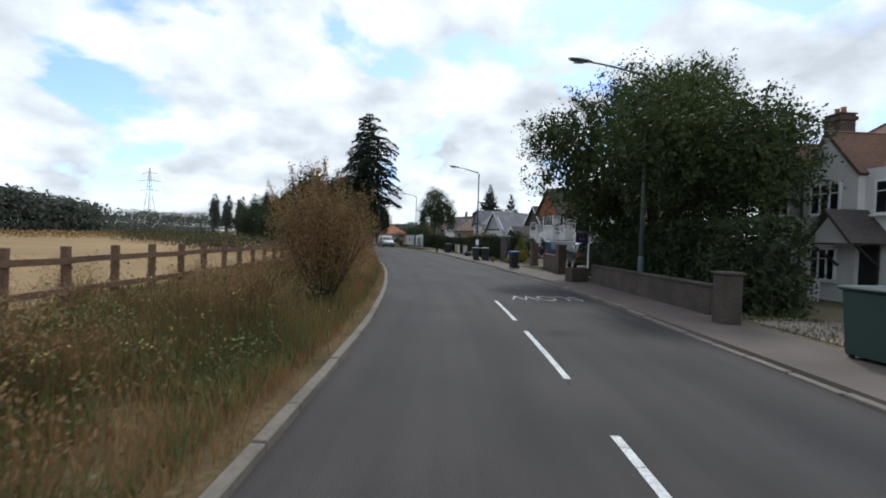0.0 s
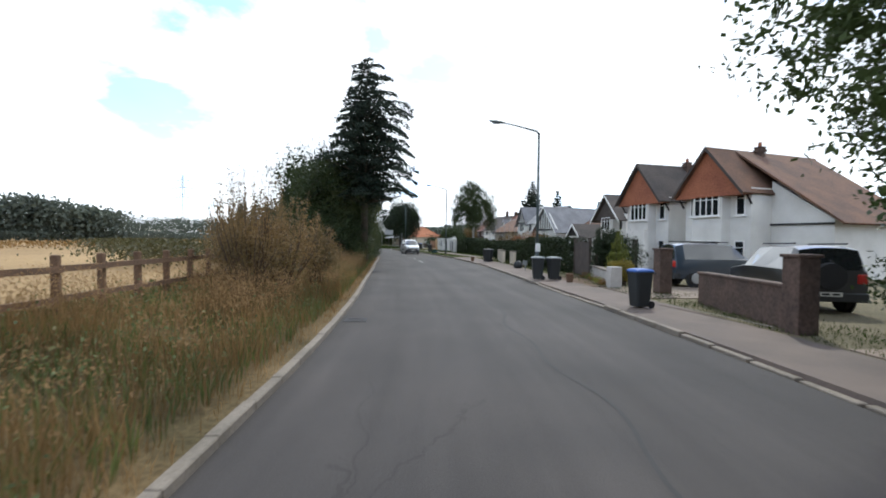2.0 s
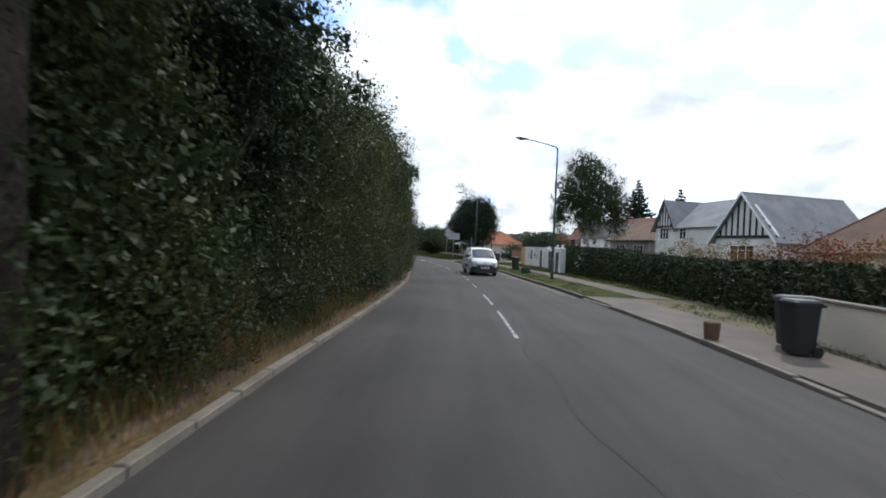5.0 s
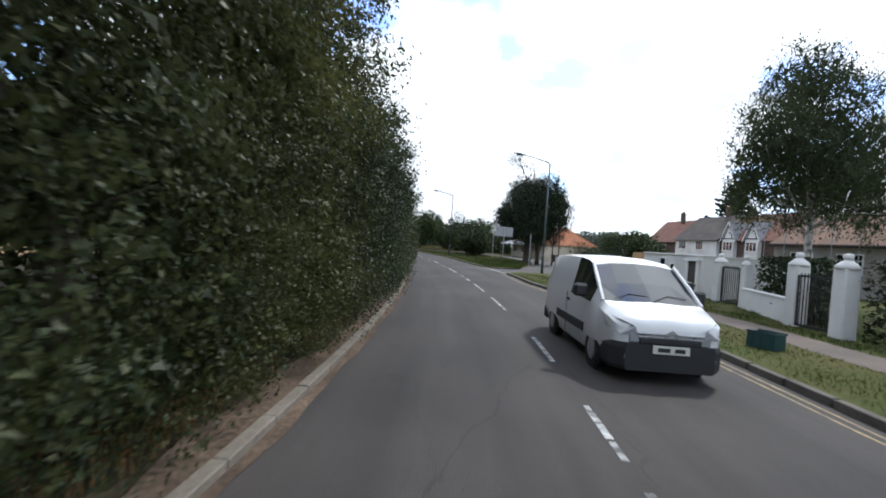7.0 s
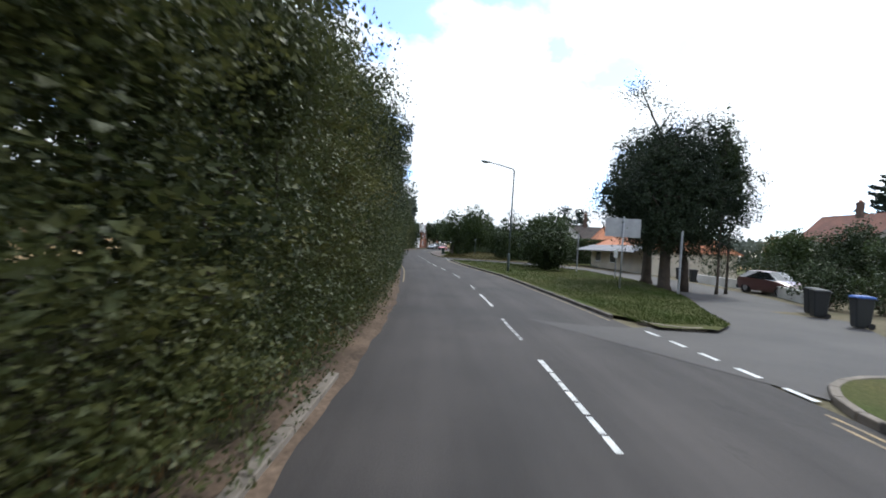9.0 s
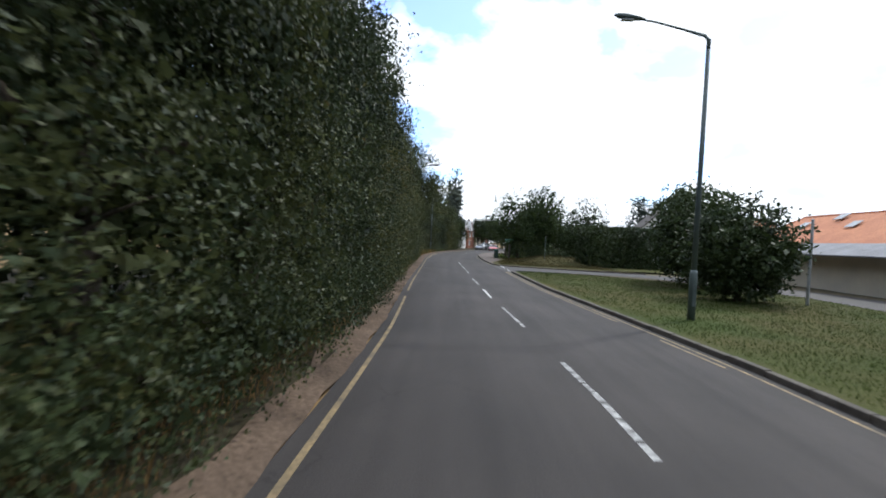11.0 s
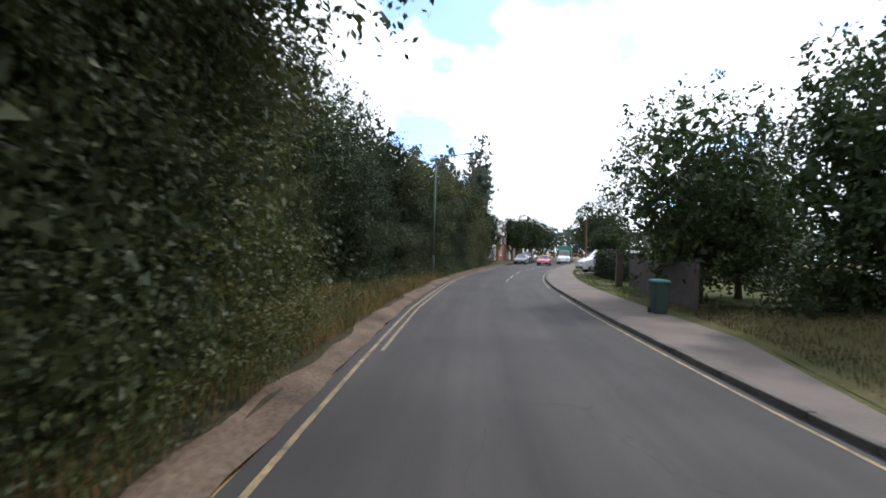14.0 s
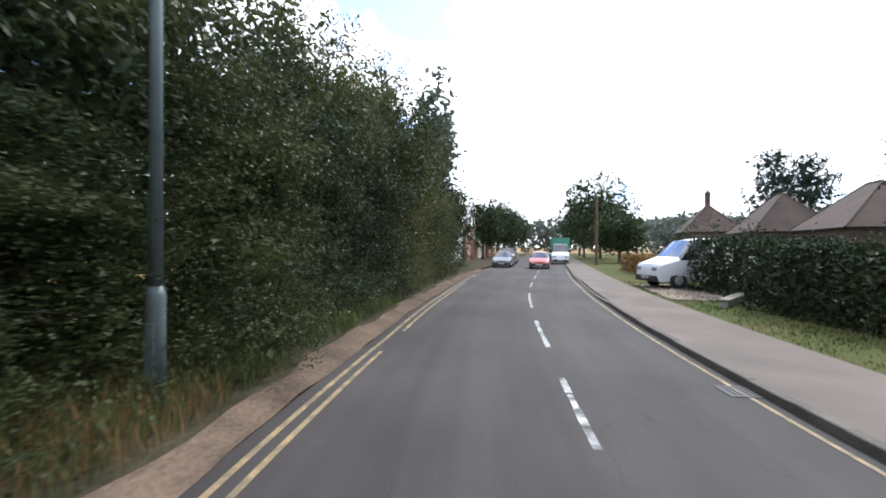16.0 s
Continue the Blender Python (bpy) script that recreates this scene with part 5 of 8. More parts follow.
def chimney(parent, x, y, z0, z1, w=0.7, d=0.55, pots=2, material=None):
    material = material or BRICK
    m = Mesh().box(x - w / 2, y - d / 2, z0, x + w / 2, y + d / 2, z1).box(x - w / 2 - 0.06, y - d / 2 - 0.06, z1 - 0.25, x + w / 2 + 0.06, y + d / 2 + 0.06, z1 - 0.1).box(x - w / 2 - 0.04, y - d / 2 - 0.04, z1, x + w / 2 + 0.04, y + d / 2 + 0.04, z1 + 0.06)
    ob = part("chimney", m, material, parent)
    for i in range(pots):
        px = x + (i - (pots - 1) / 2) * 0.3
        part("pot", Mesh().lathe(px, y, [(z1 + 0.05, 0.11), (z1 + 0.3, 0.09), (z1 + 0.34, 0.11)], 10), RED_BRICK, ob)
    return ob


def gutter(parent, x0, x1, y, z):
    return part("gutter", Mesh().tube([(x0, y, z), (x1, y, z)], 0.06, 6), BLACK_METAL, parent)


def aerial(parent, x, y, z):
    m = Mesh().tube([(x, y, z), (x, y, z + 1.5)], 0.015, 5).tube([(x - 0.45, y, z + 1.45), (x + 0.45, y, z + 1.5)], 0.01, 5)
    for k in range(6):
        m.tube([(x - 0.4 + k * 0.16, y - 0.18, z + 1.46), (x - 0.4 + k * 0.16, y + 0.18, z + 1.46)], 0.006, 4)
    return part("aerial", m, GALV, parent)


# the white house with two front gables, beyond the first drive
h1 = thing("house", facing(17.4, 13.75, 0.05), "white rendered house with two front gables and red-brown roof", "house")
part("wall", Mesh().prism([(-1.6, -0.1), (0.85, -0.1), (0.85, 4.5), (-0.35, 6.0), (-1.6, 4.5)], 0, 7.5), RENDER, h1)
part("wall", Mesh().prism([(0.85, -0.1), (3.0, -0.1), (3.0, 4.35), (1.75, 6.0), (0.85, 4.5)], -0.15, 7.5), RENDER, h1)
part("wall", Mesh().box(3.0, 0.1, -0.1, 7.5, 7.5, 4.5), RENDER, h1)
gable_roof_y(h1, -1.6, 0.85, 4.5, -0.35, 6.05, 0, 7.4, ROOF_BROWN, 0.08)
gable_roof_y(h1, 0.85, 3.05, 4.45, 1.75, 6.05, -0.15, 7.4, ROOF_BROWN, 0.08)
gable_roof_x(h1, -1.8, 7.8, 0.6, 7.8, 4.5, 7.2, ROOF_RED, 0.3, hip=2.4)
chimney(h1, -1.5, 3.4, 5.0, 7.55, 0.75, 0.7, 2)
window(h1, 1.2, 3.05, 1.2, 1.1, 3, -0.15)
window(h1, -0.85, 0.75, 1.2, 1.15, 3, 0.0)
window(h1, 1.3, 0.72, 1.05, 1.15, 3, -0.15)
window(h1, -0.75, 3.1, 0.8, 1.05, 2, 0.0)
window(h1, 3.35, 3.0, 0.9, 1.1, 2, 0.1)
part("drainpipe", Mesh().tube([(0.85, -0.2, 0.0), (0.85, -0.2, 4.4)], 0.05, 6).box(0.73, -0.3, 4.35, 0.97, -0.16, 4.55), BLACK_METAL, h1)
part("vent", Mesh().box(1.68, -0.17, 5.0, 1.84, -0.14, 5.2), GALV, h1)
porch = part("porch", Mesh().prism([(2.3, 2.05), (3.95, 2.05), (3.12, 2.95)], -1.2, 0.1), RENDER, h1, "small gabled porch")
for xe in (2.15, 4.1):
    part("roof", slab((3.12, -1.4, 3.15), (3.12, 0.1, 3.15), (xe, 0.1, 2.05), (xe, -1.4, 2.05), 0.08), ROOF_DARK, porch)
part("bracket", Mesh().tube([(2.45, -0.2, 1.3), (2.35, -1.1, 2.0)], 0.05, 5), TIMBER_BLACK, porch)
part("bracket", Mesh().tube([(3.85, -0.2, 1.3), (3.95, -1.1, 2.0)], 0.05, 5), TIMBER_BLACK, porch)
part("door", Mesh().box(2.65, 0.0, 0.0, 3.6, 0.09, 2.0), TIMBER_BLACK, h1)
part("railing", Mesh().box(2.0, -0.9, 0.7, 2.5, -0.86, 0.76).box(2.0, -0.9, 0.0, 2.04, -0.86, 0.7).box(2.15, -0.9, 0.0, 2.19, -0.86, 0.7).box(2.3, -0.9, 0.0, 2.34, -0.86, 0.7).box(2.46, -0.9, 0.0, 2.5, -0.86, 0.7), TRIM, h1)


def tile_hung_house(s, l, label, roof, gable, turn=0, slide=True):
    """A white house with a narrow front gable hung with tiles, and a long roof falling to one side."""
    h = thing("house", facing(s, l, 0.05, turn), label, "house", "tile-hung houses")
    part("wall", Mesh().box(0, 0, -0.1, 4.2, 8.0, 4.9), RENDER, h)
    part("bay", Mesh().add([(0.4, 0, 0), (1.0, -0.55, 0), (2.9, -0.55, 0), (3.0, 0, 0), (0.4, 0, 4.86), (1.0, -0.55, 4.86), (2.9, -0.55, 4.86), (3.0, 0, 4.86)],
                           ((0, 1, 5, 4), (1, 2, 6, 5), (2, 3, 7, 6), (4, 5, 6, 7), (3, 2, 1, 0))), RENDER, h)
    part("gable", Mesh().prism([(-0.2, 4.5), (4.3, 4.5), (2.05, 7.2)], -0.66, 0.0), gable, h, "triangular gable hung with orange tiles")
    gable_roof_y(h, 0.0, 4.1, 4.95, 2.05, 7.4, -0.62, 8.6, roof, 0.3, 0.1, ROOF_DARK)
    if slide:
        part("wall", Mesh().prism([(4.2, -0.1), (7.3, -0.1), (7.3, 3.1), (4.2, 5.3)], 1.6, 8.0), RENDER, h)
        part("roof", slab((2.05, 1.3, 7.4), (2.05, 8.4, 7.4), (7.9, 8.4, 2.9), (7.9, 1.3, 2.9), 0.1), roof, h)
    else:
        part("wall", Mesh().box(4.2, 2.0, -0.1, 7.0, 8.0, 4.3), RENDER, h)
        part("roof", slab((3.4, 1.7, 5.9), (3.4, 8.3, 5.9), (7.4, 8.3, 4.0), (7.4, 1.7, 4.0), 0.1), roof, h)
    window(h, 1.1, 3.4, 1.65, 1.4, 4, -0.55)
    window(h, 0.5, 3.45, 0.45, 1.3, 1, -0.16, bars=False)
    window(h, 3.35, 3.4, 0.55, 1.4, 1, 0.0)
    window(h, 1.1, 0.7, 1.7, 1.3, 3, -0.55)
    window(h, 3.3, 0.8, 0.6, 1.2, 1, 0.0)
    for x in (-0.2, 4.2):
        part("bracket", Mesh().tube([(x, 0.02, 4.0), (x, -0.5, 4.7)], 0.06, 5), TIMBER_BLACK, h)
    chimney(h, 2.3, 3.2, 6.6, 7.6, 0.4, 0.4, 1)
    gutter(h, 4.2, 7.3, 1.55, 2.9) if slide else gutter(h, 4.2, 7.2, 1.7, 4.0)
    return h


tile_hung_house(42.3, 17.2, "white house with brown tile-hung gable and sweeping brown roof", ROOF_BROWN, TILE_HUNG, 13)
tile_hung_house(48.2, 16.7, "white house with orange tile-hung gable, dark roof and chimney", ROOF_DARK, TILE_HUNG, 8, slide=False)
# arched side passage between the two
arch = thing("archway", facing(42.6, 14.6, 0.05), "white rendered arched garden gateway with a dark opening", "archway")
am = Mesh().box(-2.1, 0, -0.1, -1.6, 0.3, 2.6).box(-0.7, 0, -0.1, 0.0, 0.3, 2.6).box(-1.6, 0, 2.15, -0.7, 0.3, 2.6)
part("wall", am, RENDER, arch)
part("gate", Mesh().box(-1.6, 0.12, -0.05, -0.7, 0.17, 2.0), WOOD_DARK, arch)
part("arch", Mesh().prism([(-1.6, 2.2), (-1.6, 1.75), (-1.45, 1.98), (-1.15, 2.1), (-0.85, 1.98), (-0.7, 1.75), (-0.7, 2.2)], 0.02, 0.28), RENDER, arch)

hc = thing("house", facing(60.5, 19.5, 0.05), "white house with a dark boarded gable and white bargeboards", "house", "tile-hung houses")
part("wall", Mesh().box(3.2, 0, -0.1, 7.6, 8.0, 4.35), RENDER, hc)
part("bay", Mesh().box(4.1, -0.5, -0.1, 6.2, 0.0, 4.25), RENDER, hc)
part("gable", Mesh().prism([(2.9, 3.9), (7.5, 3.9), (5.2, 6.1)], -0.55, 0.0), ROOF_DARK, hc, "dark tile-hung gable")
gable_roof_y(hc, 3.0, 7.4, 4.1, 5.2, 6.25, -0.5, 8.4, ROOF_DARK, 0.35, 0.1, TRIM)
window(hc, 4.3, 3.0, 1.5, 1.1, 3, -0.5)
window(hc, 6.5, 2.95, 0.6, 1.2, 1, 0.0)
window(hc, 4.3, 0.8, 1.5, 1.2, 3, -0.5)
chimney(hc, 6.2, 4.0, 5.0, 7.0, 0.6, 0.5, 1)
aerial(hc, 5.6, 4.0, 6.0)
gp = thing("porch_gable", facing(58.6, 18.0, 0.05), "low dark-roofed garage with a white-edged gable", "garage")
part("wall", Mesh().box(-3.2, 0, -0.1, -0.2, 4.0, 2.4), RENDER, gp)
part("gable", Mesh().prism([(-3.2, 2.4), (-0.2, 2.4), (-1.7, 3.6)], 0.0, 0.2), TIMBER_BLACK, gp)
gable_roof_y(gp, -3.2, -0.2, 2.4, -1.7, 3.65, 0, 4.2, ROOF_DARK, 0.2, 0.08, TRIM)


def bungalow(s, l, w, d, ze, za, label, wall, roof, turn=0, hip=0.0, chim=None, wins=(), z=0.05, group="", name="bungalow"):
    h = thing(name, facing(s, l, z, turn), label, "house", group)
    if hip:
        part("wall", Mesh().box(0, 0, -0.15, w, d, ze), wall, h)
    else:
        part("wall", Mesh().box(0, 0, -0.15, w, d, ze), wall, h)
        for x in (0.0, w - 0.2):
            part("gable", Mesh().add([(x, 0.02, ze), (x, d - 0.02, ze), (x, d / 2, za - 0.1), (x + 0.2, 0.02, ze), (x + 0.2, d - 0.02, ze), (x + 0.2, d / 2, za - 0.1)], ((0, 1, 2), (5, 4, 3), (0, 3, 4, 1), (1, 4, 5, 2), (2, 5, 3, 0))), wall, h)
    gable_roof_x(h, 0, w, 0, d, ze, za, roof, 0.35, hip=hip)
    gutter(h, -0.3, w + 0.3, -0.4, ze - 0.35 * (za - ze) / (d / 2) - 0.03)
    if chim:
        chimney(h, chim[0], d / 2 + (chim[2] if len(chim) > 2 else 0), za - 0.7, chim[1], 0.7, 0.5, 2)
    for x, zz, ww, hh, n in wins:
        window(h, x, zz, ww, hh, n, 0.0)
    return h


# houses behind the long hedge
bungalow(72, 24, 13, 8, 2.7, 6.0, "bungalow with a long brown tiled roof", CREAM, ROOF_BROWN, 4, hip=3.0, chim=(5.0, 6.9), wins=((2, 0.9, 1.6, 1.3, 3), (6, 0.9, 1.6, 1.3, 3)))
bungalow(62, 30, 8, 7, 2.6, 5.2, "small bungalow with a dark brown roof", BRICK, ROOF_BROWN, 4, hip=2.8, chim=(4, 6.0))
tg = thing("house", facing(77, 22, 0.05, 8), "house with black and white timbered gable and grey slate roof", "house")
part("wall", Mesh().box(0, 0, -0.1, 5.0, 9, 3.4), RENDER, tg)
part("gable", Mesh().prism([(-0.1, 3.4), (5.1, 3.4), (2.5, 6.6)], -0.05, 0.2), RENDER, tg)
part("timber", Mesh().box(-0.1, -0.09, 3.3, 5.1, -0.05, 3.5), TIMBER_BLACK, tg)
for k in range(9):
    x = 0.5 + k * 0.5
    top = 3.5 + (1 - abs(x - 2.5) / 2.6) * 2.9
    if top > 3.7:
        part("timber", Mesh().box(x - 0.07, -0.09, 3.5, x + 0.07, -0.05, top), TIMBER_BLACK, tg)
gable_roof_y(tg, 0, 5, 3.4, 2.5, 6.65, -0.1, 9.2, ROOF_GREY, 0.35, 0.1, TRIM)
window(tg, 1.4, 1.6, 2.0, 1.2, 3, 0)

# timber-gabled house and the house being re-roofed beyond the birch
tt = thing("house", facing(88, 27, 0.05), "white house with black-and-white timbered gable and grey roof", "house")
part("wall", Mesh().box(-3.0, 0, -0.1, 6.5, 8, 4.9), RENDER, tt)
part("gable", Mesh().prism([(-3.0, 4.9), (0.4, 4.9), (-1.35, 7.7)], -0.05, 0.3), RENDER, tt)
part("timber", Mesh().box(-3.0, -0.1, 4.75, 0.4, -0.05, 5.0), TIMBER_BLACK, tt)
for k in range(7):
    x = -2.7 + k * 0.45
    top = 5.0 + (1 - abs(x + 1.35) / 1.75) * 2.6
    part("timber", Mesh().box(x - 0.06, -0.1, 5.0, x + 0.06, -0.05, max(5.2, top)), TIMBER_BLACK, tt)
gable_roof_y(tt, -3.0, 0.4, 4.9, -1.35, 7.8, -0.1, 8.0, ROOF_GREY, 0.3, 0.1, TIMBER_BLACK)
gable_roof_x(tt, -1.4, 6.8, 0, 8, 4.9, 7.7, ROOF_GREY, 0.3)
window(tt, -2.2, 3.5, 1.5, 1.2, 3, 0)
window(tt, 1.0, 3.5, 1.0, 1.2, 2, 0)
window(tt, -2.2, 0.9, 1.5, 1.3, 3, 0)
part("finial", Mesh().lathe(-1.35, -0.3, [(7.8, 0.04), (8.4, 0.03), (8.5, 0.01)], 6), TIMBER_BLACK, tt)
bungalow(99, 27.5, 9.0, 8, 3.6, 6.0, "house with stripped roof battens and scaffolding boards", GREY_BLOCK, ROOF_BROWN, 0, wins=((1.5, 1.6, 1.8, 1.3, 3), (5, 1.6, 1.8, 1.3, 3)), name="house")
sc = thing("scaffolding", facing(99, 26.6, 0.05), "dark steel scaffolding along the house front", "scaffolding")
for k in range(6):
    part("pole", Mesh().tube([(k * 1.8, 0, -0.1), (k * 1.8, 0, 4.6)], 0.03, 6), GALV, sc)
for z in (2.0, 3.4):
    part("board", Mesh().box(-0.2, -0.1, z, 9.3, 0.4, z + 0.05), WOOD_DARK, sc)

# white outbuilding and the garden wall with ball-topped piers
ob_ = thing("outbuilding", facing(92.2, 12.4, 0.05), "low white flat-roofed outbuilding with small dark windows", "outbuilding")
part("wall", Mesh().box(0, 0, -0.1, 5.2, 4.5, 1.98), RENDER, ob_)
part("coping", Mesh().box(-0.05, -0.06, 1.98, 5.25, 4.55, 2.06, 0, 0.01), RENDER, ob_)
for x, z0, w, h in ((1.0, 0.9, 0.32, 0.62), (1.7, 0.7, 0.55, 1.1), (2.65, 0.95, 0.38, 0.6), (3.1, 0.72, 0.3, 0.5)):
    window(ob_, x, z0, w, h, 1, 0, frame=0.045, bars=h > 1, sill=False)
part("notice", Mesh().box(1.72, -0.085, 0.95, 2.22, -0.066, 1.35), LID_GREY, ob_, "pale printed notice")
part("door_frame", Mesh().box(4.1, -0.12, 0.0, 4.2, 0.0, 1.75).box(4.85, -0.12, 0.0, 4.95, 0.0, 1.75).box(4.0, -0.2, 1.75, 5.05, 0.0, 1.85), TRIM, ob_)
part("door", Mesh().box(4.2, -0.05, 0.0, 4.85, -0.004, 1.75), WOOD_DARK, ob_)
hd = thing("hoarding", facing(93.7, 12.6, 0.1, -4), "pale new timber hoarding panels at the wall's end", "fence")
for k in range(2):
    part("panel", Mesh().box(k * 0.74, -0.02, 0.0, k * 0.74 + 0.72, 0.02, 1.95), WOOD_PALE, hd)
part("rail", Mesh().box(0.0, 0.02, 0.4, 1.46, 0.07, 0.5).box(0.0, 0.02, 1.45, 1.46, 0.07, 1.55), WOOD_PALE, hd)


def pier(s, l, h, label, w=0.42):
    p = thing("gate_pier", facing(s, l, 0.08), label, "gate pier", "white garden wall")
    part("shaft", Mesh().box(-w / 2, -w / 2, -0.1, w / 2, w / 2, h - 0.4, 0, 0.03), RENDER, p)
    part("cap", Mesh().lathe(0, 0, [(h - 0.42, w * 0.62), (h - 0.36, w * 0.66), (h - 0.28, w * 0.5), (h - 0.2, w * 0.28), (h - 0.17, w * 0.16)], 14), RENDER, p, smooth=True)
    part("ball", Mesh().lathe(0, 0, [(h - 0.19, 0.05), (h - 0.15, 0.1), (h - 0.08, 0.12), (h - 0.02, 0.09), (h, 0.02)], 12), RENDER, p, smooth=True)
    return p


pier(78.4, 10.35, 2.25, "white rendered gate pier with a ball finial")
pier(80.3, 10.7, 2.25, "white rendered gate pier with a ball finial")
pier(84.4, 12.2, 2.1, "white rendered pier at the wall's end", 0.3)
pier(86.0, 12.3, 2.15, "white rendered gate pier with a ball finial")
for s, l, w in ((78.45, 10.4, 1.8), (84.5, 12.15, 1.5)):
    gt = thing("gate", facing(s + w, l + 0.1, 0.1), "closed dark metal garden gate between white piers", "gate")
    part("frame", Mesh().box(0.2, -0.02, 0.05, w - 0.2, 0.02, 0.12).box(0.2, -0.02, 1.5, w - 0.2, 0.02, 1.56).box(0.2, -0.02, 0.05, 0.25, 0.02, 1.56).box(w - 0.25, -0.02, 0.05, w - 0.2, 0.02, 1.56), BLACK_METAL, gt)
    for k in range(int((w - 0.5) / 0.12)):
        part("bar", Mesh().box(0.3 + k * 0.12, -0.012, 0.1, 0.33 + k * 0.12, 0.012, 1.62), BLACK_METAL, gt)

# the row of houses past the service road
for k, (s, l, w) in enumerate(((151, 54, 14), (132, 46, 9.5), (123, 45.5, 10))):
    h = bungalow(s, l, w, 8, 5.0, 8.6 if k else 9.0, ("brown brick house with red tiled roof and tall chimney", "white house with dark tiled roof", "brown house with white timbered gables and bay windows")[k], (BRICK, RENDER, BRICK)[k], (ROOF_RED, ROOF_DARK, ROOF_RED)[k], -6, chim=((7.4, 10.2, -1.5), (6.2, 9.8), (0.6, 9.4))[k],
                 wins=((1, 3.3, 1.6, 1.2, 3), (5, 3.3, 1.6, 1.2, 3), (1, 0.9, 1.6, 1.4, 3), (5, 0.9, 1.6, 1.4, 3)), name="house", group="houses past the service road")
    if k == 2:
        for x in (1.0, 5.2):
            part("gable", Mesh().prism([(x, 4.9), (x + 2.6, 4.9), (x + 1.3, 7.2)], -0.5, 0.3), RENDER, h)
            part("timber", Mesh().box(x, -0.54, 4.85, x + 2.6, -0.5, 5.0), TIMBER_BLACK, h)
            for xe in (x + 0.5, x + 2.1):
                part("timber", Mesh().tube([(xe, -0.53, 5.0), (x + 1.3, -0.53, 6.8)], 0.06, 4), TIMBER_BLACK, h)
            part("bay", Mesh().box(x + 0.2, -0.5, -0.1, x + 2.4, 0.0, 4.9), RENDER, h)
            window(h, x + 0.4, 3.3, 1.8, 1.2, 3, -0.5)
            gable_roof_y(h, x, x + 2.6, 4.9, x + 1.3, 7.25, -0.5, 3, ROOF_GREY, 0.15, 0.08, TRIM)

# orange-roofed bungalow beyond the green and its dark neighbour
orange = bungalow(154, 26.0, 18, 9, 2.7, 5.4, "bungalow with bright orange tiled roof and roof windows", CREAM, ROOF_ORANGE, -4, hip=2.0, wins=((2, 0.8, 1.8, 1.3, 3), (7, 0.8, 1.8, 1.3, 3)))
for x, zz in ((4.0, 4.3), (6.6, 4.9), (9.2, 4.2)):
    k = 2.9 / 4.5
    y = (zz - 2.7) / k
    part("roof_window", slab((x, y, zz + 0.06), (x + 0.8, y, zz + 0.06), (x + 0.8, y + 0.7, zz + 0.06 + 0.7 * k), (x, y + 0.7, zz + 0.06 + 0.7 * k), 0.04), LENS, orange)
part("porch_roof", slab((-0.5, -2.2, 2.2), (18.5, -2.2, 2.2), (18.5, 0.1, 3.0), (-0.5, 0.1, 3.0), 0.08), ROOF_GREY, orange)
dk = bungalow(185, 28.5, 11, 9, 3.0, 7.2, "house with a dark brown roof and tall chimney behind trees", BRICK, ROOF_DARK, 84, chim=(6, 9.6), wins=((2, 1, 1.6, 1.3, 3),), name="house")
part("roof_window", slab((8.2, 2.2, 4.6), (9.2, 2.2, 4.6), (9.2, 3.0, 5.25), (8.2, 3.0, 5.25), 0.04), LENS, dk)
bungalow(172, 33, 10, 8, 3.0, 6.8, "house with an orange tiled roof and roof windows", CREAM, ROOF_ORANGE, 84, hip=2.4, name="house")
wg = bungalow(192, 26.6, 9, 6, 5.0, 7.9, "white gabled house half hidden by dark trees", RENDER, ROOF_DARK, 0, wins=((1, 3.0, 1.4, 1.2, 3), (5.4, 3.0, 1.4, 1.2, 3)), name="house")
for y, z0 in ((1.2, 3.1), (3.6, 3.1), (1.2, 0.9), (3.6, 0.9)):
    part("window", Mesh().box(9.0, y, z0, 9.05, y + 1.3, z0 + 1.2), WINDOW_GLASS, wg)
    part("window_frame", Mesh().box(9.0, y - 0.07, z0 - 0.07, 9.08, y, z0 + 1.27).box(9.0, y + 1.3, z0 - 0.07, 9.08, y + 1.37, z0 + 1.27).box(9.0, y, z0 + 1.2, 9.08, y + 1.3, z0 + 1.27).box(9.0, y, z0 - 0.07, 9.08, y + 1.3, z0).box(9.0, y + 0.62, z0, 9.08, y + 0.68, z0 + 1.2), TRIM, wg)

# bungalows with brown hipped roofs at the far end
for s, l, w, d, ze, za, lab, chim in ((244, 18.9, 6.4, 6.3, 4.2, 7.4, "brown-roofed bungalow with a central chimney", (3.2, 9.0)), (228, 20.2, 7.5, 6.0, 3.7, 6.9, "brown-roofed bungalow behind a hedge", None), (218, 21.6, 8.0, 6.5, 3.6, 6.6, "brown-roofed bungalow with white windows", None)):
    bungalow(s, l, w, d, ze, za, lab, BRICK, ROOF_UMBER, -4, hip=min(w, d) * 0.46, chim=chim, wins=((0.8, 1.0, 1.6, 1.3, 3), (4.5, 1.0, 1.6, 1.3, 3)), group="hipped bungalows")

# far houses on the left, past the trees
def left_facing(s, l, z=0.0, turn=0.0):
    return pose(*at(s, l, z), 0, 0, bearing(s) + 90 + turn)


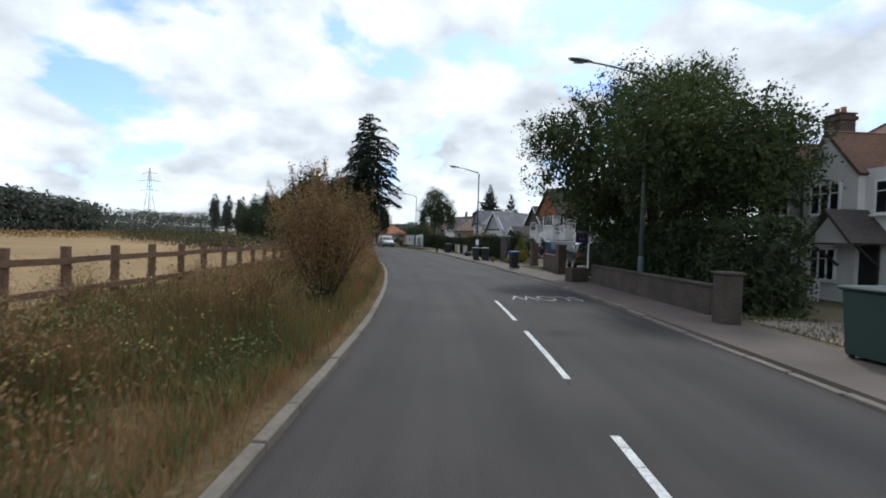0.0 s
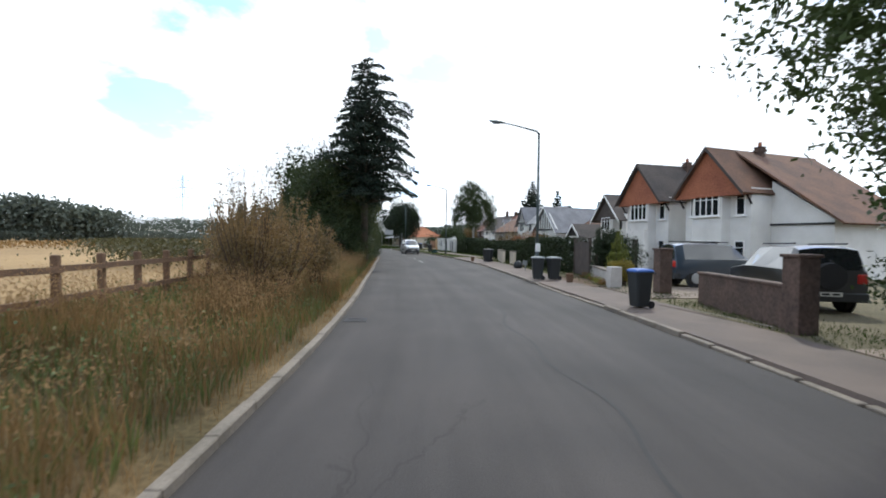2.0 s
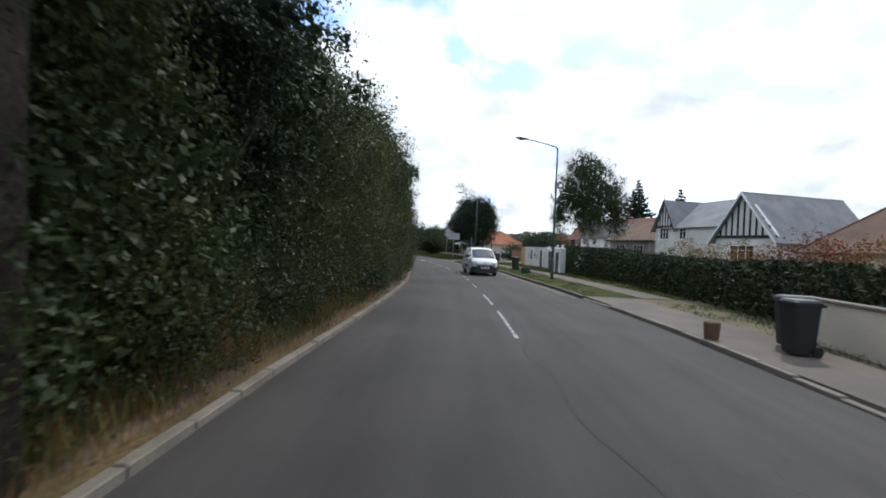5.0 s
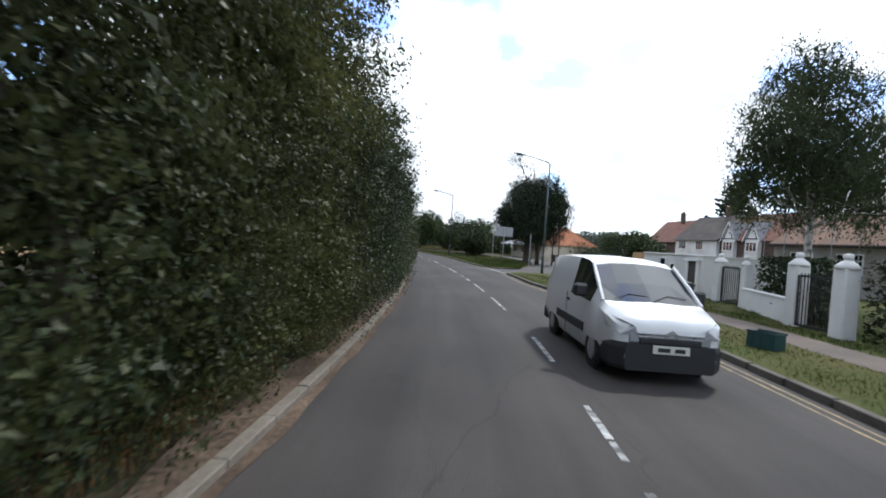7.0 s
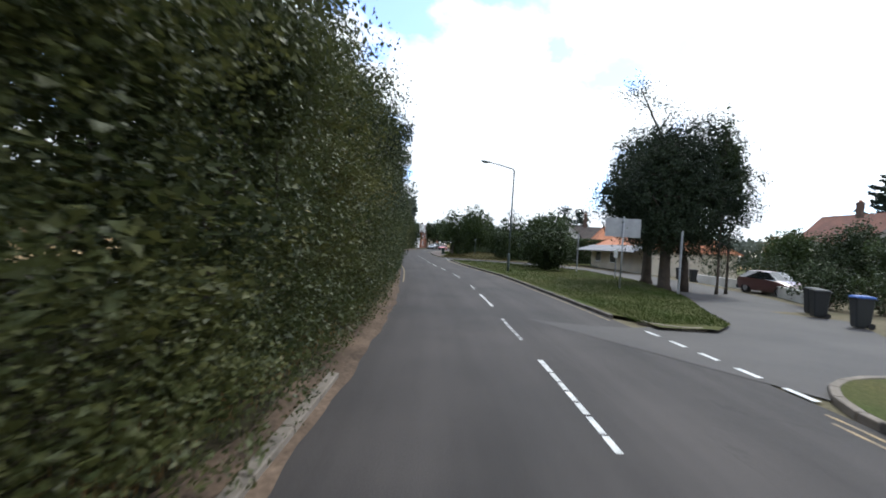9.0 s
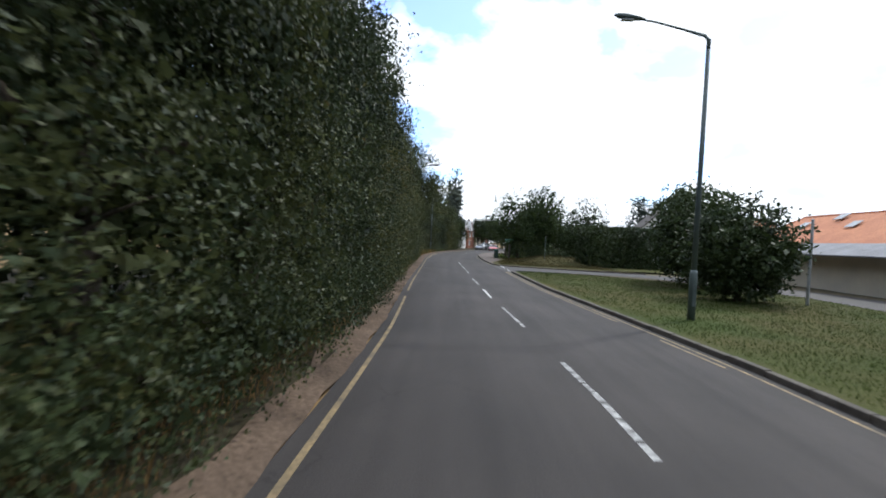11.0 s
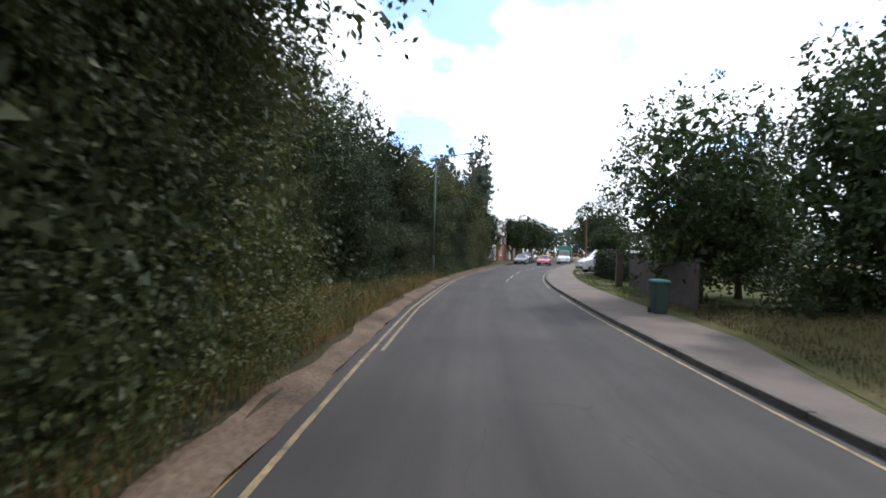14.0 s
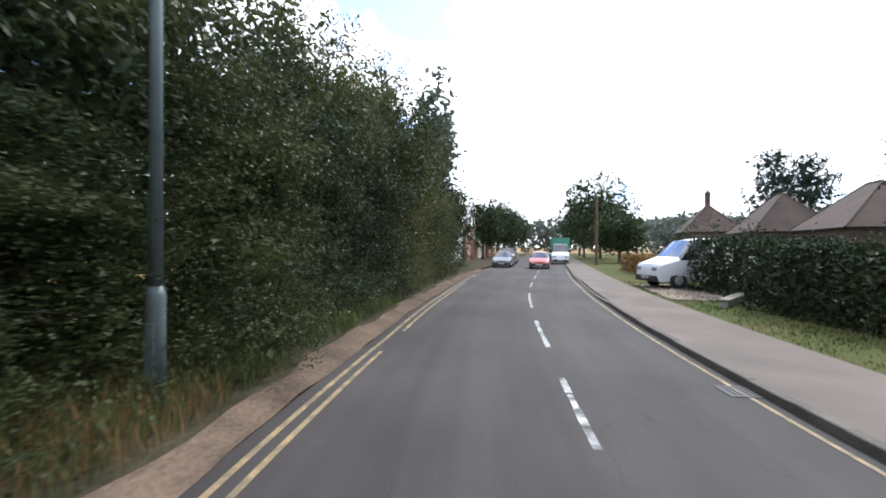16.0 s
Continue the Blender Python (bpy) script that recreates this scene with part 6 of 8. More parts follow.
for k, (s, l, w, roof, wall) in enumerate(((226, -9, 7.5, ROOF_DARK, RENDER), (236, -9, 8, ROOF_RED, RED_BRICK), (247, -9, 8, ROOF_RED, CREAM), (259, -9, 8, ROOF_DARK, RED_BRICK))):
    h = thing("house", left_facing(s, l, 0.02), ("white rendered house with a steep dark gable", "red brick house with red tiled roof", "cream house with red tiled roof", "red brick house with dark roof")[k], "house", "houses on the far left")
    part("wall", Mesh().box(0, 0, -0.1, w, 8, 4.8), wall, h)
    part("gable", Mesh().prism([(0.5, 4.8), (w * 0.55, 4.8), (w * 0.28, 7.4)], -0.3, 3), RENDER, h)
    gable_roof_x(h, 0, w, 0, 8, 4.8, 7.6, roof, 0.3)
    gable_roof_y(h, 0.5, w * 0.55, 4.8, w * 0.28 + 0.1, 7.5, -0.3, 3.5, roof, 0.2, 0.1, TRIM)
    window(h, 1.0, 3.2, 1.8, 1.2, 3, 0)
    window(h, w - 2.6, 3.2, 1.6, 1.2, 3, 0)
    window(h, 1.0, 0.9, 1.8, 1.3, 3, 0)
    chimney(h, w - 1.2, 4, 6.9, 8.6)

# ---------------------------------------------------------------- walls, pillars, fences on the right
def low_wall(name, s0, s1, l0, l1, h, material, label, t=0.24, z=0.08, coping=True):
    a, b = Vector(at(s0, l0, z)), Vector(at(s1, l1, z))
    d = b - a
    ob = thing(name, Matrix.Translation(a) @ pose(0, 0, 0, 0, 0, math.degrees(math.atan2(d.y, d.x))), label, "wall")
    part("wall", Mesh().box(0, -t / 2, -0.1, d.length, t / 2, h), material, ob)
    if coping:
        part("coping", Mesh().box(-0.03, -t / 2 - 0.04, h, d.length + 0.03, t / 2 + 0.04, h + 0.07, 0, 0.012), material if material in (RENDER, SHADED_WALL, BRICK) else CONCRETE, ob)
    return ob


# The tree's shade on these walls and the pillar is in their colour.
low_wall("garden_wall", 11.6, 19.4, 6.9, 6.9, 0.75, SHADED_WALL, "low weathered garden wall under the dark tree, coloured darker for its shade")
solo("gate_pillar", Mesh().box(-0.22, -0.22, -0.1, 0.22, 0.22, 1.15, 0, 0.02).box(-0.26, -0.26, 1.15, 0.26, 0.26, 1.22, 0, 0.02), SHADED_WALL, "weathered stone gate pillar beside the drive, coloured darker for shade", "pillar", facing(10.5, 6.5, 0.08))
low_wall("garden_wall", 19.9, 20.1, 5.95, 6.8, 0.62, SHADED_WALL, "low wall end under the overhanging tree, coloured darker for its shade", 0.5, coping=False)
for s, l in ((24.3, 7.35), (30.8, 8.3)):
    solo("brick_pillar", Mesh().box(-0.22, -0.22, -0.1, 0.22, 0.22, 1.55, 0, 0.01).box(-0.26, -0.26, 1.55, 0.26, 0.26, 1.62, 0, 0.015), BRICK, "brown brick gate pillar with a flat cap", "pillar", facing(s, l, 0.08), "brick pillars")
low_wall("brick_wall", 24.5, 28.4, 7.45, 8.1, 0.9, BRICK, "brown brick garden wall beside the drive")
solo("edging", ribbon(24.6, 29.4, lambda s: 7.0 - 0.12 * (s - 24.6), lambda s: 7.08 - 0.12 * (s - 24.6), 0.17, 0.17, 0.5), DARK_KERB, "low dark edging stones before the brick wall", "edging", kind="structure")
low_wall("white_wall", 32.9, 38.2, 7.55, 9.0, 0.6, OLD_RENDER, "low white rendered garden wall in front of shrubs")
solo("white_pillar", Mesh().box(-0.22, -0.22, -0.1, 0.22, 0.22, 0.85, 0, 0.02), OLD_RENDER, "low white wall end pillar beside the drive", "pillar", facing(32.6, 7.45, 0.08))
low_wall("garden_wall", 80.5, 84.3, 10.75, 12.1, 0.75, RENDER, "low white rendered garden wall between piers", 0.22)
low_wall("garden_wall", 49.4, 50.4, 8.3, 8.3, 0.95, CREAM, "short cream wall panel beside a driveway", 0.2)
low_wall("garden_wall", 51.4, 54.5, 8.0, 8.4, 0.95, CREAM, "short cream garden wall behind the bins", 0.2)
wheelie_bin(facing(37.3, 9.7, 0.1, 20), "dark wheelie bin with a blue lid behind the white wall", lid=LID_BLUE)
gg = thing("garden_gate", facing(39.9, 8.95, 0.08, -8), "dark boarded garden gate with a trellis top", "gate")
for k in range(14):
    part("board", Mesh().box(k * 0.19, -0.015, 0.03, k * 0.19 + 0.18, 0.015, 1.7 + 0.12 * math.sin(math.pi * (k + 0.5) / 14)), WOOD_DARK, gg)
for x in (-0.1, 2.66):
    part("post", Mesh().box(x, -0.06, -0.1, x + 0.1, 0.06, 2.0, 0, 0.008), WOOD_DARK, gg)
for k in range(10):
    a = math.pi * k / 10
    b = math.pi * (k + 1) / 10
    part("trellis_bar", Mesh().tube([(1.33 - 1.25 * math.cos(a), 0, 1.72 + 0.4 * math.sin(a)), (1.33 - 1.25 * math.cos(b), 0, 1.72 + 0.4 * math.sin(b))], 0.018, 4).tube([(1.33 - 1.25 * math.cos(a), 0, 1.70 + 0.4 * math.sin(a)), (1.33 - 1.15 * math.cos(b), 0, 1.66)], 0.01, 4), WOOD_DARK, gg)
solo("flower_bed", ribbon(32.7, 37.8, lambda s: 6.75 + 0.05 * math.sin(s * 3), lambda s: 7.4 + 0.27 * (s - 32.7), 0.115, 0.15, 0.4, across=4, seed=12), DIRT, "bare dry flower bed in front of the white wall", "flower bed", kind="structure")
solo("sign_stake", Mesh().box(-0.025, -0.025, -0.1, 0.025, 0.025, 0.4).box(-0.21, -0.05, 0.34, 0.21, -0.02, 0.62, 0, 0.01), LID_GREY, "small grey tilted board on a stake", "sign", facing(42.4, 6.9, 0.08, 20))
solo("rubbish_sack", Mesh().lathe(0, 0, [(0, 0.2), (0.08, 0.3), (0.25, 0.3), (0.42, 0.2), (0.5, 0.06), (0.56, 0.09)], 12), BIN_BLACK, "black rubbish sack leaning by the hedge", "rubbish sack", facing(44.6, 7.1, 0.1))
for s, l, w, dd, lab in ((31.2, 7.0, 3.6, 7.0, "pale gravel driveway beside the white wall"), (48.6, 7.8, 2.2, 7.0, "pale paved driveway between walls"), (22.0, 7.0, 2.0, 6.0, "shaded gravel drive beside the tree"), (8.5, 7.3, 5.0, 6.0, "dry gravel forecourt of the white house")):
    solo("driveway", Mesh().box(-w / 2, 0, -0.1, w / 2, dd, 0.025, 0, 0.004), DRIVE, lab, "driveway", facing(s, l, 0.1))
solo("driveway", Mesh().box(0, 0, -0.1, 6.5, 9, 0.02, 0, 0.004), FORECOURT, "pale concrete forecourt beside the service road", "driveway", facing(103.9, 14.8, 0.0))

# board fence and gate past the second junction
bf = thing("board_fence", along(166.8, 7.2, 0.08, -4), "dark stained close-board garden fence on timber posts", "fence")
for k in range(57):
    part("board", Mesh().box(-0.012, k * 0.145, 0.02, 0.012, k * 0.145 + 0.135, 1.62 + 0.02 * math.sin(k * 1.7)), WOOD_DARK, bf)
for k in range(4):
    part("post", Mesh().box(0.012, k * 2.6 - 0.05, -0.1, 0.11, k * 2.6 + 0.05, 1.75), WOOD_DARK, bf)
part("rail", Mesh().box(0.012, 0, 0.35, 0.06, 8.2, 0.45).box(0.012, 0, 1.2, 0.06, 8.2, 1.3), WOOD_DARK, bf)
dg = thing("drive_gate", along(175.3, 7.85, 0.08, -6), "dark boarded drive gate between brick posts", "gate")
for k in range(16):
    part("board", Mesh().box(-0.012, k * 0.15, 0.06, 0.012, k * 0.15 + 0.14, 1.55), WOOD_DARK, dg)
part("rail", Mesh().box(0.012, 0, 0.35, 0.05, 2.4, 0.45).box(0.012, 0, 1.2, 0.05, 2.4, 1.3), WOOD_DARK, dg)
for s, l in ((177.9, 7.55), (175.1, 7.85)):
    solo("gate_post", Mesh().box(-0.17, -0.17, -0.1, 0.17, 0.17, 1.85, 0, 0.01).box(-0.2, -0.2, 1.85, 0.2, 0.2, 1.92), BRICK, "brown brick gate post with flat cap", "pillar", along(s, l, 0.08))
pf = thing("panel_fence", facing(104.5, 16.2, 0.0, 88), "brown timber panel fence behind the forecourt", "fence")
for k in range(5):
    part("panel", Mesh().box(k * 1.85, -0.02, 0.05, k * 1.85 + 1.75, 0.02, 1.6), WOOD_BROWN, pf)
    part("post", Mesh().box(k * 1.85 - 0.1, -0.05, -0.1, k * 1.85, 0.05, 1.7), WOOD_BROWN, pf)
for s0, s1, l0, l1 in ((112, 119, 19.2, 22.5), (119.5, 128, 22.7, 24.2)):
    low_wall("white_wall", s0, s1, l0, l1, 0.55, RENDER, "low white rendered wall along the service road", z=0.0)
low_wall("step_wall", 189.6, 192.4, 7.0, 8.6, 0.22, GREY_BLOCK, "low rough stone edging beside the drive")
solo("driveway", Mesh().box(-4.5, 0, -0.1, 2.5, 8.0, 0.03, 0, 0.004), DRIVE, "pale concrete driveway with a parked van", "driveway", facing(194.5, 6.2, 0.095))


# ---------------------------------------------------------------- vehicles
def vehicle(name, m, label, paint_, stations, wheels, wheel_r=0.31, half=0.82, glass=(), category="car", plate=True, bumper=True, group=""):
    """A car body lofted along y (nose at y = 0). stations: rows of y, bottom, belt, top, half width, half width at the top.
    glass: (interval, where) that are panes: where "s" for the sides, "t" for the top face (screens)."""
    ob = thing(name, m, label, category, group)
    rings = []
    for y, zb, zl, zt, w, wt in stations:
        half_ring = [(0.0, zb), (w * 0.9, zb), (w, zb + (zl - zb) * 0.35), (w * 0.99, zl), (wt, zt - 0.05 * (zt - zl > 0.2)), (wt * 0.6, zt - 0.004), (0.0, zt + 0.015)]
        rings.append([(x, y, z) for x, z in half_ring] + [(-x, y, z) for x, z in half_ring[-2:0:-1]])
    n = len(rings[0])
    body, panes = Mesh(), []
    for i in range(len(rings) - 1):
        for j in range(n):
            q = (rings[i][j], rings[i][(j + 1) % n], rings[i + 1][(j + 1) % n], rings[i + 1][j])
            seg = j if j < 6 else 11 - j
            kind_ = "s" if seg == 3 else "t" if seg in (4, 5) else ""
            if kind_ and (i, kind_) in glass:
                panes.append((i, kind_, j, q))
            else:
                body.quad(*q)
    body.add(rings[0], (tuple(range(n)),)).add(rings[-1], (tuple(range(n))[::-1],))
    shell_ = body.data("body", paint_)
    bm = bmesh.new()
    bm.from_mesh(shell_)
    bmesh.ops.remove_doubles(bm, verts=bm.verts, dist=0.001)
    bmesh.ops.recalc_face_normals(bm, faces=bm.faces)
    bm.to_mesh(shell_)
    bm.free()
    shell_.shade_smooth()
    shell_.set_sharp_from_angle(angle=radians(38))
    part("body", shell_, paint_, ob)
    done = {}
    for i, k, j, q in panes:
        side = "" if k == "t" else ("l" if j > 5 else "r")
        done.setdefault((i, k, side), Mesh()).quad(*q)
    for (i, k, side), mm in done.items():
        part("windscreen" if k == "t" else "side_window", mm, CAR_GLASS, ob)
    for y in wheels:
        for x in (-1, 1):
            w = part("wheel", Mesh().tube([(x * (half - 0.16), y, wheel_r), (x * (half + 0.03), y, wheel_r)], [wheel_r, wheel_r], 20), TYRE, ob)
            part("hub_cap", Mesh().tube([(x * (half + 0.02), y, wheel_r), (x * (half + 0.045), y, wheel_r)], [wheel_r * 0.66, wheel_r * 0.5], 14), HUB, w)
            part("wheel_arch", Mesh().tube([(x * (half - 0.02), y, wheel_r), (x * (half + 0.012), y, wheel_r)], [wheel_r * 1.18, wheel_r * 1.18], 20), BUMPER, ob)
    y0, y1 = stations[0][0], stations[-1][0]
    w0, w1 = stations[0][4], stations[-1][4]
    zb = stations[0][1]
    if bumper:
        part("front_bumper", Mesh().box(-w0 - 0.02, y0 - 0.06, zb - 0.02, w0 + 0.02, y0 + 0.25, zb + 0.24, 0, 0.03), BUMPER, ob)
        part("rear_bumper", Mesh().box(-w1 - 0.02, y1 - 0.2, zb - 0.02, w1 + 0.02, y1 + 0.06, zb + 0.22, 0, 0.03), BUMPER, ob)
    zl = stations[1][2]
    for x in (-1, 1):
        part("headlight", Mesh().box(min(x * w0 * 0.55, x * w0 * 0.98), y0 - 0.03, zl - 0.22, max(x * w0 * 0.55, x * w0 * 0.98), y0 + 0.12, zl - 0.06, 0, 0.02), LENS, ob)
        part("tail_light", Mesh().box(min(x * w1 * 0.72, x * w1 * 0.99), y1 - 0.08, stations[-1][2] - 0.25, max(x * w1 * 0.72, x * w1 * 0.99), y1 + 0.02, stations[-1][2], 0, 0.02), RED_LENS, ob)
    if plate:
        for y, zz in ((y0 - 0.075, zb + 0.1), (y1 + 0.062, zb + 0.12)):
            pl = part("number_plate", Mesh().box(-0.26, y - 0.006, zz, 0.26, y + 0.006, zz + 0.11), PLATE, ob)
            yy = y - 0.008 if y < 1 else y + 0.008
            part("writing", Mesh().box(-0.2, yy - 0.001, zz + 0.03, -0.03, yy + 0.001, zz + 0.08).box(0.03, yy - 0.001, zz + 0.03, 0.2, yy + 0.001, zz + 0.08), PRINT, pl)
    return ob


def hatch(m, label, paint_, group=""):
    st = [(0.0, 0.24, 0.58, 0.62, 0.66, 0.55), (0.15, 0.2, 0.66, 0.70, 0.80, 0.7), (0.95, 0.2, 0.84, 0.90, 0.86, 0.72), (1.15, 0.2, 0.88, 0.94, 0.87, 0.72), (1.85, 0.2, 0.92, 1.42, 0.87, 0.58), (2.5, 0.2, 0.94, 1.47, 0.87, 0.6), (3.4, 0.2, 0.96, 1.44, 0.87, 0.58), (3.95, 0.22, 0.98, 1.05, 0.84, 0.66), (4.1, 0.26, 0.9, 0.96, 0.78, 0.66)]
    return vehicle("car", m, label, paint_, st, (0.78, 3.3), 0.31, 0.83, {(3, "t"), (3, "s"), (4, "s"), (5, "s"), (6, "t"), (6, "s")}, group=group)


def suv(m, label, paint_):
    st = [(0.0, 0.35, 0.8, 0.84, 0.74, 0.66), (0.15, 0.32, 0.95, 0.99, 0.84, 0.76), (1.2, 0.32, 1.08, 1.13, 0.88, 0.78), (1.35, 0.32, 1.1, 1.17, 0.88, 0.76), (1.9, 0.32, 1.12, 1.72, 0.88, 0.66), (2.8, 0.32, 1.12, 1.77, 0.88, 0.68), (3.9, 0.32, 1.12, 1.76, 0.88, 0.67), (4.15, 0.34, 1.1, 1.7, 0.87, 0.66), (4.25, 0.4, 1.05, 1.15, 0.84, 0.74)]
    ob = vehicle("off_road_car", m, label, paint_, st, (0.85, 3.4), 0.37, 0.84, {(3, "t"), (3, "s"), (4, "s"), (5, "s"), (7, "t")})
    part("spare_wheel", Mesh().tube([(0.05, 4.27, 0.98), (0.05, 4.45, 0.98)], [0.36, 0.34], 18), TYRE, ob, "black covered spare wheel")
    part("roof_rail", Mesh().tube([(-0.6, 2.0, 1.8), (-0.6, 3.8, 1.82)], 0.025, 6), BLACK_METAL, ob)
    part("roof_rail", Mesh().tube([(0.6, 2.0, 1.8), (0.6, 3.8, 1.82)], 0.025, 6), BLACK_METAL, ob)
    return ob


def panel_van(m, label, paint_, roof_h=2.45, length=5.4, name="panel_van"):
    k = length / 5.4
    st = [(0.0, 0.3, 0.8, 0.86, 0.8, 0.66), (0.12, 0.28, 0.98, 1.05, 0.92, 0.78), (0.85, 0.28, 1.2, 1.3, 0.96, 0.82), (1.0, 0.28, 1.22, 1.36, 0.97, 0.82), (1.75, 0.28, 1.25, roof_h - 0.1, 0.98, 0.78), (2.5, 0.28, 1.25, roof_h, 0.98, 0.82), (length * 0.97, 0.3, 1.25, roof_h, 0.98, 0.82), (length, 0.34, 1.2, roof_h - 0.1, 0.95, 0.8)]
    ob = vehicle(name, m, label, paint_, st, (0.95, 4.2 * k), 0.34, 0.92, {(3, "t"), (3, "s"), (4, "s")}, category="van")
    for x in (-1, 1):
        part("mirror", Mesh().box(min(x * 0.98, x * 1.2), 1.25, 1.35, max(x * 0.98, x * 1.2), 1.38, 1.65, 0, 0.03), BUMPER, ob)
    return ob


# small white delivery van coming the other way
vm = along(73.5, 3.3, 0.0, 0.5)
st = [(0.0, 0.30, 0.74, 0.80, 0.62, 0.46), (0.04, 0.26, 0.82, 0.89, 0.74, 0.60), (0.14, 0.22, 0.89, 0.96, 0.82, 0.68), (0.40, 0.22, 0.97, 1.05, 0.87, 0.75), (0.66, 0.22, 1.03, 1.13, 0.89, 0.79), (1.02, 0.22, 1.05, 1.40, 0.895, 0.75), (1.50, 0.22, 1.07, 1.72, 0.90, 0.70), (1.8, 0.22, 1.08, 1.80, 0.90, 0.72), (2.2, 0.22, 1.08, 1.83, 0.90, 0.74), (2.75, 0.22, 1.08, 1.83, 0.90, 0.74), (3.9, 0.22, 1.08, 1.81, 0.90, 0.74), (4.28, 0.24, 1.06, 1.74, 0.89, 0.72), (4.38, 0.30, 0.95, 1.55, 0.84, 0.66)]
van = vehicle("delivery_van", vm, "small white delivery van with a dark bumper on the road", P_WHITE, st, (0.82, 3.55), 0.315, 0.85, {(4, "t"), (5, "t"), (5, "s"), (6, "s"), (7, "s")}, category="van", plate=False, bumper=False)
part("front_bumper", Mesh().loft([[(x * k, y, z) for x, y in ((-0.86, 0.42), (-0.84, 0.12), (-0.66, -0.06), (0.66, -0.06), (0.84, 0.12), (0.86, 0.42))] for z, k in ((0.2, 0.96), (0.26, 1.0), (0.52, 1.01), (0.6, 0.97))], True), BUMPER, van, "dark grey moulded bumper")
part("rear_bumper", Mesh().box(-0.88, 4.2, 0.24, 0.88, 4.46, 0.55, 0, 0.04), BUMPER, van)
part("grille", Mesh().box(-0.46, -0.055, 0.60, 0.46, 0.02, 0.68, 0, 0.015), BUMPER, van)
part("grille_bar", Mesh().box(-0.5, -0.05, 0.735, -0.08, 0.0, 0.765, 0, 0.008).box(0.08, -0.05, 0.735, 0.5, 0.0, 0.765, 0, 0.008).box(-0.48, -0.05, 0.69, 0.48, 0.01, 0.71, 0, 0.006), HUB, van, "chrome bar")
part("badge", Mesh().prism([(-0.09, 0.70), (0.0, 0.76), (0.09, 0.70), (0.09, 0.73), (0.0, 0.79), (-0.09, 0.73)], -0.075, -0.045).prism([(-0.09, 0.74), (0.0, 0.80), (0.09, 0.74), (0.09, 0.765), (0.0, 0.825), (-0.09, 0.765)], -0.075, -0.045), HUB, van, "plain chrome badge")
for x in (-1, 1):
    part("headlight", Mesh().add([(x * 0.50, -0.035, 0.72), (x * 0.74, 0.0, 0.71), (x * 0.875, 0.30, 0.80), (x * 0.86, 0.40, 0.95), (x * 0.72, 0.06, 0.93), (x * 0.52, -0.03, 0.84)], ((0, 1, 2, 3, 4, 5),)), LENS, van, "clear headlight lens")
    part("mirror", Mesh().box(min(x * 0.90, x * 1.14), 1.1, 1.12, max(x * 0.90, x * 1.14), 1.26, 1.34, 0, 0.04), BUMPER, van)
    part("windscreen_pillar", Mesh().tube([(x * 0.80, 0.66, 1.12), (x * 0.765, 1.02, 1.385), (x * 0.715, 1.5, 1.70)], [0.035, 0.035, 0.03], 6), P_WHITE, van)
    part("side_moulding", Mesh().box(min(x * 0.895, x * 0.92), 1.25, 0.50, max(x * 0.895, x * 0.92), 3.1, 0.66, 0, 0.01), BUMPER, van)
    part("door_handle", Mesh().box(min(x * 0.90, x * 0.93), 2.2, 0.92, max(x * 0.90, x * 0.93), 2.38, 0.97, 0, 0.008), BUMPER, van)
    part("door_seam", Mesh().box(min(x * 0.893, x * 0.902), 2.42, 0.3, max(x * 0.893, x * 0.902), 2.435, 1.07), PRINT, van)
    part("fog_lamp", Mesh().tube([(x * 0.62, -0.055, 0.4), (x * 0.62, -0.03, 0.4)], [0.06, 0.06], 12), LENS, van)
pl = part("number_plate", Mesh().box(-0.27, -0.085, 0.47, 0.27, -0.068, 0.59, 0, 0.003), PLATE, van, "white number plate")
part("writing", Mesh().box(-0.2, -0.09, 0.5, -0.02, -0.085, 0.56).box(0.05, -0.09, 0.5, 0.2, -0.085, 0.56), PRINT, pl)
for a, b in ((-0.62, -0.04), (0.02, 0.6)):
    part("wiper", Mesh().tube([(a, 0.66, 1.16), ((a + b) / 2, 0.80, 1.25), (b, 0.76, 1.22)], 0.006, 5), BUMPER, van)
part("aerial", Mesh().tube([(0, 1.85, 1.78), (0, 2.1, 2.0)], 0.008, 5), BUMPER, van)

suv(facing(33.4, 10.0, 0.12, 176) @ pose(0, -4.3, 0), "dark blue off-road car with a spare wheel, parked on the drive", P_BLUE)
suv(along(30.4, 11.4, 0.1, 163), "black off-road car parked in a drive behind a brick wall", P_BLACK)
hatch(facing(115.6, 22.0, 0.0, 94), "dull maroon hatchback parked behind a low white wall", P_MAROON)
hatch(facing(102.6, 20.2, 0.02, 60), "dark blue hatchback parked on the forecourt", P_BLUE)
panel_van(facing(197.2, 6.4, 0.13, 20), "white panel van parked nose out on a driveway", P_WHITE, 2.2)
hatch(along(216.6, -2.2, 0.0, 0) , "grey hatchback parked with its rear towards the traffic", P_GREY, "parked cars")
suv(along(223.0, -2.4, 0.0, 0), "black off-road car parked at the roadside", P_BLACK)
hatch(along(229.5, -2.6, 0.0, 0), "grey hatchback parked at the roadside", P_GREY, "parked cars")
hatch(along(215.2, 1.2, 0.0, 0) @ pose(0, 0, 0), "bright red hatchback driving away along the road", P_RED)
pv = panel_van(along(227.0, 3.2, 0.0, 0), "white box truck facing us at the roadside", P_WHITE, 2.3, 5.8, "box_truck")
part("box", Mesh().box(-1.05, 2.2, 0.7, 1.05, 5.9, 2.95, 0, 0.03), P_GREEN, pv, "green truck box")
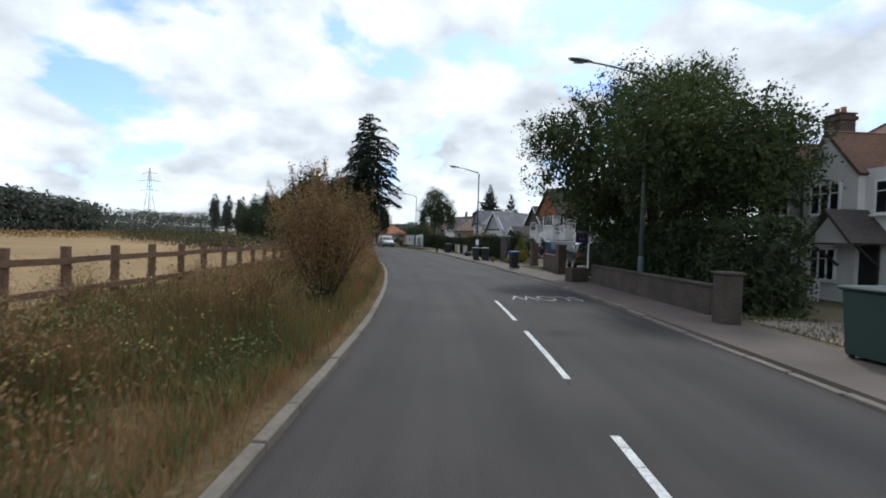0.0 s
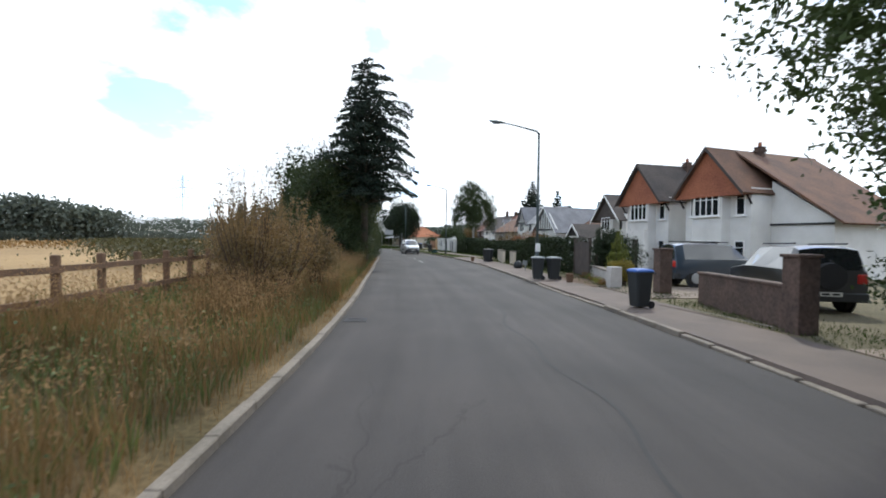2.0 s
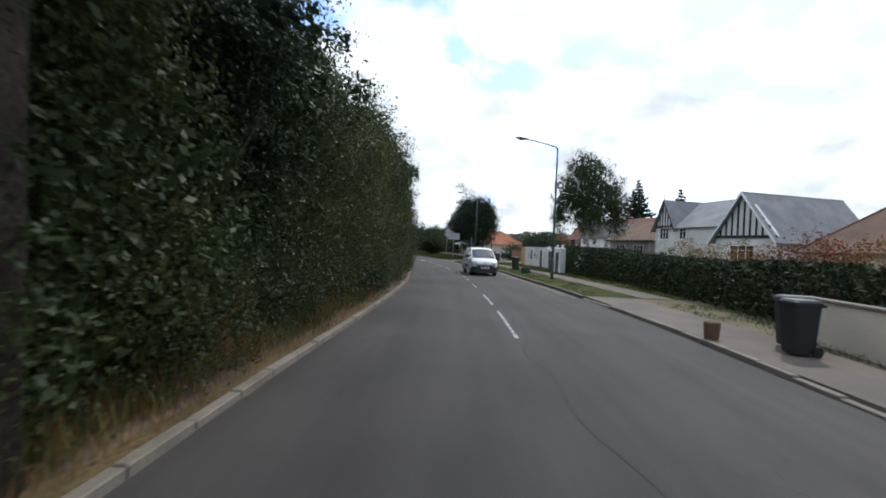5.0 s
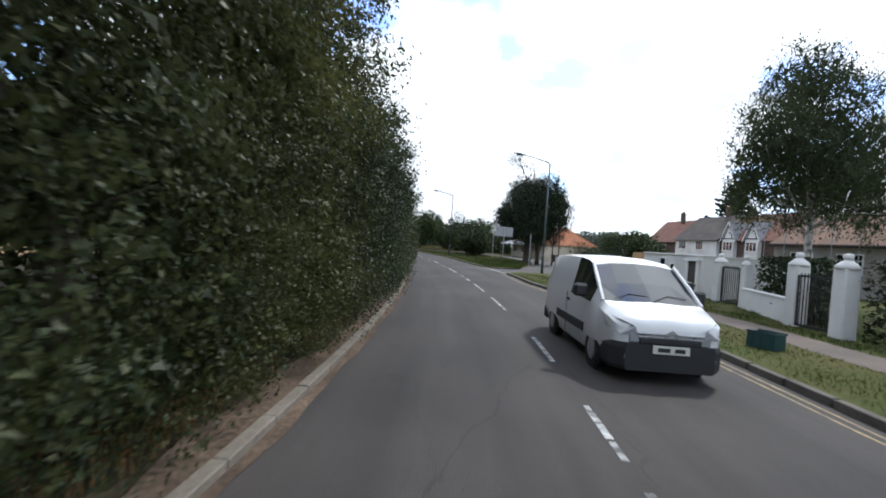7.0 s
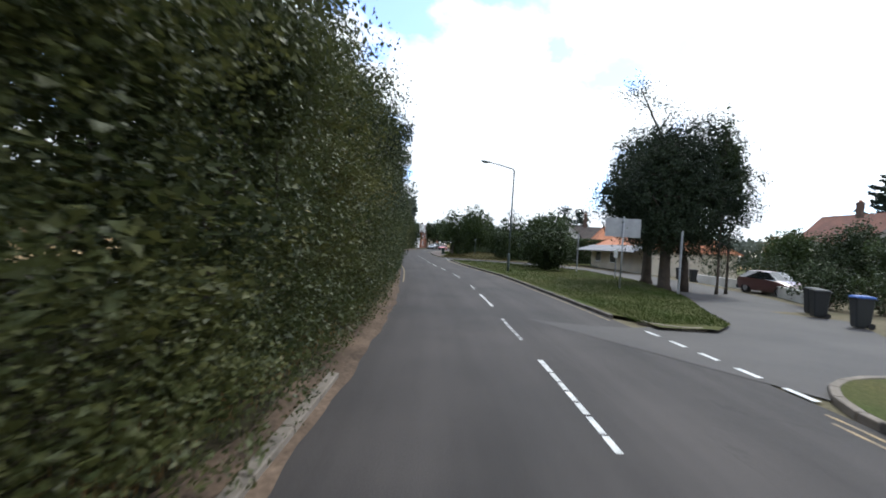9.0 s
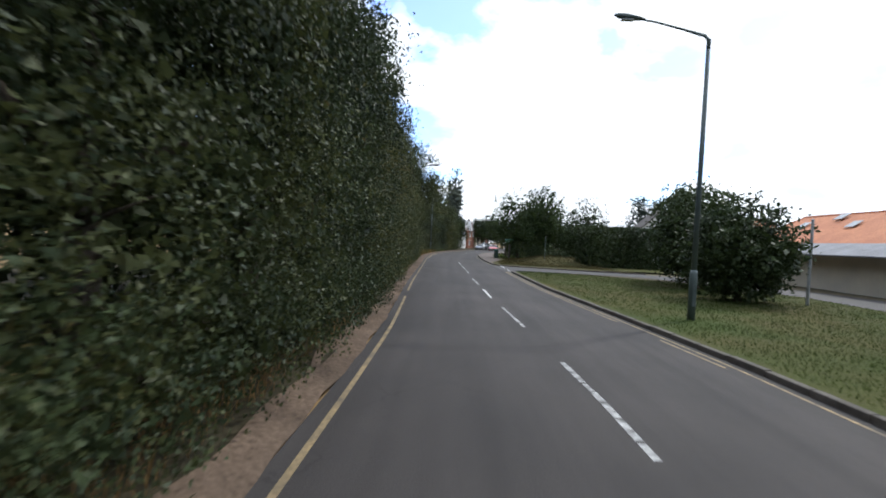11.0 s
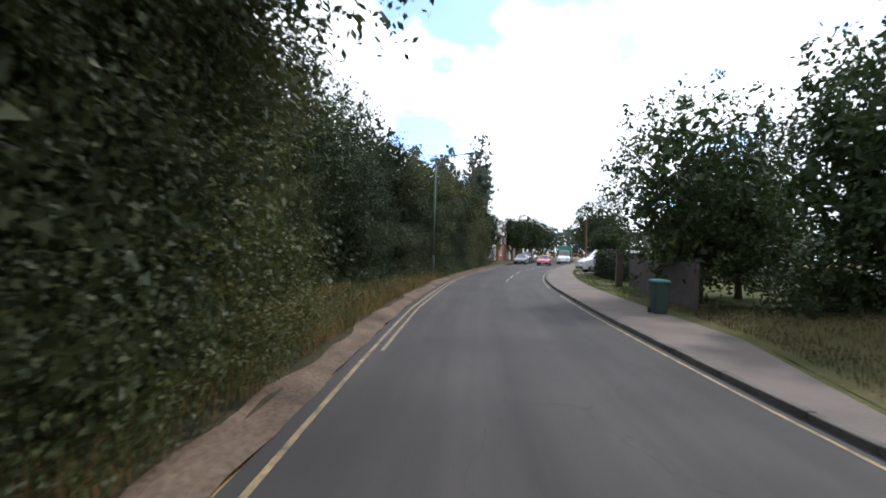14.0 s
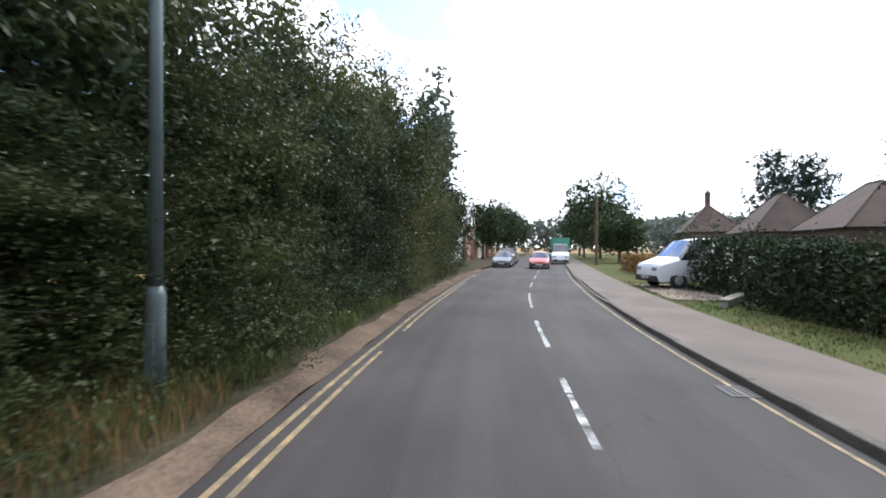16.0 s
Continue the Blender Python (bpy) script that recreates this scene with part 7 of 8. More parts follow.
for k in range(3):
    hatch(along(240 + k * 7, 3.0 - 0.2 * k, 0.0, 0), "dark hatchback parked along the far kerb", P_GREY if k != 1 else P_BLACK, "parked cars")

# ---------------------------------------------------------------- plants, left side
def variants(kind_fn, count):
    return [kind_fn(i) for i in range(count)]


# hedgerow trees along the left of the road: six kinds, set out one after another
def hedge_tree(i):
    rng = np.random.default_rng(100 + i)
    h = (7.6, 8.6, 7.0, 9.4, 8.0, 6.6)[i]
    blobs = [(0.2, 0, h * 0.27, 1.9, 2.9, h * 0.29), (-0.4, -0.5, h * 0.55, 2.3, 2.6, h * 0.30), (-0.7, 0.7, h * 0.78, 2.1, 2.3, h * 0.24)]
    blobs += [(1.05, -2.0, 0.6, 1.15, 1.0, 1.0), (1.1, -0.7, 0.55, 1.15, 1.0, 0.9), (1.05, 0.6, 0.65, 1.15, 1.0, 1.05), (1.1, 1.9, 0.55, 1.15, 1.0, 0.9)]
    blobs += [(rng.uniform(0.4, 1.0), rng.uniform(-2, 2), rng.uniform(1.2, h * 0.65), 0.9, 1.2, 0.9) for _ in range(4)]
    return blobs, h


spots = []
s = 47.6
k = 0
rng_h = np.random.default_rng(77)
while s < 157:
    spots.append((s, k))
    s += rng_h.uniform(2.9, 3.6)
    k += 1
kinds = {}
for s, k in spots:
    i = int(rng_h.integers(0, 6))
    wide = float(np.interp(s, (50, 60, 85, 100, 112, 122, 150), (3.65, 3.45, 3.2, 3.35, 3.45, 3.4, 3.65)))
    m = along(s, left(s) - wide + 1.75, 0.05) @ pose(0, 0, 0, 0, 0, rng_h.uniform(-4, 4)) @ Matrix.Diagonal((1.0, rng_h.uniform(0.95, 1.15), float(np.interp(s, (50, 60, 75, 80, 84, 97, 106, 112, 140, 156), (7.0, 8.0, 8.2, 7.2, 6.0, 6.1, 8.4, 9.2, 8.8, 8.2))) / (7.6, 8.6, 7.0, 9.4, 8.0, 6.6)[i] * rng_h.uniform(0.9, 1.1), 1))
    if i not in kinds:
        blobs, h = hedge_tree(i)
        kinds[i] = tree("hedgerow_tree", m, "dense leafy hedgerow tree growing down to the road edge", blobs, 1050, 58, 0.05, (L_HEDGE, L_IVY, L_HEDGE, L_HAZEL, L_IVY, L_HEDGE)[i], 2.2, 0.16, 300 + i, spread=0.24, inner=0.14, aspect=0.55, group="hedgerow trees", limit=2.0)
        kinds[i].matrix_basis = m
    else:
        c = copy_thing(kinds[i], Matrix())
        c.matrix_basis = m
# a second row behind, taller
back = {}
s = 60.0
while s < 205:
    i = int(rng_h.integers(0, 3))
    m = along(s, -8.8 + rng_h.uniform(-0.8, 0.8), 0.0) @ pose(0, 0, 0, 0, 0, rng_h.uniform(0, 360)) @ Matrix.Diagonal((1, 1, rng_h.uniform(0.85, 1.15) * float(np.interp(s, (74, 82, 98, 106), (1, 0.62, 0.62, 1))), 1))
    if i not in back:
        h = (10.0, 11.5, 9.0)[i]
        back[i] = tree("woodland_tree", m, "tall dark woodland tree behind the hedgerow", [(0, 0, h * 0.5, 3.0, 3.2, h * 0.36), (0.8, 0.6, h * 0.75, 2.3, 2.2, h * 0.24), (-0.8, -0.5, h * 0.62, 2.4, 2.4, h * 0.28), (0, 0, h * 0.22, 2.6, 2.6, h * 0.2)], 520, 22, 0.19, L_DARK, 3.0, 0.2, 330 + i, spread=0.34, inner=0.35, group="woodland trees")
        back[i].matrix_basis = m
    else:
        copy_thing(back[i], Matrix()).matrix_basis = m
    s += rng_h.uniform(4.6, 6.2)

# the tall fir and the dark trees beside it
conifer("fir_tree", along(46.6, -2.9, 0.05), "tall dark fir with upswept branch tips", 13.6, 3.25, 41, L_FIR, base=4.2, droop=-0.34, levels=25, size=0.2, trunk_r=0.3, dense=4.8, taper=0.6, lop=0.2, ragged=1.0)
for i, (s, l, r, h) in enumerate(((45.2, -4.7, 1.6, 3.8), (46.9, -3.6, 1.2, 3.6), (49.2, -3.7, 1.4, 3.8), (46.4, -6.2, 1.6, 3.4))):
    shrub("roadside_shrub", along(s, l, verge_z(s, l) - 0.04), "dark dense shrub at the foot of the fir", [(0, 0, h * 0.5, r, r, h * 0.5), (0, 0, h * 0.25, r, r, h * 0.25)], 420, 20, 0.1, L_DARK, 380 + i, 0.2, group="roadside shrubs")
tree("roadside_tree", along(47.6, -5.0, 0.0), "broad dark tree beside the fir", [(0.2, 0, 5.2, 2.5, 2.4, 3.2), (-0.8, -0.6, 4.6, 2.0, 2.0, 3.0), (-1.5, 0.2, 3.4, 1.5, 1.8, 2.4), (0.5, 0.6, 2.2, 2.2, 2.2, 2.2), (-0.8, 0.5, 2.4, 1.8, 2.0, 2.2)], 1300, 24, 0.14, L_DARK, 2.2, 0.22, 42, spread=0.3)
tree("roadside_tree", along(52.5, -5.6, 0.0), "leafy tree overhanging the road past the fir", [(0, 0, 5.4, 3.0, 3.0, 3.0), (1.6, 0.5, 5.0, 2.0, 2.2, 2.0), (0.3, 0, 2.6, 2.6, 2.8, 2.4)], 620, 24, 0.17, L_DARK, 2.2, 0.2, 43, spread=0.3)
shoot_bush("sapling", along(44.2, -4.9, verge_z(44.2, -4.9)), "spindly reddish sapling in the dry grass", 1.1, 1.7, 2.3, 44, L_COPPER, stems=7, leaves=1500, size=0.05, low=0.5)

# bushes on the verge
shoot_bush("small_tree", along(11.4, -3.0, verge_z(11.4, -3.0)), "browning young tree with upright leafy shoots", 2.4, 2.95, 3.75, 45, L_OLIVE, stems=20, leaves=30000, size=0.05, low=1.0, base=0.3)
for i, (s, l, w, b, t) in enumerate(((27.2, -4.5, 1.9, 2.2, 3.5), (28.9, -4.2, 2.1, 2.3, 3.5), (30.8, -3.6, 1.4, 1.9, 2.6), (28.2, -5.2, 1.5, 2.1, 3.3))):
    shoot_bush("verge_bush", along(s, l, verge_z(s, l)), "golden-brown drought-stricken bush with tall bare shoots", w, b, t, 46 + i, L_GOLD, stems=20, leaves=9500, size=0.055, low=0.8, group="verge bushes")

# the sparse roadside trees past the lamp, and long grass under them
s = 158.5
while s < 208:
    i = int(rng_h.integers(0, 6))
    m = along(s, -7.6 + (left(s) - float(np.interp(s, (172, 175, 179, 182), (2.4, 2.9, 2.9, 2.4))) + 7.6) * max(0, min(1, (s - 168) / 6)) + rng_h.uniform(-0.2, 0.2), 0.05) @ pose(0, 0, 0, 0, 0, rng_h.uniform(-20, 20)) @ Matrix.Diagonal((1, 1.05, rng_h.uniform(0.88, 1.02) * float(np.interp(s, (168, 172, 174.5, 179.5, 182, 192, 196), (1, 0.8, 0.52, 0.52, 0.82, 0.9, 1))), 1))
    copy_thing(kinds[i if i in kinds else next(iter(kinds))], Matrix()).matrix_basis = m
    s += rng_h.uniform(2.8, 3.8)
tree("roadside_tree", along(155.5, -4.4, 0.0), "spreading leafy tree leaning over the road", [(0, 0, 6.5, 3.2, 3.2, 2.8), (1.8, -0.5, 6.0, 2.2, 2.4, 2.2), (-0.5, 0, 3.6, 2.6, 2.6, 2.6), (3.1, 0.3, 6.7, 1.8, 2.1, 1.5), (0.8, 0.6, 9.2, 2.6, 2.6, 2.2)], 1050, 24, 0.14, L_HEDGE, 2.8, 0.2, 52, spread=0.33)
for i, (s, l, h) in enumerate(((181.5, -7.4, 9.0), (187.5, -6.4, 9.2), (193.5, -5.6, 9.4))):
    tree("roadside_tree", along(s, l, 0.0), "tall leafy tree arching towards the road", [(0, 0, h * 0.62, 2.8, 3.0, h * 0.3), (1.9, 0.3, h * 0.66, 1.8, 2.2, h * 0.2), (0.4, -0.4, h * 0.86, 2.2, 2.2, h * 0.17), (2.4, -1.4, h * 0.5, 1.3, 1.4, h * 0.14)], 640, 24, 0.13, L_HEDGE, 2.8, 0.18, 56 + i, spread=0.3, group="arching trees")
tree("poplar", along(141.0, -7.5, 0.0), "tall narrow poplar behind the hedgerow", [(0, 0, 7.5, 1.4, 1.4, 5.0), (0.3, 0, 11.0, 1.0, 1.0, 3.0)], 420, 20, 0.16, L_HEDGE, 3.0, 0.16, 53, spread=0.25)

# long grass and weeds
rng_g = np.random.default_rng(9)
gp_ = strewn(rng_g, 112000, -6, 60, lambda s: left(s) - 0.45, -7.4, verge_z, 0.3)
gh_ = np.array([0.2 + 0.62 * max(0.0, 0.5 + 0.9 * noise.noise((p[0] * 0.45, p[1] * 0.45, 1.0)) + 0.35 * noise.noise((p[0] * 1.7, p[1] * 1.7, 4.0))) for p in gp_])
blades("dry_grass", "tall dry golden grass on the verge", gp_, gh_, 0.010, L_DRYGRASS, 61)
wp_ = strewn(rng_g, 900, -6, 58, lambda s: left(s) - 0.6, -7.2, lambda s, l: verge_z(s, l) - 0.05, -0.15)
wr_ = np.random.default_rng(90)
wq_ = np.repeat(wp_, 34, 0) + np.abs(wr_.normal(size=(len(wp_) * 34, 3))) * (0, 0, 0.24) + wr_.normal(size=(len(wp_) * 34, 3)) * (0.13, 0.13, 0.02) + (0, 0, 0.12)
tagged(new("broad_weeds", leaf_data("broad_weeds", wq_, 0.055 * wr_.uniform(0.6, 1.5, len(wq_)), L_WEED, wr_, 0.55)), "leafy green weeds scattered through the verge", "weeds", kind="stuff")
hd_ = gp_[gh_ > 0.52]
hr_ = np.random.default_rng(93)
hd_ = hd_[hr_.random(len(hd_)) < 0.42]
hq_ = np.repeat(hd_, 5, 0) + hr_.normal(size=(len(hd_) * 5, 3)) * (0.05, 0.05, 0.05) + np.stack([hr_.normal(size=len(hd_) * 5) * 0.04, hr_.normal(size=len(hd_) * 5) * 0.04, np.repeat(hr_.uniform(0.5, 1.02, len(hd_)), 5)], 1)
tagged(new("seed_heads", leaf_data("seed_heads", hq_, 0.038 * hr_.uniform(0.6, 1.5, len(hq_)), L_SEED, hr_, 0.3, np.tile([0, 0, 0.9], (len(hq_), 1)))), "feathery straw-coloured seed heads of the long grass", "grass", kind="stuff")
fl_ = strewn(hr_, 80, -3, 20, lambda s: left(s) - 1.0, -6.0, verge_z, -0.1)
fl_ = np.repeat(fl_, 7, 0) + hr_.normal(size=(len(fl_) * 7, 3)) * (0.07, 0.07, 0.04) + (0, 0, 0.55)
tagged(new("wild_flowers", leaf_data("wild_flowers", fl_, 0.03 * hr_.uniform(0.7, 1.3, len(fl_)), L_FLOWER, hr_, 0.9)), "small cream and yellow wild flowers in the verge", "flowers", kind="stuff")
blades("near_grass", "rank green and tan grass close to the road", strewn(rng_g, 16000, -4, 9, lambda s: left(s) - 0.35, -6.0, verge_z), 0.3, 0.012, L_DRYGRASS, 73, 0.5)
blades("near_weeds", "low green weeds close to the road", strewn(rng_g, 9000, -4, 10, lambda s: left(s) - 0.5, -6.0, verge_z, 0.2), 0.3, 0.02, L_GREENGRASS, 74, 0.6)
blades("dry_grass_edge", "short dry grass along the kerb", strewn(rng_g, 26000, -4, 60, lambda s: left(s) - 0.16, lambda s: left(s) - 1.6, verge_z, 0.6), 0.22, 0.010, L_DRYGRASS, 62)
blades("weeds", "green weeds growing through the dry grass", strewn(rng_g, 30000, -6, 58, lambda s: left(s) - 0.4, -7.2, verge_z, -0.2), 0.42, 0.018, L_GREENGRASS, 63, 0.5)
blades("hedge_foot_grass", "dry grass along the foot of the hedgerow", strewn(rng_g, 26000, 58, 152, lambda s: left(s) - 0.55, lambda s: left(s) - 1.6, 0.05, 0.3), 0.3, 0.012, L_DRYGRASS, 64)
fr_ = np.random.default_rng(92)
fp_ = strewn(fr_, 7000, 57, 205, lambda s: left(s) - (0.62 if s < 156 else 0.8), lambda s: left(s) - 2.0, 0.0, 0.3)
fq_ = np.repeat(fp_, 11, 0) + np.abs(fr_.normal(size=(len(fp_) * 11, 3))) * (0, 0, 0.34) + fr_.normal(size=(len(fp_) * 11, 3)) * (0.06, 0.06, 0.02) + (0, 0, 0.04)
tagged(new("bramble_foot", leaf_data("bramble_foot", fq_, 0.06 * fr_.uniform(0.6, 1.5, len(fq_)), L_HEDGE, fr_, 0.6)), "low brambles and ivy along the foot of the hedgerow", "brambles", kind="stuff")
us_ = strewn(fr_, 46000, 56, 214, -6.3, -8.6, 0.0) + np.stack([0 * fr_.random(46000), 0 * fr_.random(46000), 6.0 * fr_.random(46000) ** 0.8], 1)
ul_ = strewn(fr_, 15000, 158, 214, lambda s: left(s) - 3.2, -8.0, 0.0) + np.stack([0 * fr_.random(15000), 0 * fr_.random(15000), 2.6 * fr_.random(15000)], 1)
us_ = np.concatenate([us_, ul_])
tagged(new("understorey", leaf_data("understorey", us_, 0.27 * fr_.uniform(0.6, 1.4, len(us_)), L_DARK, fr_, 0.7)), "dark tangled understorey behind the hedgerow", "undergrowth", kind="stuff")
blades("bank_grass", "long straw-coloured grass on the bank", strewn(rng_g, 44000, 150, 180, lambda s: left(s) - 0.55, -8.0, 0.05, 0.3), 0.42, 0.013, L_DRYGRASS, 65)
blades("bank_weeds", "green weeds on the bank", strewn(rng_g, 36000, 150, 190, lambda s: left(s) - 0.6, -8.0, 0.05, 0.2), 0.4, 0.02, L_GREENGRASS, 66, 0.5)
blades("green_grass", "short mown grass of the green", strewn(rng_g, 80000, 102.8, 142.8, lambda s: right(s) + 0.3, isle, 0.085), 0.07, 0.012, L_LAWN, 67)
blades("verge_grass", "short parched grass beside the kerb", strewn(rng_g, 22000, 62, 95.5, lambda s: right(s) + 0.2, lambda s: right(s) + 2.4, 0.1, 0.4), 0.07, 0.012, L_LAWN, 68)
blades("lawn_grass", "rough grass in front of the hedges", strewn(rng_g, 26000, 62, 95.5, lambda s: right(s) + 3.7, 12.5, 0.1, 0.4), 0.1, 0.014, L_LAWN, 69)
blades("garden_grass", "dry grass in the gardens by the pavement", strewn(rng_g, 26000, 4, 60, lambda s: right(s) + 2.0, lambda s: right(s) + 4.2, 0.1, 0.3), 0.1, 0.013, L_LAWN, 70)
bk_ = np.random.default_rng(91)
bs_, bl_ = bk_.uniform(150.5, 168, 26000), bk_.uniform(4.9, 14.5, 26000)
keep_ = bl_ > np.interp(bs_, (150, 151, 153.5, 161.5), (6.0, 4.8, 4.6, 6.4))
blades("bank_dry_grass", "tufted dry grass on the corner bank", np.array([at(a, b, bank_height(a, b)) for a, b in zip(bs_[keep_], bl_[keep_])]), 0.16, 0.014, L_BANK, 72)
blades("far_garden_grass", "dry lawn grass behind the pavement", strewn(rng_g, 22000, 166, 200, lambda s: right(s) + 2.1, 10.0, 0.1, 0.4), 0.09, 0.014, L_LAWN, 71)

# far woods round the field
def far_wood(name, label, points, height, seed, leaf=None, n=9000, size=1.3, depth=10):
    r = np.random.default_rng(seed)
    pts = np.asarray(points, float)
    seg = np.r_[0, np.cumsum(np.hypot(*np.diff(pts, axis=0).T))]
    q = r.uniform(0, seg[-1], n)
    x, y = np.interp(q, seg, pts[:, 0]), np.interp(q, seg, pts[:, 1])
    crown = np.array([height * (0.72 + 0.3 * noise.noise((a * 0.11, b * 0.11, seed)) + 0.14 * noise.noise((a * 0.4, b * 0.4, seed + 5))) for a, b in zip(x, y)])
    z = crown * r.random(n) ** 0.6
    pos = np.stack([x + r.normal(size=n) * depth * 0.3, y + r.normal(size=n) * depth * 0.3, z], 1)
    me = leaf_data(name, pos, size * r.uniform(0.6, 1.4, n), leaf or L_HAZED, r, 0.8)
    return tagged(new(name, me), label, "woodland", kind="stuff")


far_wood("far_woods", "distant belt of dark woodland beyond the field, hazed in its colour", [(-330, -60), (-270, 60), (-215, 160), (-150, 215), (-110, 235)], 13, 71, n=110000, size=0.62, depth=20)
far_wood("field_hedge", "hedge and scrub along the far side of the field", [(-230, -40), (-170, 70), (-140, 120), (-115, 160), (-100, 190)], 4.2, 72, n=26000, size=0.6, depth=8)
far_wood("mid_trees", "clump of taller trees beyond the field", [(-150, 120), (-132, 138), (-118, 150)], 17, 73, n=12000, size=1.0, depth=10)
far_wood("scrub", "low brown scrub in the field", [(-66, 30), (-58, 60), (-54, 85), (-56, 105)], 1.6, 74, L_RUST, n=9000, size=0.22, depth=11)
far_wood("field_edge_scrub", "olive-brown bushes along the field edge behind the fence", [at(44, -15)[:2], at(52, -17)[:2], at(66, -22)[:2], at(84, -34)[:2]], 2.1, 77, L_SCRUB, n=15000, size=0.16, depth=6)
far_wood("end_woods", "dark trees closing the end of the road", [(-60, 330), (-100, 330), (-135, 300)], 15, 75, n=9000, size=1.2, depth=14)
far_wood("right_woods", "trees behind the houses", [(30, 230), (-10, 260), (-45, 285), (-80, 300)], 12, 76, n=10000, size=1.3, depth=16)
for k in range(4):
    tree("poplar", pose(-95 + k * 4.5, 185 + k * 2.0, 0), "distant poplar beyond the field", [(0, 0, 9, 2.0, 2.0, 8.0)], 130, 14, 0.7, L_HAZED, 2, 0.3, 80 + k, spread=0.6, group="poplars")
tree("poplar", pose(-33, 108, 0), "dark poplar standing at the field edge", [(0, 0, 6.5, 1.8, 1.8, 5.4), (0.5, 0.3, 9.5, 1.1, 1.1, 3.0)], 220, 16, 0.4, L_DARK, 2, 0.25, 85, spread=0.45)
py = thing("pylon", pose(-160, 235, 0), "distant lattice electricity pylon", "pylon")
pm = Mesh()
for a, b in ((-1, -1), (1, -1), (1, 1), (-1, 1)):
    pm.tube([(a * 3, b * 3, 0), (a * 0.9, b * 0.9, 20), (a * 0.2, b * 0.2, 34)], [0.16, 0.13, 0.1], 4)
for z in (6, 12, 18, 24, 29):
    w = float(np.interp(z, (0, 20, 34), (3, 0.9, 0.2)))
    for a, b, c, d in ((-1, -1, 1, -1), (1, -1, 1, 1), (1, 1, -1, 1), (-1, 1, -1, -1)):
        pm.tube([(a * w, b * w, z), (c * w, d * w, z)], 0.08, 4)
part("tower", pm, GALV, py)
for z, w in ((22, 5.0), (27, 6.0), (31, 4.0)):
    part("cross_arm", Mesh().tube([(-w, 0, z), (0, 0, z + 0.8), (w, 0, z)], 0.12, 4), GALV, py)

# ---------------------------------------------------------------- plants, right side
tree("ash_tree", pose(20.8, 22.2, 0.05), "large dark spreading ash tree overhanging the pavement",
     [(0, 0, 6.2, 4.7, 4.7, 3.8), (-3.6, -0.5, 5.6, 2.7, 2.7, 3.0), (3.2, -0.6, 5.6, 2.6, 2.6, 2.6), (0.5, -2.6, 4.6, 3.4, 2.4, 2.6), (-0.2, 0.5, 8.3, 3.0, 3.0, 2.2), (2.6, 1.0, 3.6, 2.2, 2.4, 2.0), (-2.2, 0.2, 3.4, 2.0, 2.4, 1.6), (-1.6, -5.2, 5.6, 2.6, 2.4, 2.4), (1.2, -5.0, 5.0, 2.4, 2.2, 2.5), (-2.3, -7.0, 5.4, 1.9, 1.7, 2.1), (0.3, -7.2, 4.6, 1.9, 1.6, 2.0), (-4.9, 0.6, 6.9, 1.4, 1.5, 1.3), (2.4, 1.2, 9.6, 1.7, 1.7, 1.4)],
     4600, 26, 0.13, L_ASH, 2.3, 0.32, 21, spread=0.24, inner=0.32, aspect=0.5)
for i, (s, l, r, h) in enumerate(((12.6, 8.6, 1.3, 1.3), (15.0, 8.8, 1.6, 1.6), (17.6, 9.0, 1.6, 1.7), (20.6, 9.6, 1.6, 1.6), (22.8, 9.0, 1.2, 1.3), (19.0, 8.0, 1.0, 1.4))):
    shrub("garden_shrub", along(s, l, 0.08), "dark overgrown garden shrub behind the wall", [(0, 0, h * 0.75, r, r, h * 0.8)], 200, 16, 0.11, L_DARK, 400 + i, 0.18, group="garden shrubs")
shrub("cone_shrub", along(35.5, 9.15, 0.08), "cone-shaped yellow-green conifer shrub", [(0, 0, 0.5, 0.66, 0.66, 0.5), (0, 0, 0.95, 0.55, 0.55, 0.55), (0, 0, 1.45, 0.38, 0.38, 0.5), (0, 0, 1.9, 0.2, 0.2, 0.4), (0, 0, 2.2, 0.08, 0.08, 0.25)], 900, 28, 0.04, L_LIME, 410, 0.03)
for i, (s, l, r, h) in enumerate(((36.6, 8.75, 0.42, 2.6), (36.4, 9.35, 0.4, 2.4), (36.9, 9.3, 0.4, 2.5))):
    shrub("upright_yew", along(s, l, 0.08), "dark upright yew shrub behind the white wall", [(0, 0, h * 0.35, r, r, h * 0.4), (0.05, 0, h * 0.7, r * 0.7, r * 0.7, h * 0.3)], 420, 20, 0.06, L_YEW, 414 + i, 0.06, group="upright yews")
shrub("round_shrub", along(33.7, 8.35, 0.08), "rounded golden-yellow shrub behind the white wall", [(0, 0, 0.6, 0.56, 0.56, 0.48)], 500, 24, 0.04, L_YELLOW, 411, 0.035)
for i, (s, l, r) in enumerate(((37.0, 10.0, 1.2), (38.8, 10.6, 1.2))):
    shrub("garden_shrub", along(s, l, 0.08), "dark green garden shrub in front of the houses", [(0, 0, 1.1, r, r, 1.1)], 260, 22, 0.08, L_CLIP, 412 + i, 0.14, group="garden shrubs")
for i in range(5):
    shrub("bedding_plant", along(33.6 + i * 0.9, 7.6 + 0.2 * i, 0.08), "low plant in the dry front bed", [(0, 0, 0.12, 0.3, 0.3, 0.16)], 60, 14, 0.05, L_LIME if i % 2 else L_RUST, 420 + i, 0.06, group="bedding plants")


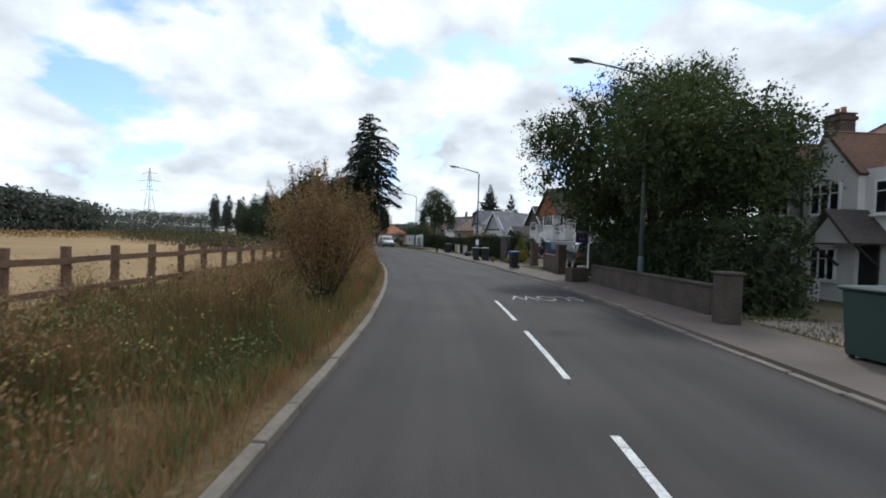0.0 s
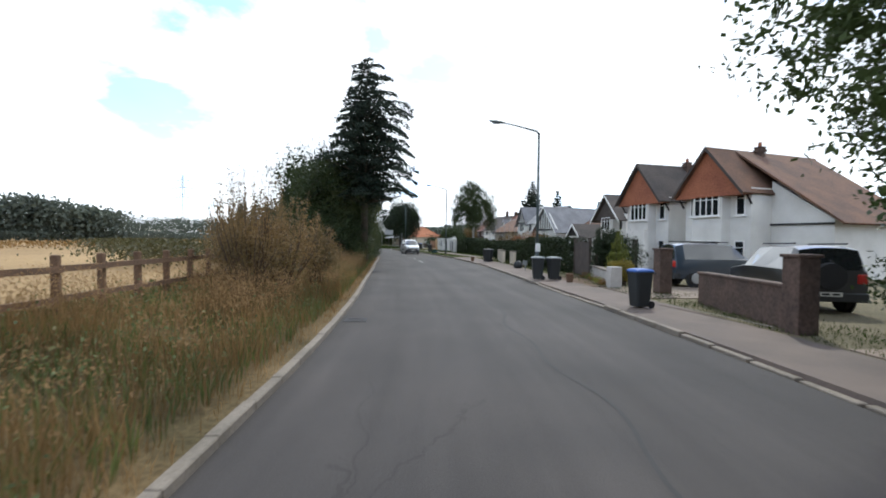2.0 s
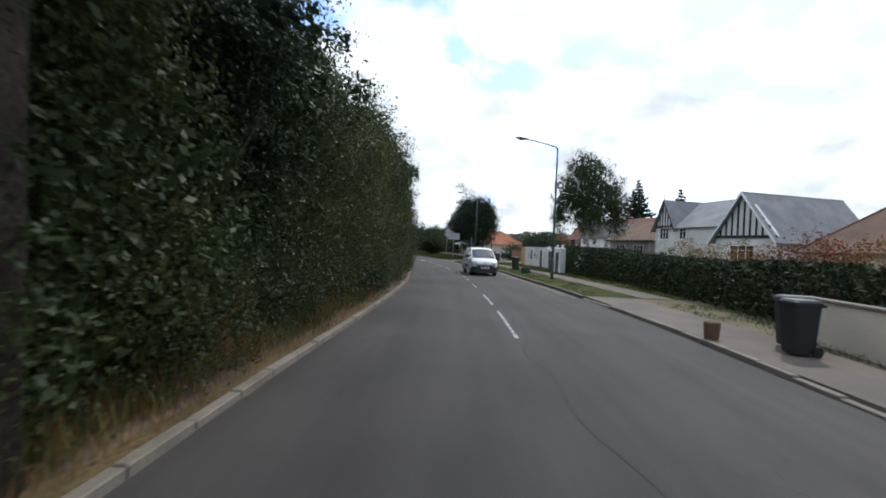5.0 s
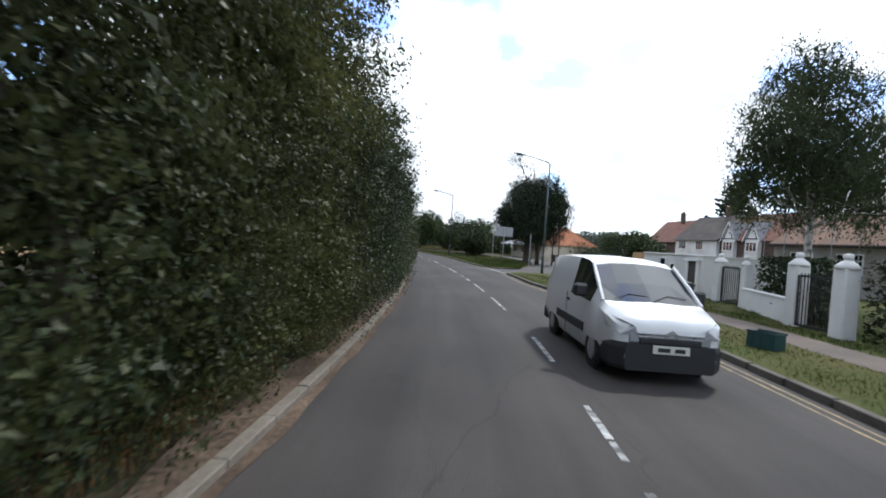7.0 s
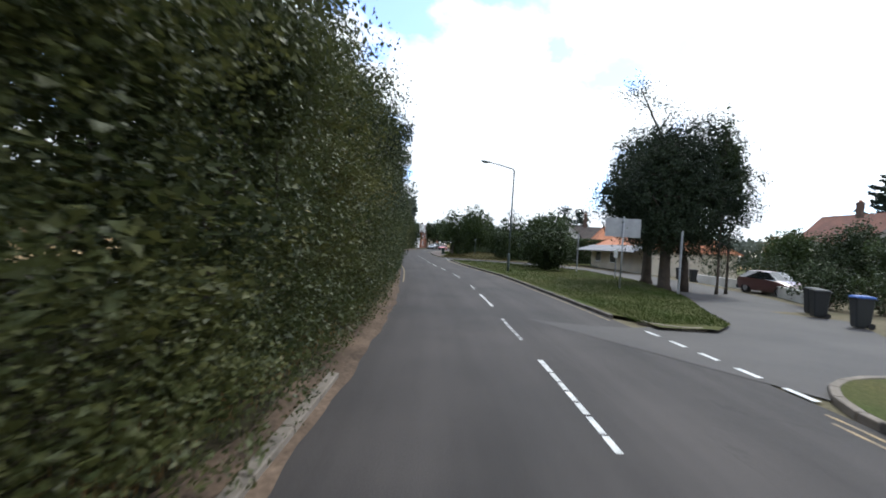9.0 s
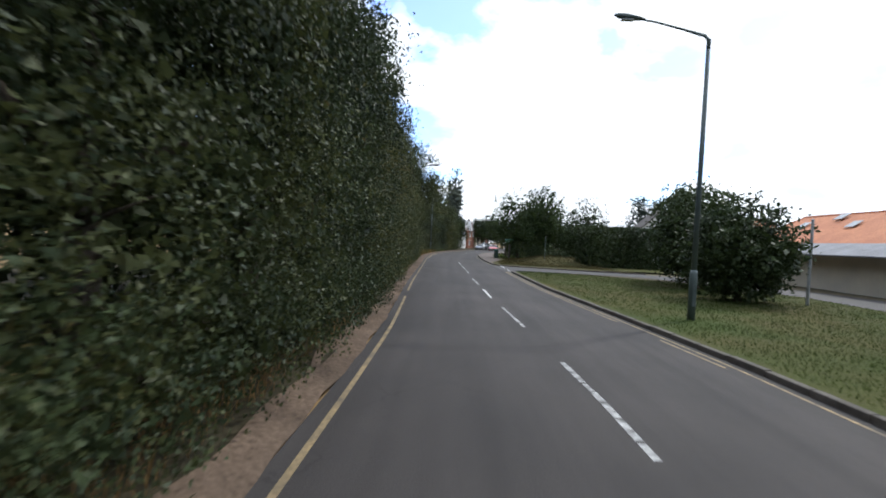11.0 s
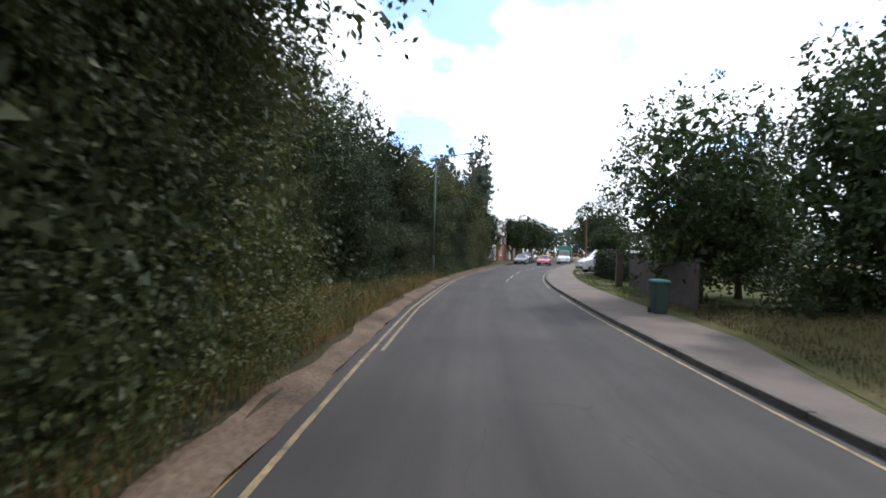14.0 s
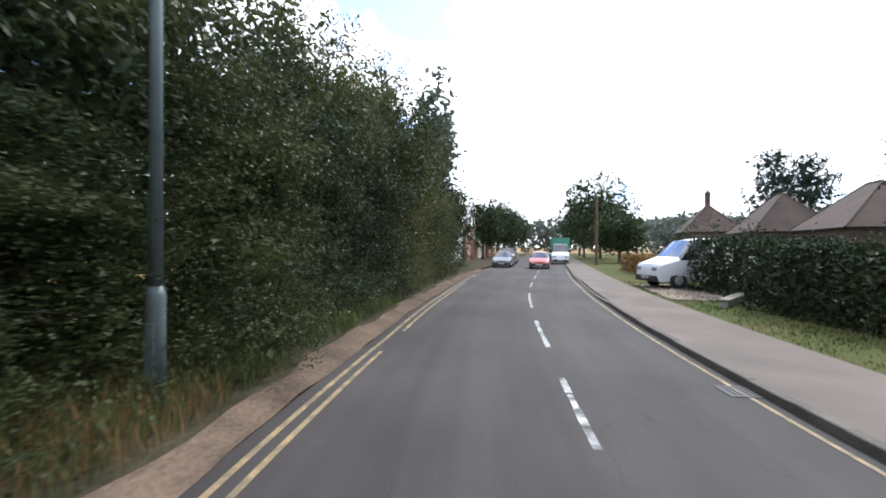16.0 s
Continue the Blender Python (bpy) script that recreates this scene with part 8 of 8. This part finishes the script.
def hedge_run(s0, s1, l0, l1, depth, height, label, seed, leaf=None, piece=4.0, z=0.08, size=0.065, density=230):
    n = max(1, round((s1 - s0) / piece))
    for i in range(n):
        a, b = s0 + (s1 - s0) * i / n, s0 + (s1 - s0) * (i + 1) / n
        la, lb = l0 + (l1 - l0) * i / n, l0 + (l1 - l0) * (i + 1) / n
        p, q = Vector(at(b, lb, z)), Vector(at(a, la, z))
        d = q - p
        hedge_block("hedge", Matrix.Translation(p) @ pose(0, 0, 0, 0, 0, math.degrees(math.atan2(d.y, d.x))), label, d.length, depth, height * (1 + 0.03 * math.sin(i * 2.1)), seed + i, leaf or L_CLIP, density, size, group=label)


hedge_run(11.6, 23.4, 8.0, 8.5, 1.5, 2.6, "dark overgrown hedge behind the low garden wall", 490, L_DARK, 3.2, 0.06, 0.1, 120)
hedge_run(40.1, 48.0, 8.7, 8.6, 1.3, 2.0, "tall clipped dark green hedge beside the pavement", 500)
hedge_run(49.2, 50.6, 8.7, 8.7, 1.2, 1.9, "clipped hedge behind the cream wall", 510)
hedge_run(51.6, 70.2, 9.0, 10.9, 1.3, 1.75, "long clipped garden hedge behind the verge", 520)
hedge_run(80.6, 84.3, 11.1, 12.5, 1.2, 2.1, "clipped hedge rising behind the white wall", 540)
hedge_run(70.4, 78.1, 10.9, 10.5, 1.5, 2.05, "tall dark clipped hedge beside the gate pier", 545)
for i, (s, l, r, h, lf, lab) in enumerate(((60.5, 13.5, 1.9, 2.6, L_COPPER, "copper-red garden shrub above the hedge"), (56.5, 12.5, 1.7, 2.4, L_RUST, "rust-orange garden shrub above the hedge"), (66.5, 15, 2.0, 2.4, L_RUST, "browning garden shrub above the hedge"), (72, 16, 2.0, 2.6, L_OLIVE, "olive garden shrub above the hedge"), (53.0, 12.0, 1.6, 2.2, L_DARK, "dark garden shrub above the hedge"))):
    shrub("garden_shrub", along(s, l, 0.08), lab, [(0, 0, h * 0.6, r, r, h * 0.5), (r * 0.5, 0.2, h * 0.5, r * 0.6, r * 0.6, h * 0.42)], 300, 20, 0.09, lf, 430 + i, 0.2)

tree("birch_tree", along(86.0, 16.2, 0.05), "weeping silver birch with hanging leafy twigs", [(0, 0, 8.0, 3.0, 3.0, 2.9), (2.4, 0.4, 6.6, 1.8, 2.0, 2.8), (-2.3, -0.4, 6.8, 1.7, 1.9, 2.8), (-0.6, 0, 9.9, 2.0, 1.9, 1.8), (3.2, 0.2, 5.0, 0.9, 1.2, 2.0), (-3.1, -0.2, 5.2, 0.8, 1.1, 2.0), (0.6, 1.6, 5.4, 1.6, 1.5, 2.2), (-0.6, -1.6, 5.3, 1.6, 1.5, 2.3)],
     1900, 28, 0.13, L_BIRCH, 4.4, 0.17, 440, spread=0.3, inner=0.35, bark=BIRCH_BARK, aspect=0.36, lean=np.array([0, 0, -0.9]))
conifer("spruce", pose(25.6, 165, 0), "dark spruce far behind the houses", 17.5, 5.0, 441, L_FIR, base=1.5, levels=22, size=0.9, dense=0.6)
conifer("spruce", pose(40, 175, 0), "dark spruce far behind the houses", 15.0, 4.5, 442, L_FIR, base=1.5, levels=20, size=0.9, dense=0.6)
conifer("spruce", along(172, 89, 0), "tall dark spruce behind the white houses", 25.0, 10.5, 443, L_FIR, base=2, levels=26, size=1.0, dense=0.7)

# the dark yew-like tree on the green, with a dead top leaning out
yew = tree("yew_tree", along(116.6, 14.2, 0.05), "dark dense evergreen tree with twin trunks on the green", [(0, 0, 5.6, 3.5, 3.3, 3.5), (-2.5, 0.8, 5.2, 1.7, 2.0, 1.6), (2.7, -0.4, 5.4, 2.2, 2.4, 2.8), (-0.5, 0, 8.0, 1.8, 1.8, 1.9), (1.9, 0.2, 8.4, 1.6, 1.6, 1.9), (0.3, 0, 3.4, 3.5, 3.2, 1.6), (2.9, 0.2, 6.6, 1.2, 1.3, 1.6)], 2700, 24, 0.14, L_YEW, 2.4, 0.34, 444, spread=0.26, inner=0.3, aspect=0.42)
tree("evergreen_tree", along(121.6, 16.0, 0.05), "tall dark broad evergreen behind the yew on the green", [(0, 0, 6.4, 3.0, 3.0, 3.4), (1.4, 0.5, 6.0, 2.0, 2.2, 2.4), (-1.2, 0, 8.4, 1.9, 1.9, 2.2), (1.2, 0.3, 8.8, 1.8, 1.8, 2.0), (0.3, 0, 4.4, 2.9, 2.8, 1.7)], 1900, 24, 0.16, L_YEW, 2.6, 0.34, 450, spread=0.3, inner=0.3, aspect=0.42)
part("second_trunk", Mesh().tube([(0.9, -0.6, -0.05), (0.9, -0.5, 1.6), (0.5, 0, 4.0)], [0.26, 0.2, 0.14], 9), BARK, yew, smooth=True)
dead = thing("dead_tree", along(117.4, 14.6, 0.05), "half-dead slender tree with a sparse leaning top", "tree")
part("trunk", Mesh().tube([(0, 0, -0.05), (-0.1, 0, 6.0), (-0.6, 0.2, 9.2), (-1.9, 0.4, 11.9)], [0.16, 0.12, 0.08, 0.03], 8).tube([(-0.7, 0.2, 9.5), (0.1, 0.3, 10.9)], [0.04, 0.015], 5).tube([(-1.3, 0.3, 10.7), (-2.5, 0.3, 11.6)], [0.035, 0.012], 5), BARK, dead, smooth=True)
rr = np.random.default_rng(445)
pp = np.concatenate([rr.normal(size=(260, 3)) * (0.5, 0.5, 0.4) + c for c in ((-1.9, 0.4, 11.9), (-2.5, 0.3, 11.6), (-1.2, 0.3, 10.9), (0.1, 0.3, 10.8))])
part("crown", leaf_data("crown", pp, 0.13 * rr.uniform(0.6, 1.4, len(pp)), L_DARK, rr), L_DARK, dead)
for i, (s, l, h) in enumerate(((115.4, 16.6, 10.6), (116.0, 17.6, 10.0))):
    tree("sapling", along(s, l, 0.05), "upright leafy young tree rising through the evergreen", [(0, 0, h - 2.2, 0.55, 0.55, 2.1), (0.2, 0.1, h - 4.0, 0.8, 0.8, 2.0)], 150, 14, 0.14, L_DARK, h * 0.5, 0.07, 452 + i, spread=0.16, inner=0.2, group="saplings on the green")

# trees and shrubs round the green and the junctions
for i, (s, l, h, r, lf, lab) in enumerate(((136, 13.2, 5.6, 2.4, L_DARK, "dark leafy tree at the end of the green"), (130.5, 11.8, 4.2, 2.0, L_DARK, "rounded dark tree on the green"), (139.6, 15.2, 6.6, 2.3, L_ASH, "leafy tree beside the service road"), (162.8, 14.0, 4.6, 1.8, L_DARK, "bushy dark tree by the side road"), (164.5, 17.6, 4.2, 2.2, L_DARK, "bushy dark tree by the side road"), (166.5, 21.5, 4.0, 2.2, L_DARK, "bushy dark tree by the side road"), (119.0, 29.0, 5.0, 2.4, L_DARK, "dark tree beyond the service road"), (125.5, 31.0, 5.0, 2.4, L_ASH, "leafy tree beyond the service road"), (113.5, 26.5, 4.4, 2.2, L_DARK, "dark tree beyond the service road"), (147.7, 50.0, 6.5, 2.4, L_OLIVE, "thin pale tree among the houses"), (163.6, 10.6, 8.8, 2.3, L_ASH, "bushy tree at the corner of the side road"), (169.6, 8.5, 9.0, 3.2, L_ASH, "dark leafy tree overhanging the board fence"), (198.5, 20.3, 11.4, 3.4, L_DARK, "tall dark tree behind the gardens"), (177.0, 10.4, 4.6, 1.25, L_LIME, "yellow-green leafy garden tree"), (172.6, 11.4, 7.8, 2.6, L_ASH, "dark leafy tree behind the board fence"))):
    tree("garden_tree", along(s, l, 0.03), lab, [(0, 0, h * 0.58, r, r, h * 0.4), (r * 0.5, 0.4, h * 0.45, r * 0.8, r * 0.8, h * 0.36), (-r * 0.5, -0.5, h * 0.5, r * 0.7, r * 0.8, h * 0.36), (0, 0, h * 0.28, r * 0.9, r * 0.9, h * 0.26)], 560, 22, 0.19, lf, h * 0.25, 0.15, 460 + i, spread=0.26, group="garden trees")
hedge_run(156.8, 163.0, 12.5, 31.0, 2.2, 3.9, "tall dark hedge along the side road", 560, L_DARK, 1.4, 0.05, 0.12, 110)
hedge_run(189.4, 196.6, 8.9, 7.9, 1.4, 2.15, "clipped hedge beside the parked van", 577)
hedge_run(182.9, 189.6, 8.3, 7.5, 1.9, 1.9, "dense clipped green hedge behind the lawn", 570)
hedge_run(177.6, 178.6, 8.6, 8.7, 1.4, 1.6, "dense clipped green hedge by the gate", 575)
hedge_run(200.5, 214, 8.2, 7.6, 1.4, 1.3, "low brown hedge past the driveway", 580, L_RUST)
for i, (s, l, h, r) in enumerate(((187.0, 11.8, 2.6, 1.3), (190.5, 10.8, 2.2, 1.2), (195.8, 16.0, 3.2, 1.8), (203, 12.5, 3.2, 1.8), (208, 12, 3.8, 2.0), (124, 26.5, 3.2, 1.7), (116, 24.2, 3.0, 1.6), (129.5, 27.5, 3.4, 1.8), (113.8, 20.9, 2.2, 1.2), (110.6, 18.4, 2.0, 1.3), (108.8, 19.4, 2.0, 1.3), (121, 24.5, 2.6, 1.6), (162.2, 10.6, 1.9, 1.6), (164.6, 9.4, 1.8, 1.4), (159.6, 11.2, 1.7, 1.4), (166.0, 10.2, 2.0, 1.4))):
    shrub("garden_shrub", along(s, l, 0.05), "dark rounded garden shrub", [(0, 0, h * 0.5, r, r, h * 0.5), (r * 0.4, r * 0.3, h * 0.4, r * 0.7, r * 0.7, h * 0.4)], 170, 14, 0.13, L_DARK if i % 3 else L_CLIP, 600 + i, 0.2, group="garden shrubs")
for i, (s, l, h, r) in enumerate(((245, 8.6, 13.8, 5.0), (254, 10.0, 11.5, 4.0), (232, 10.0, 6.5, 2.6), (262, 8.0, 11.0, 4.0), (245, -8.0, 9.5, 2.6), (256, -7, 10.5, 2.8), (268, -7, 11, 3.0), (280, -6, 11, 3.2), (276, 8, 11, 3.5), (214, -7.5, 8.5, 2.6))):
    tree("roadside_tree", along(s, l, 0.0), "dark mature tree beside the far road", [(0, 0, h * 0.6, r, r, h * 0.38), (r * 0.5, 0.5, h * 0.5, r * 0.75, r * 0.75, h * 0.32), (-r * 0.5, -0.6, h * 0.52, r * 0.7, r * 0.75, h * 0.32)], 380, 20, 0.3, L_DARK, h * 0.28, 0.22, 620 + i, spread=0.4, group="far roadside trees")
for i, (s, l, h, r) in enumerate(((258, 36.5, 18.6, 5.2), (259, 42.0, 18.0, 4.6))):
    tree("cedar", along(s, l, 0.0), "tall dark layered tree behind the bungalows", [(0, 0, h * 0.55, r, r, h * 0.12), (0.5, 0, h * 0.7, r * 0.8, r * 0.8, h * 0.1), (0, 0.5, h * 0.85, r * 0.6, r * 0.6, h * 0.1), (0, 0, h * 0.4, r * 0.9, r * 0.9, h * 0.1)], 300, 20, 0.35, L_FIR, h * 0.3, 0.25, 640 + i, spread=0.35)
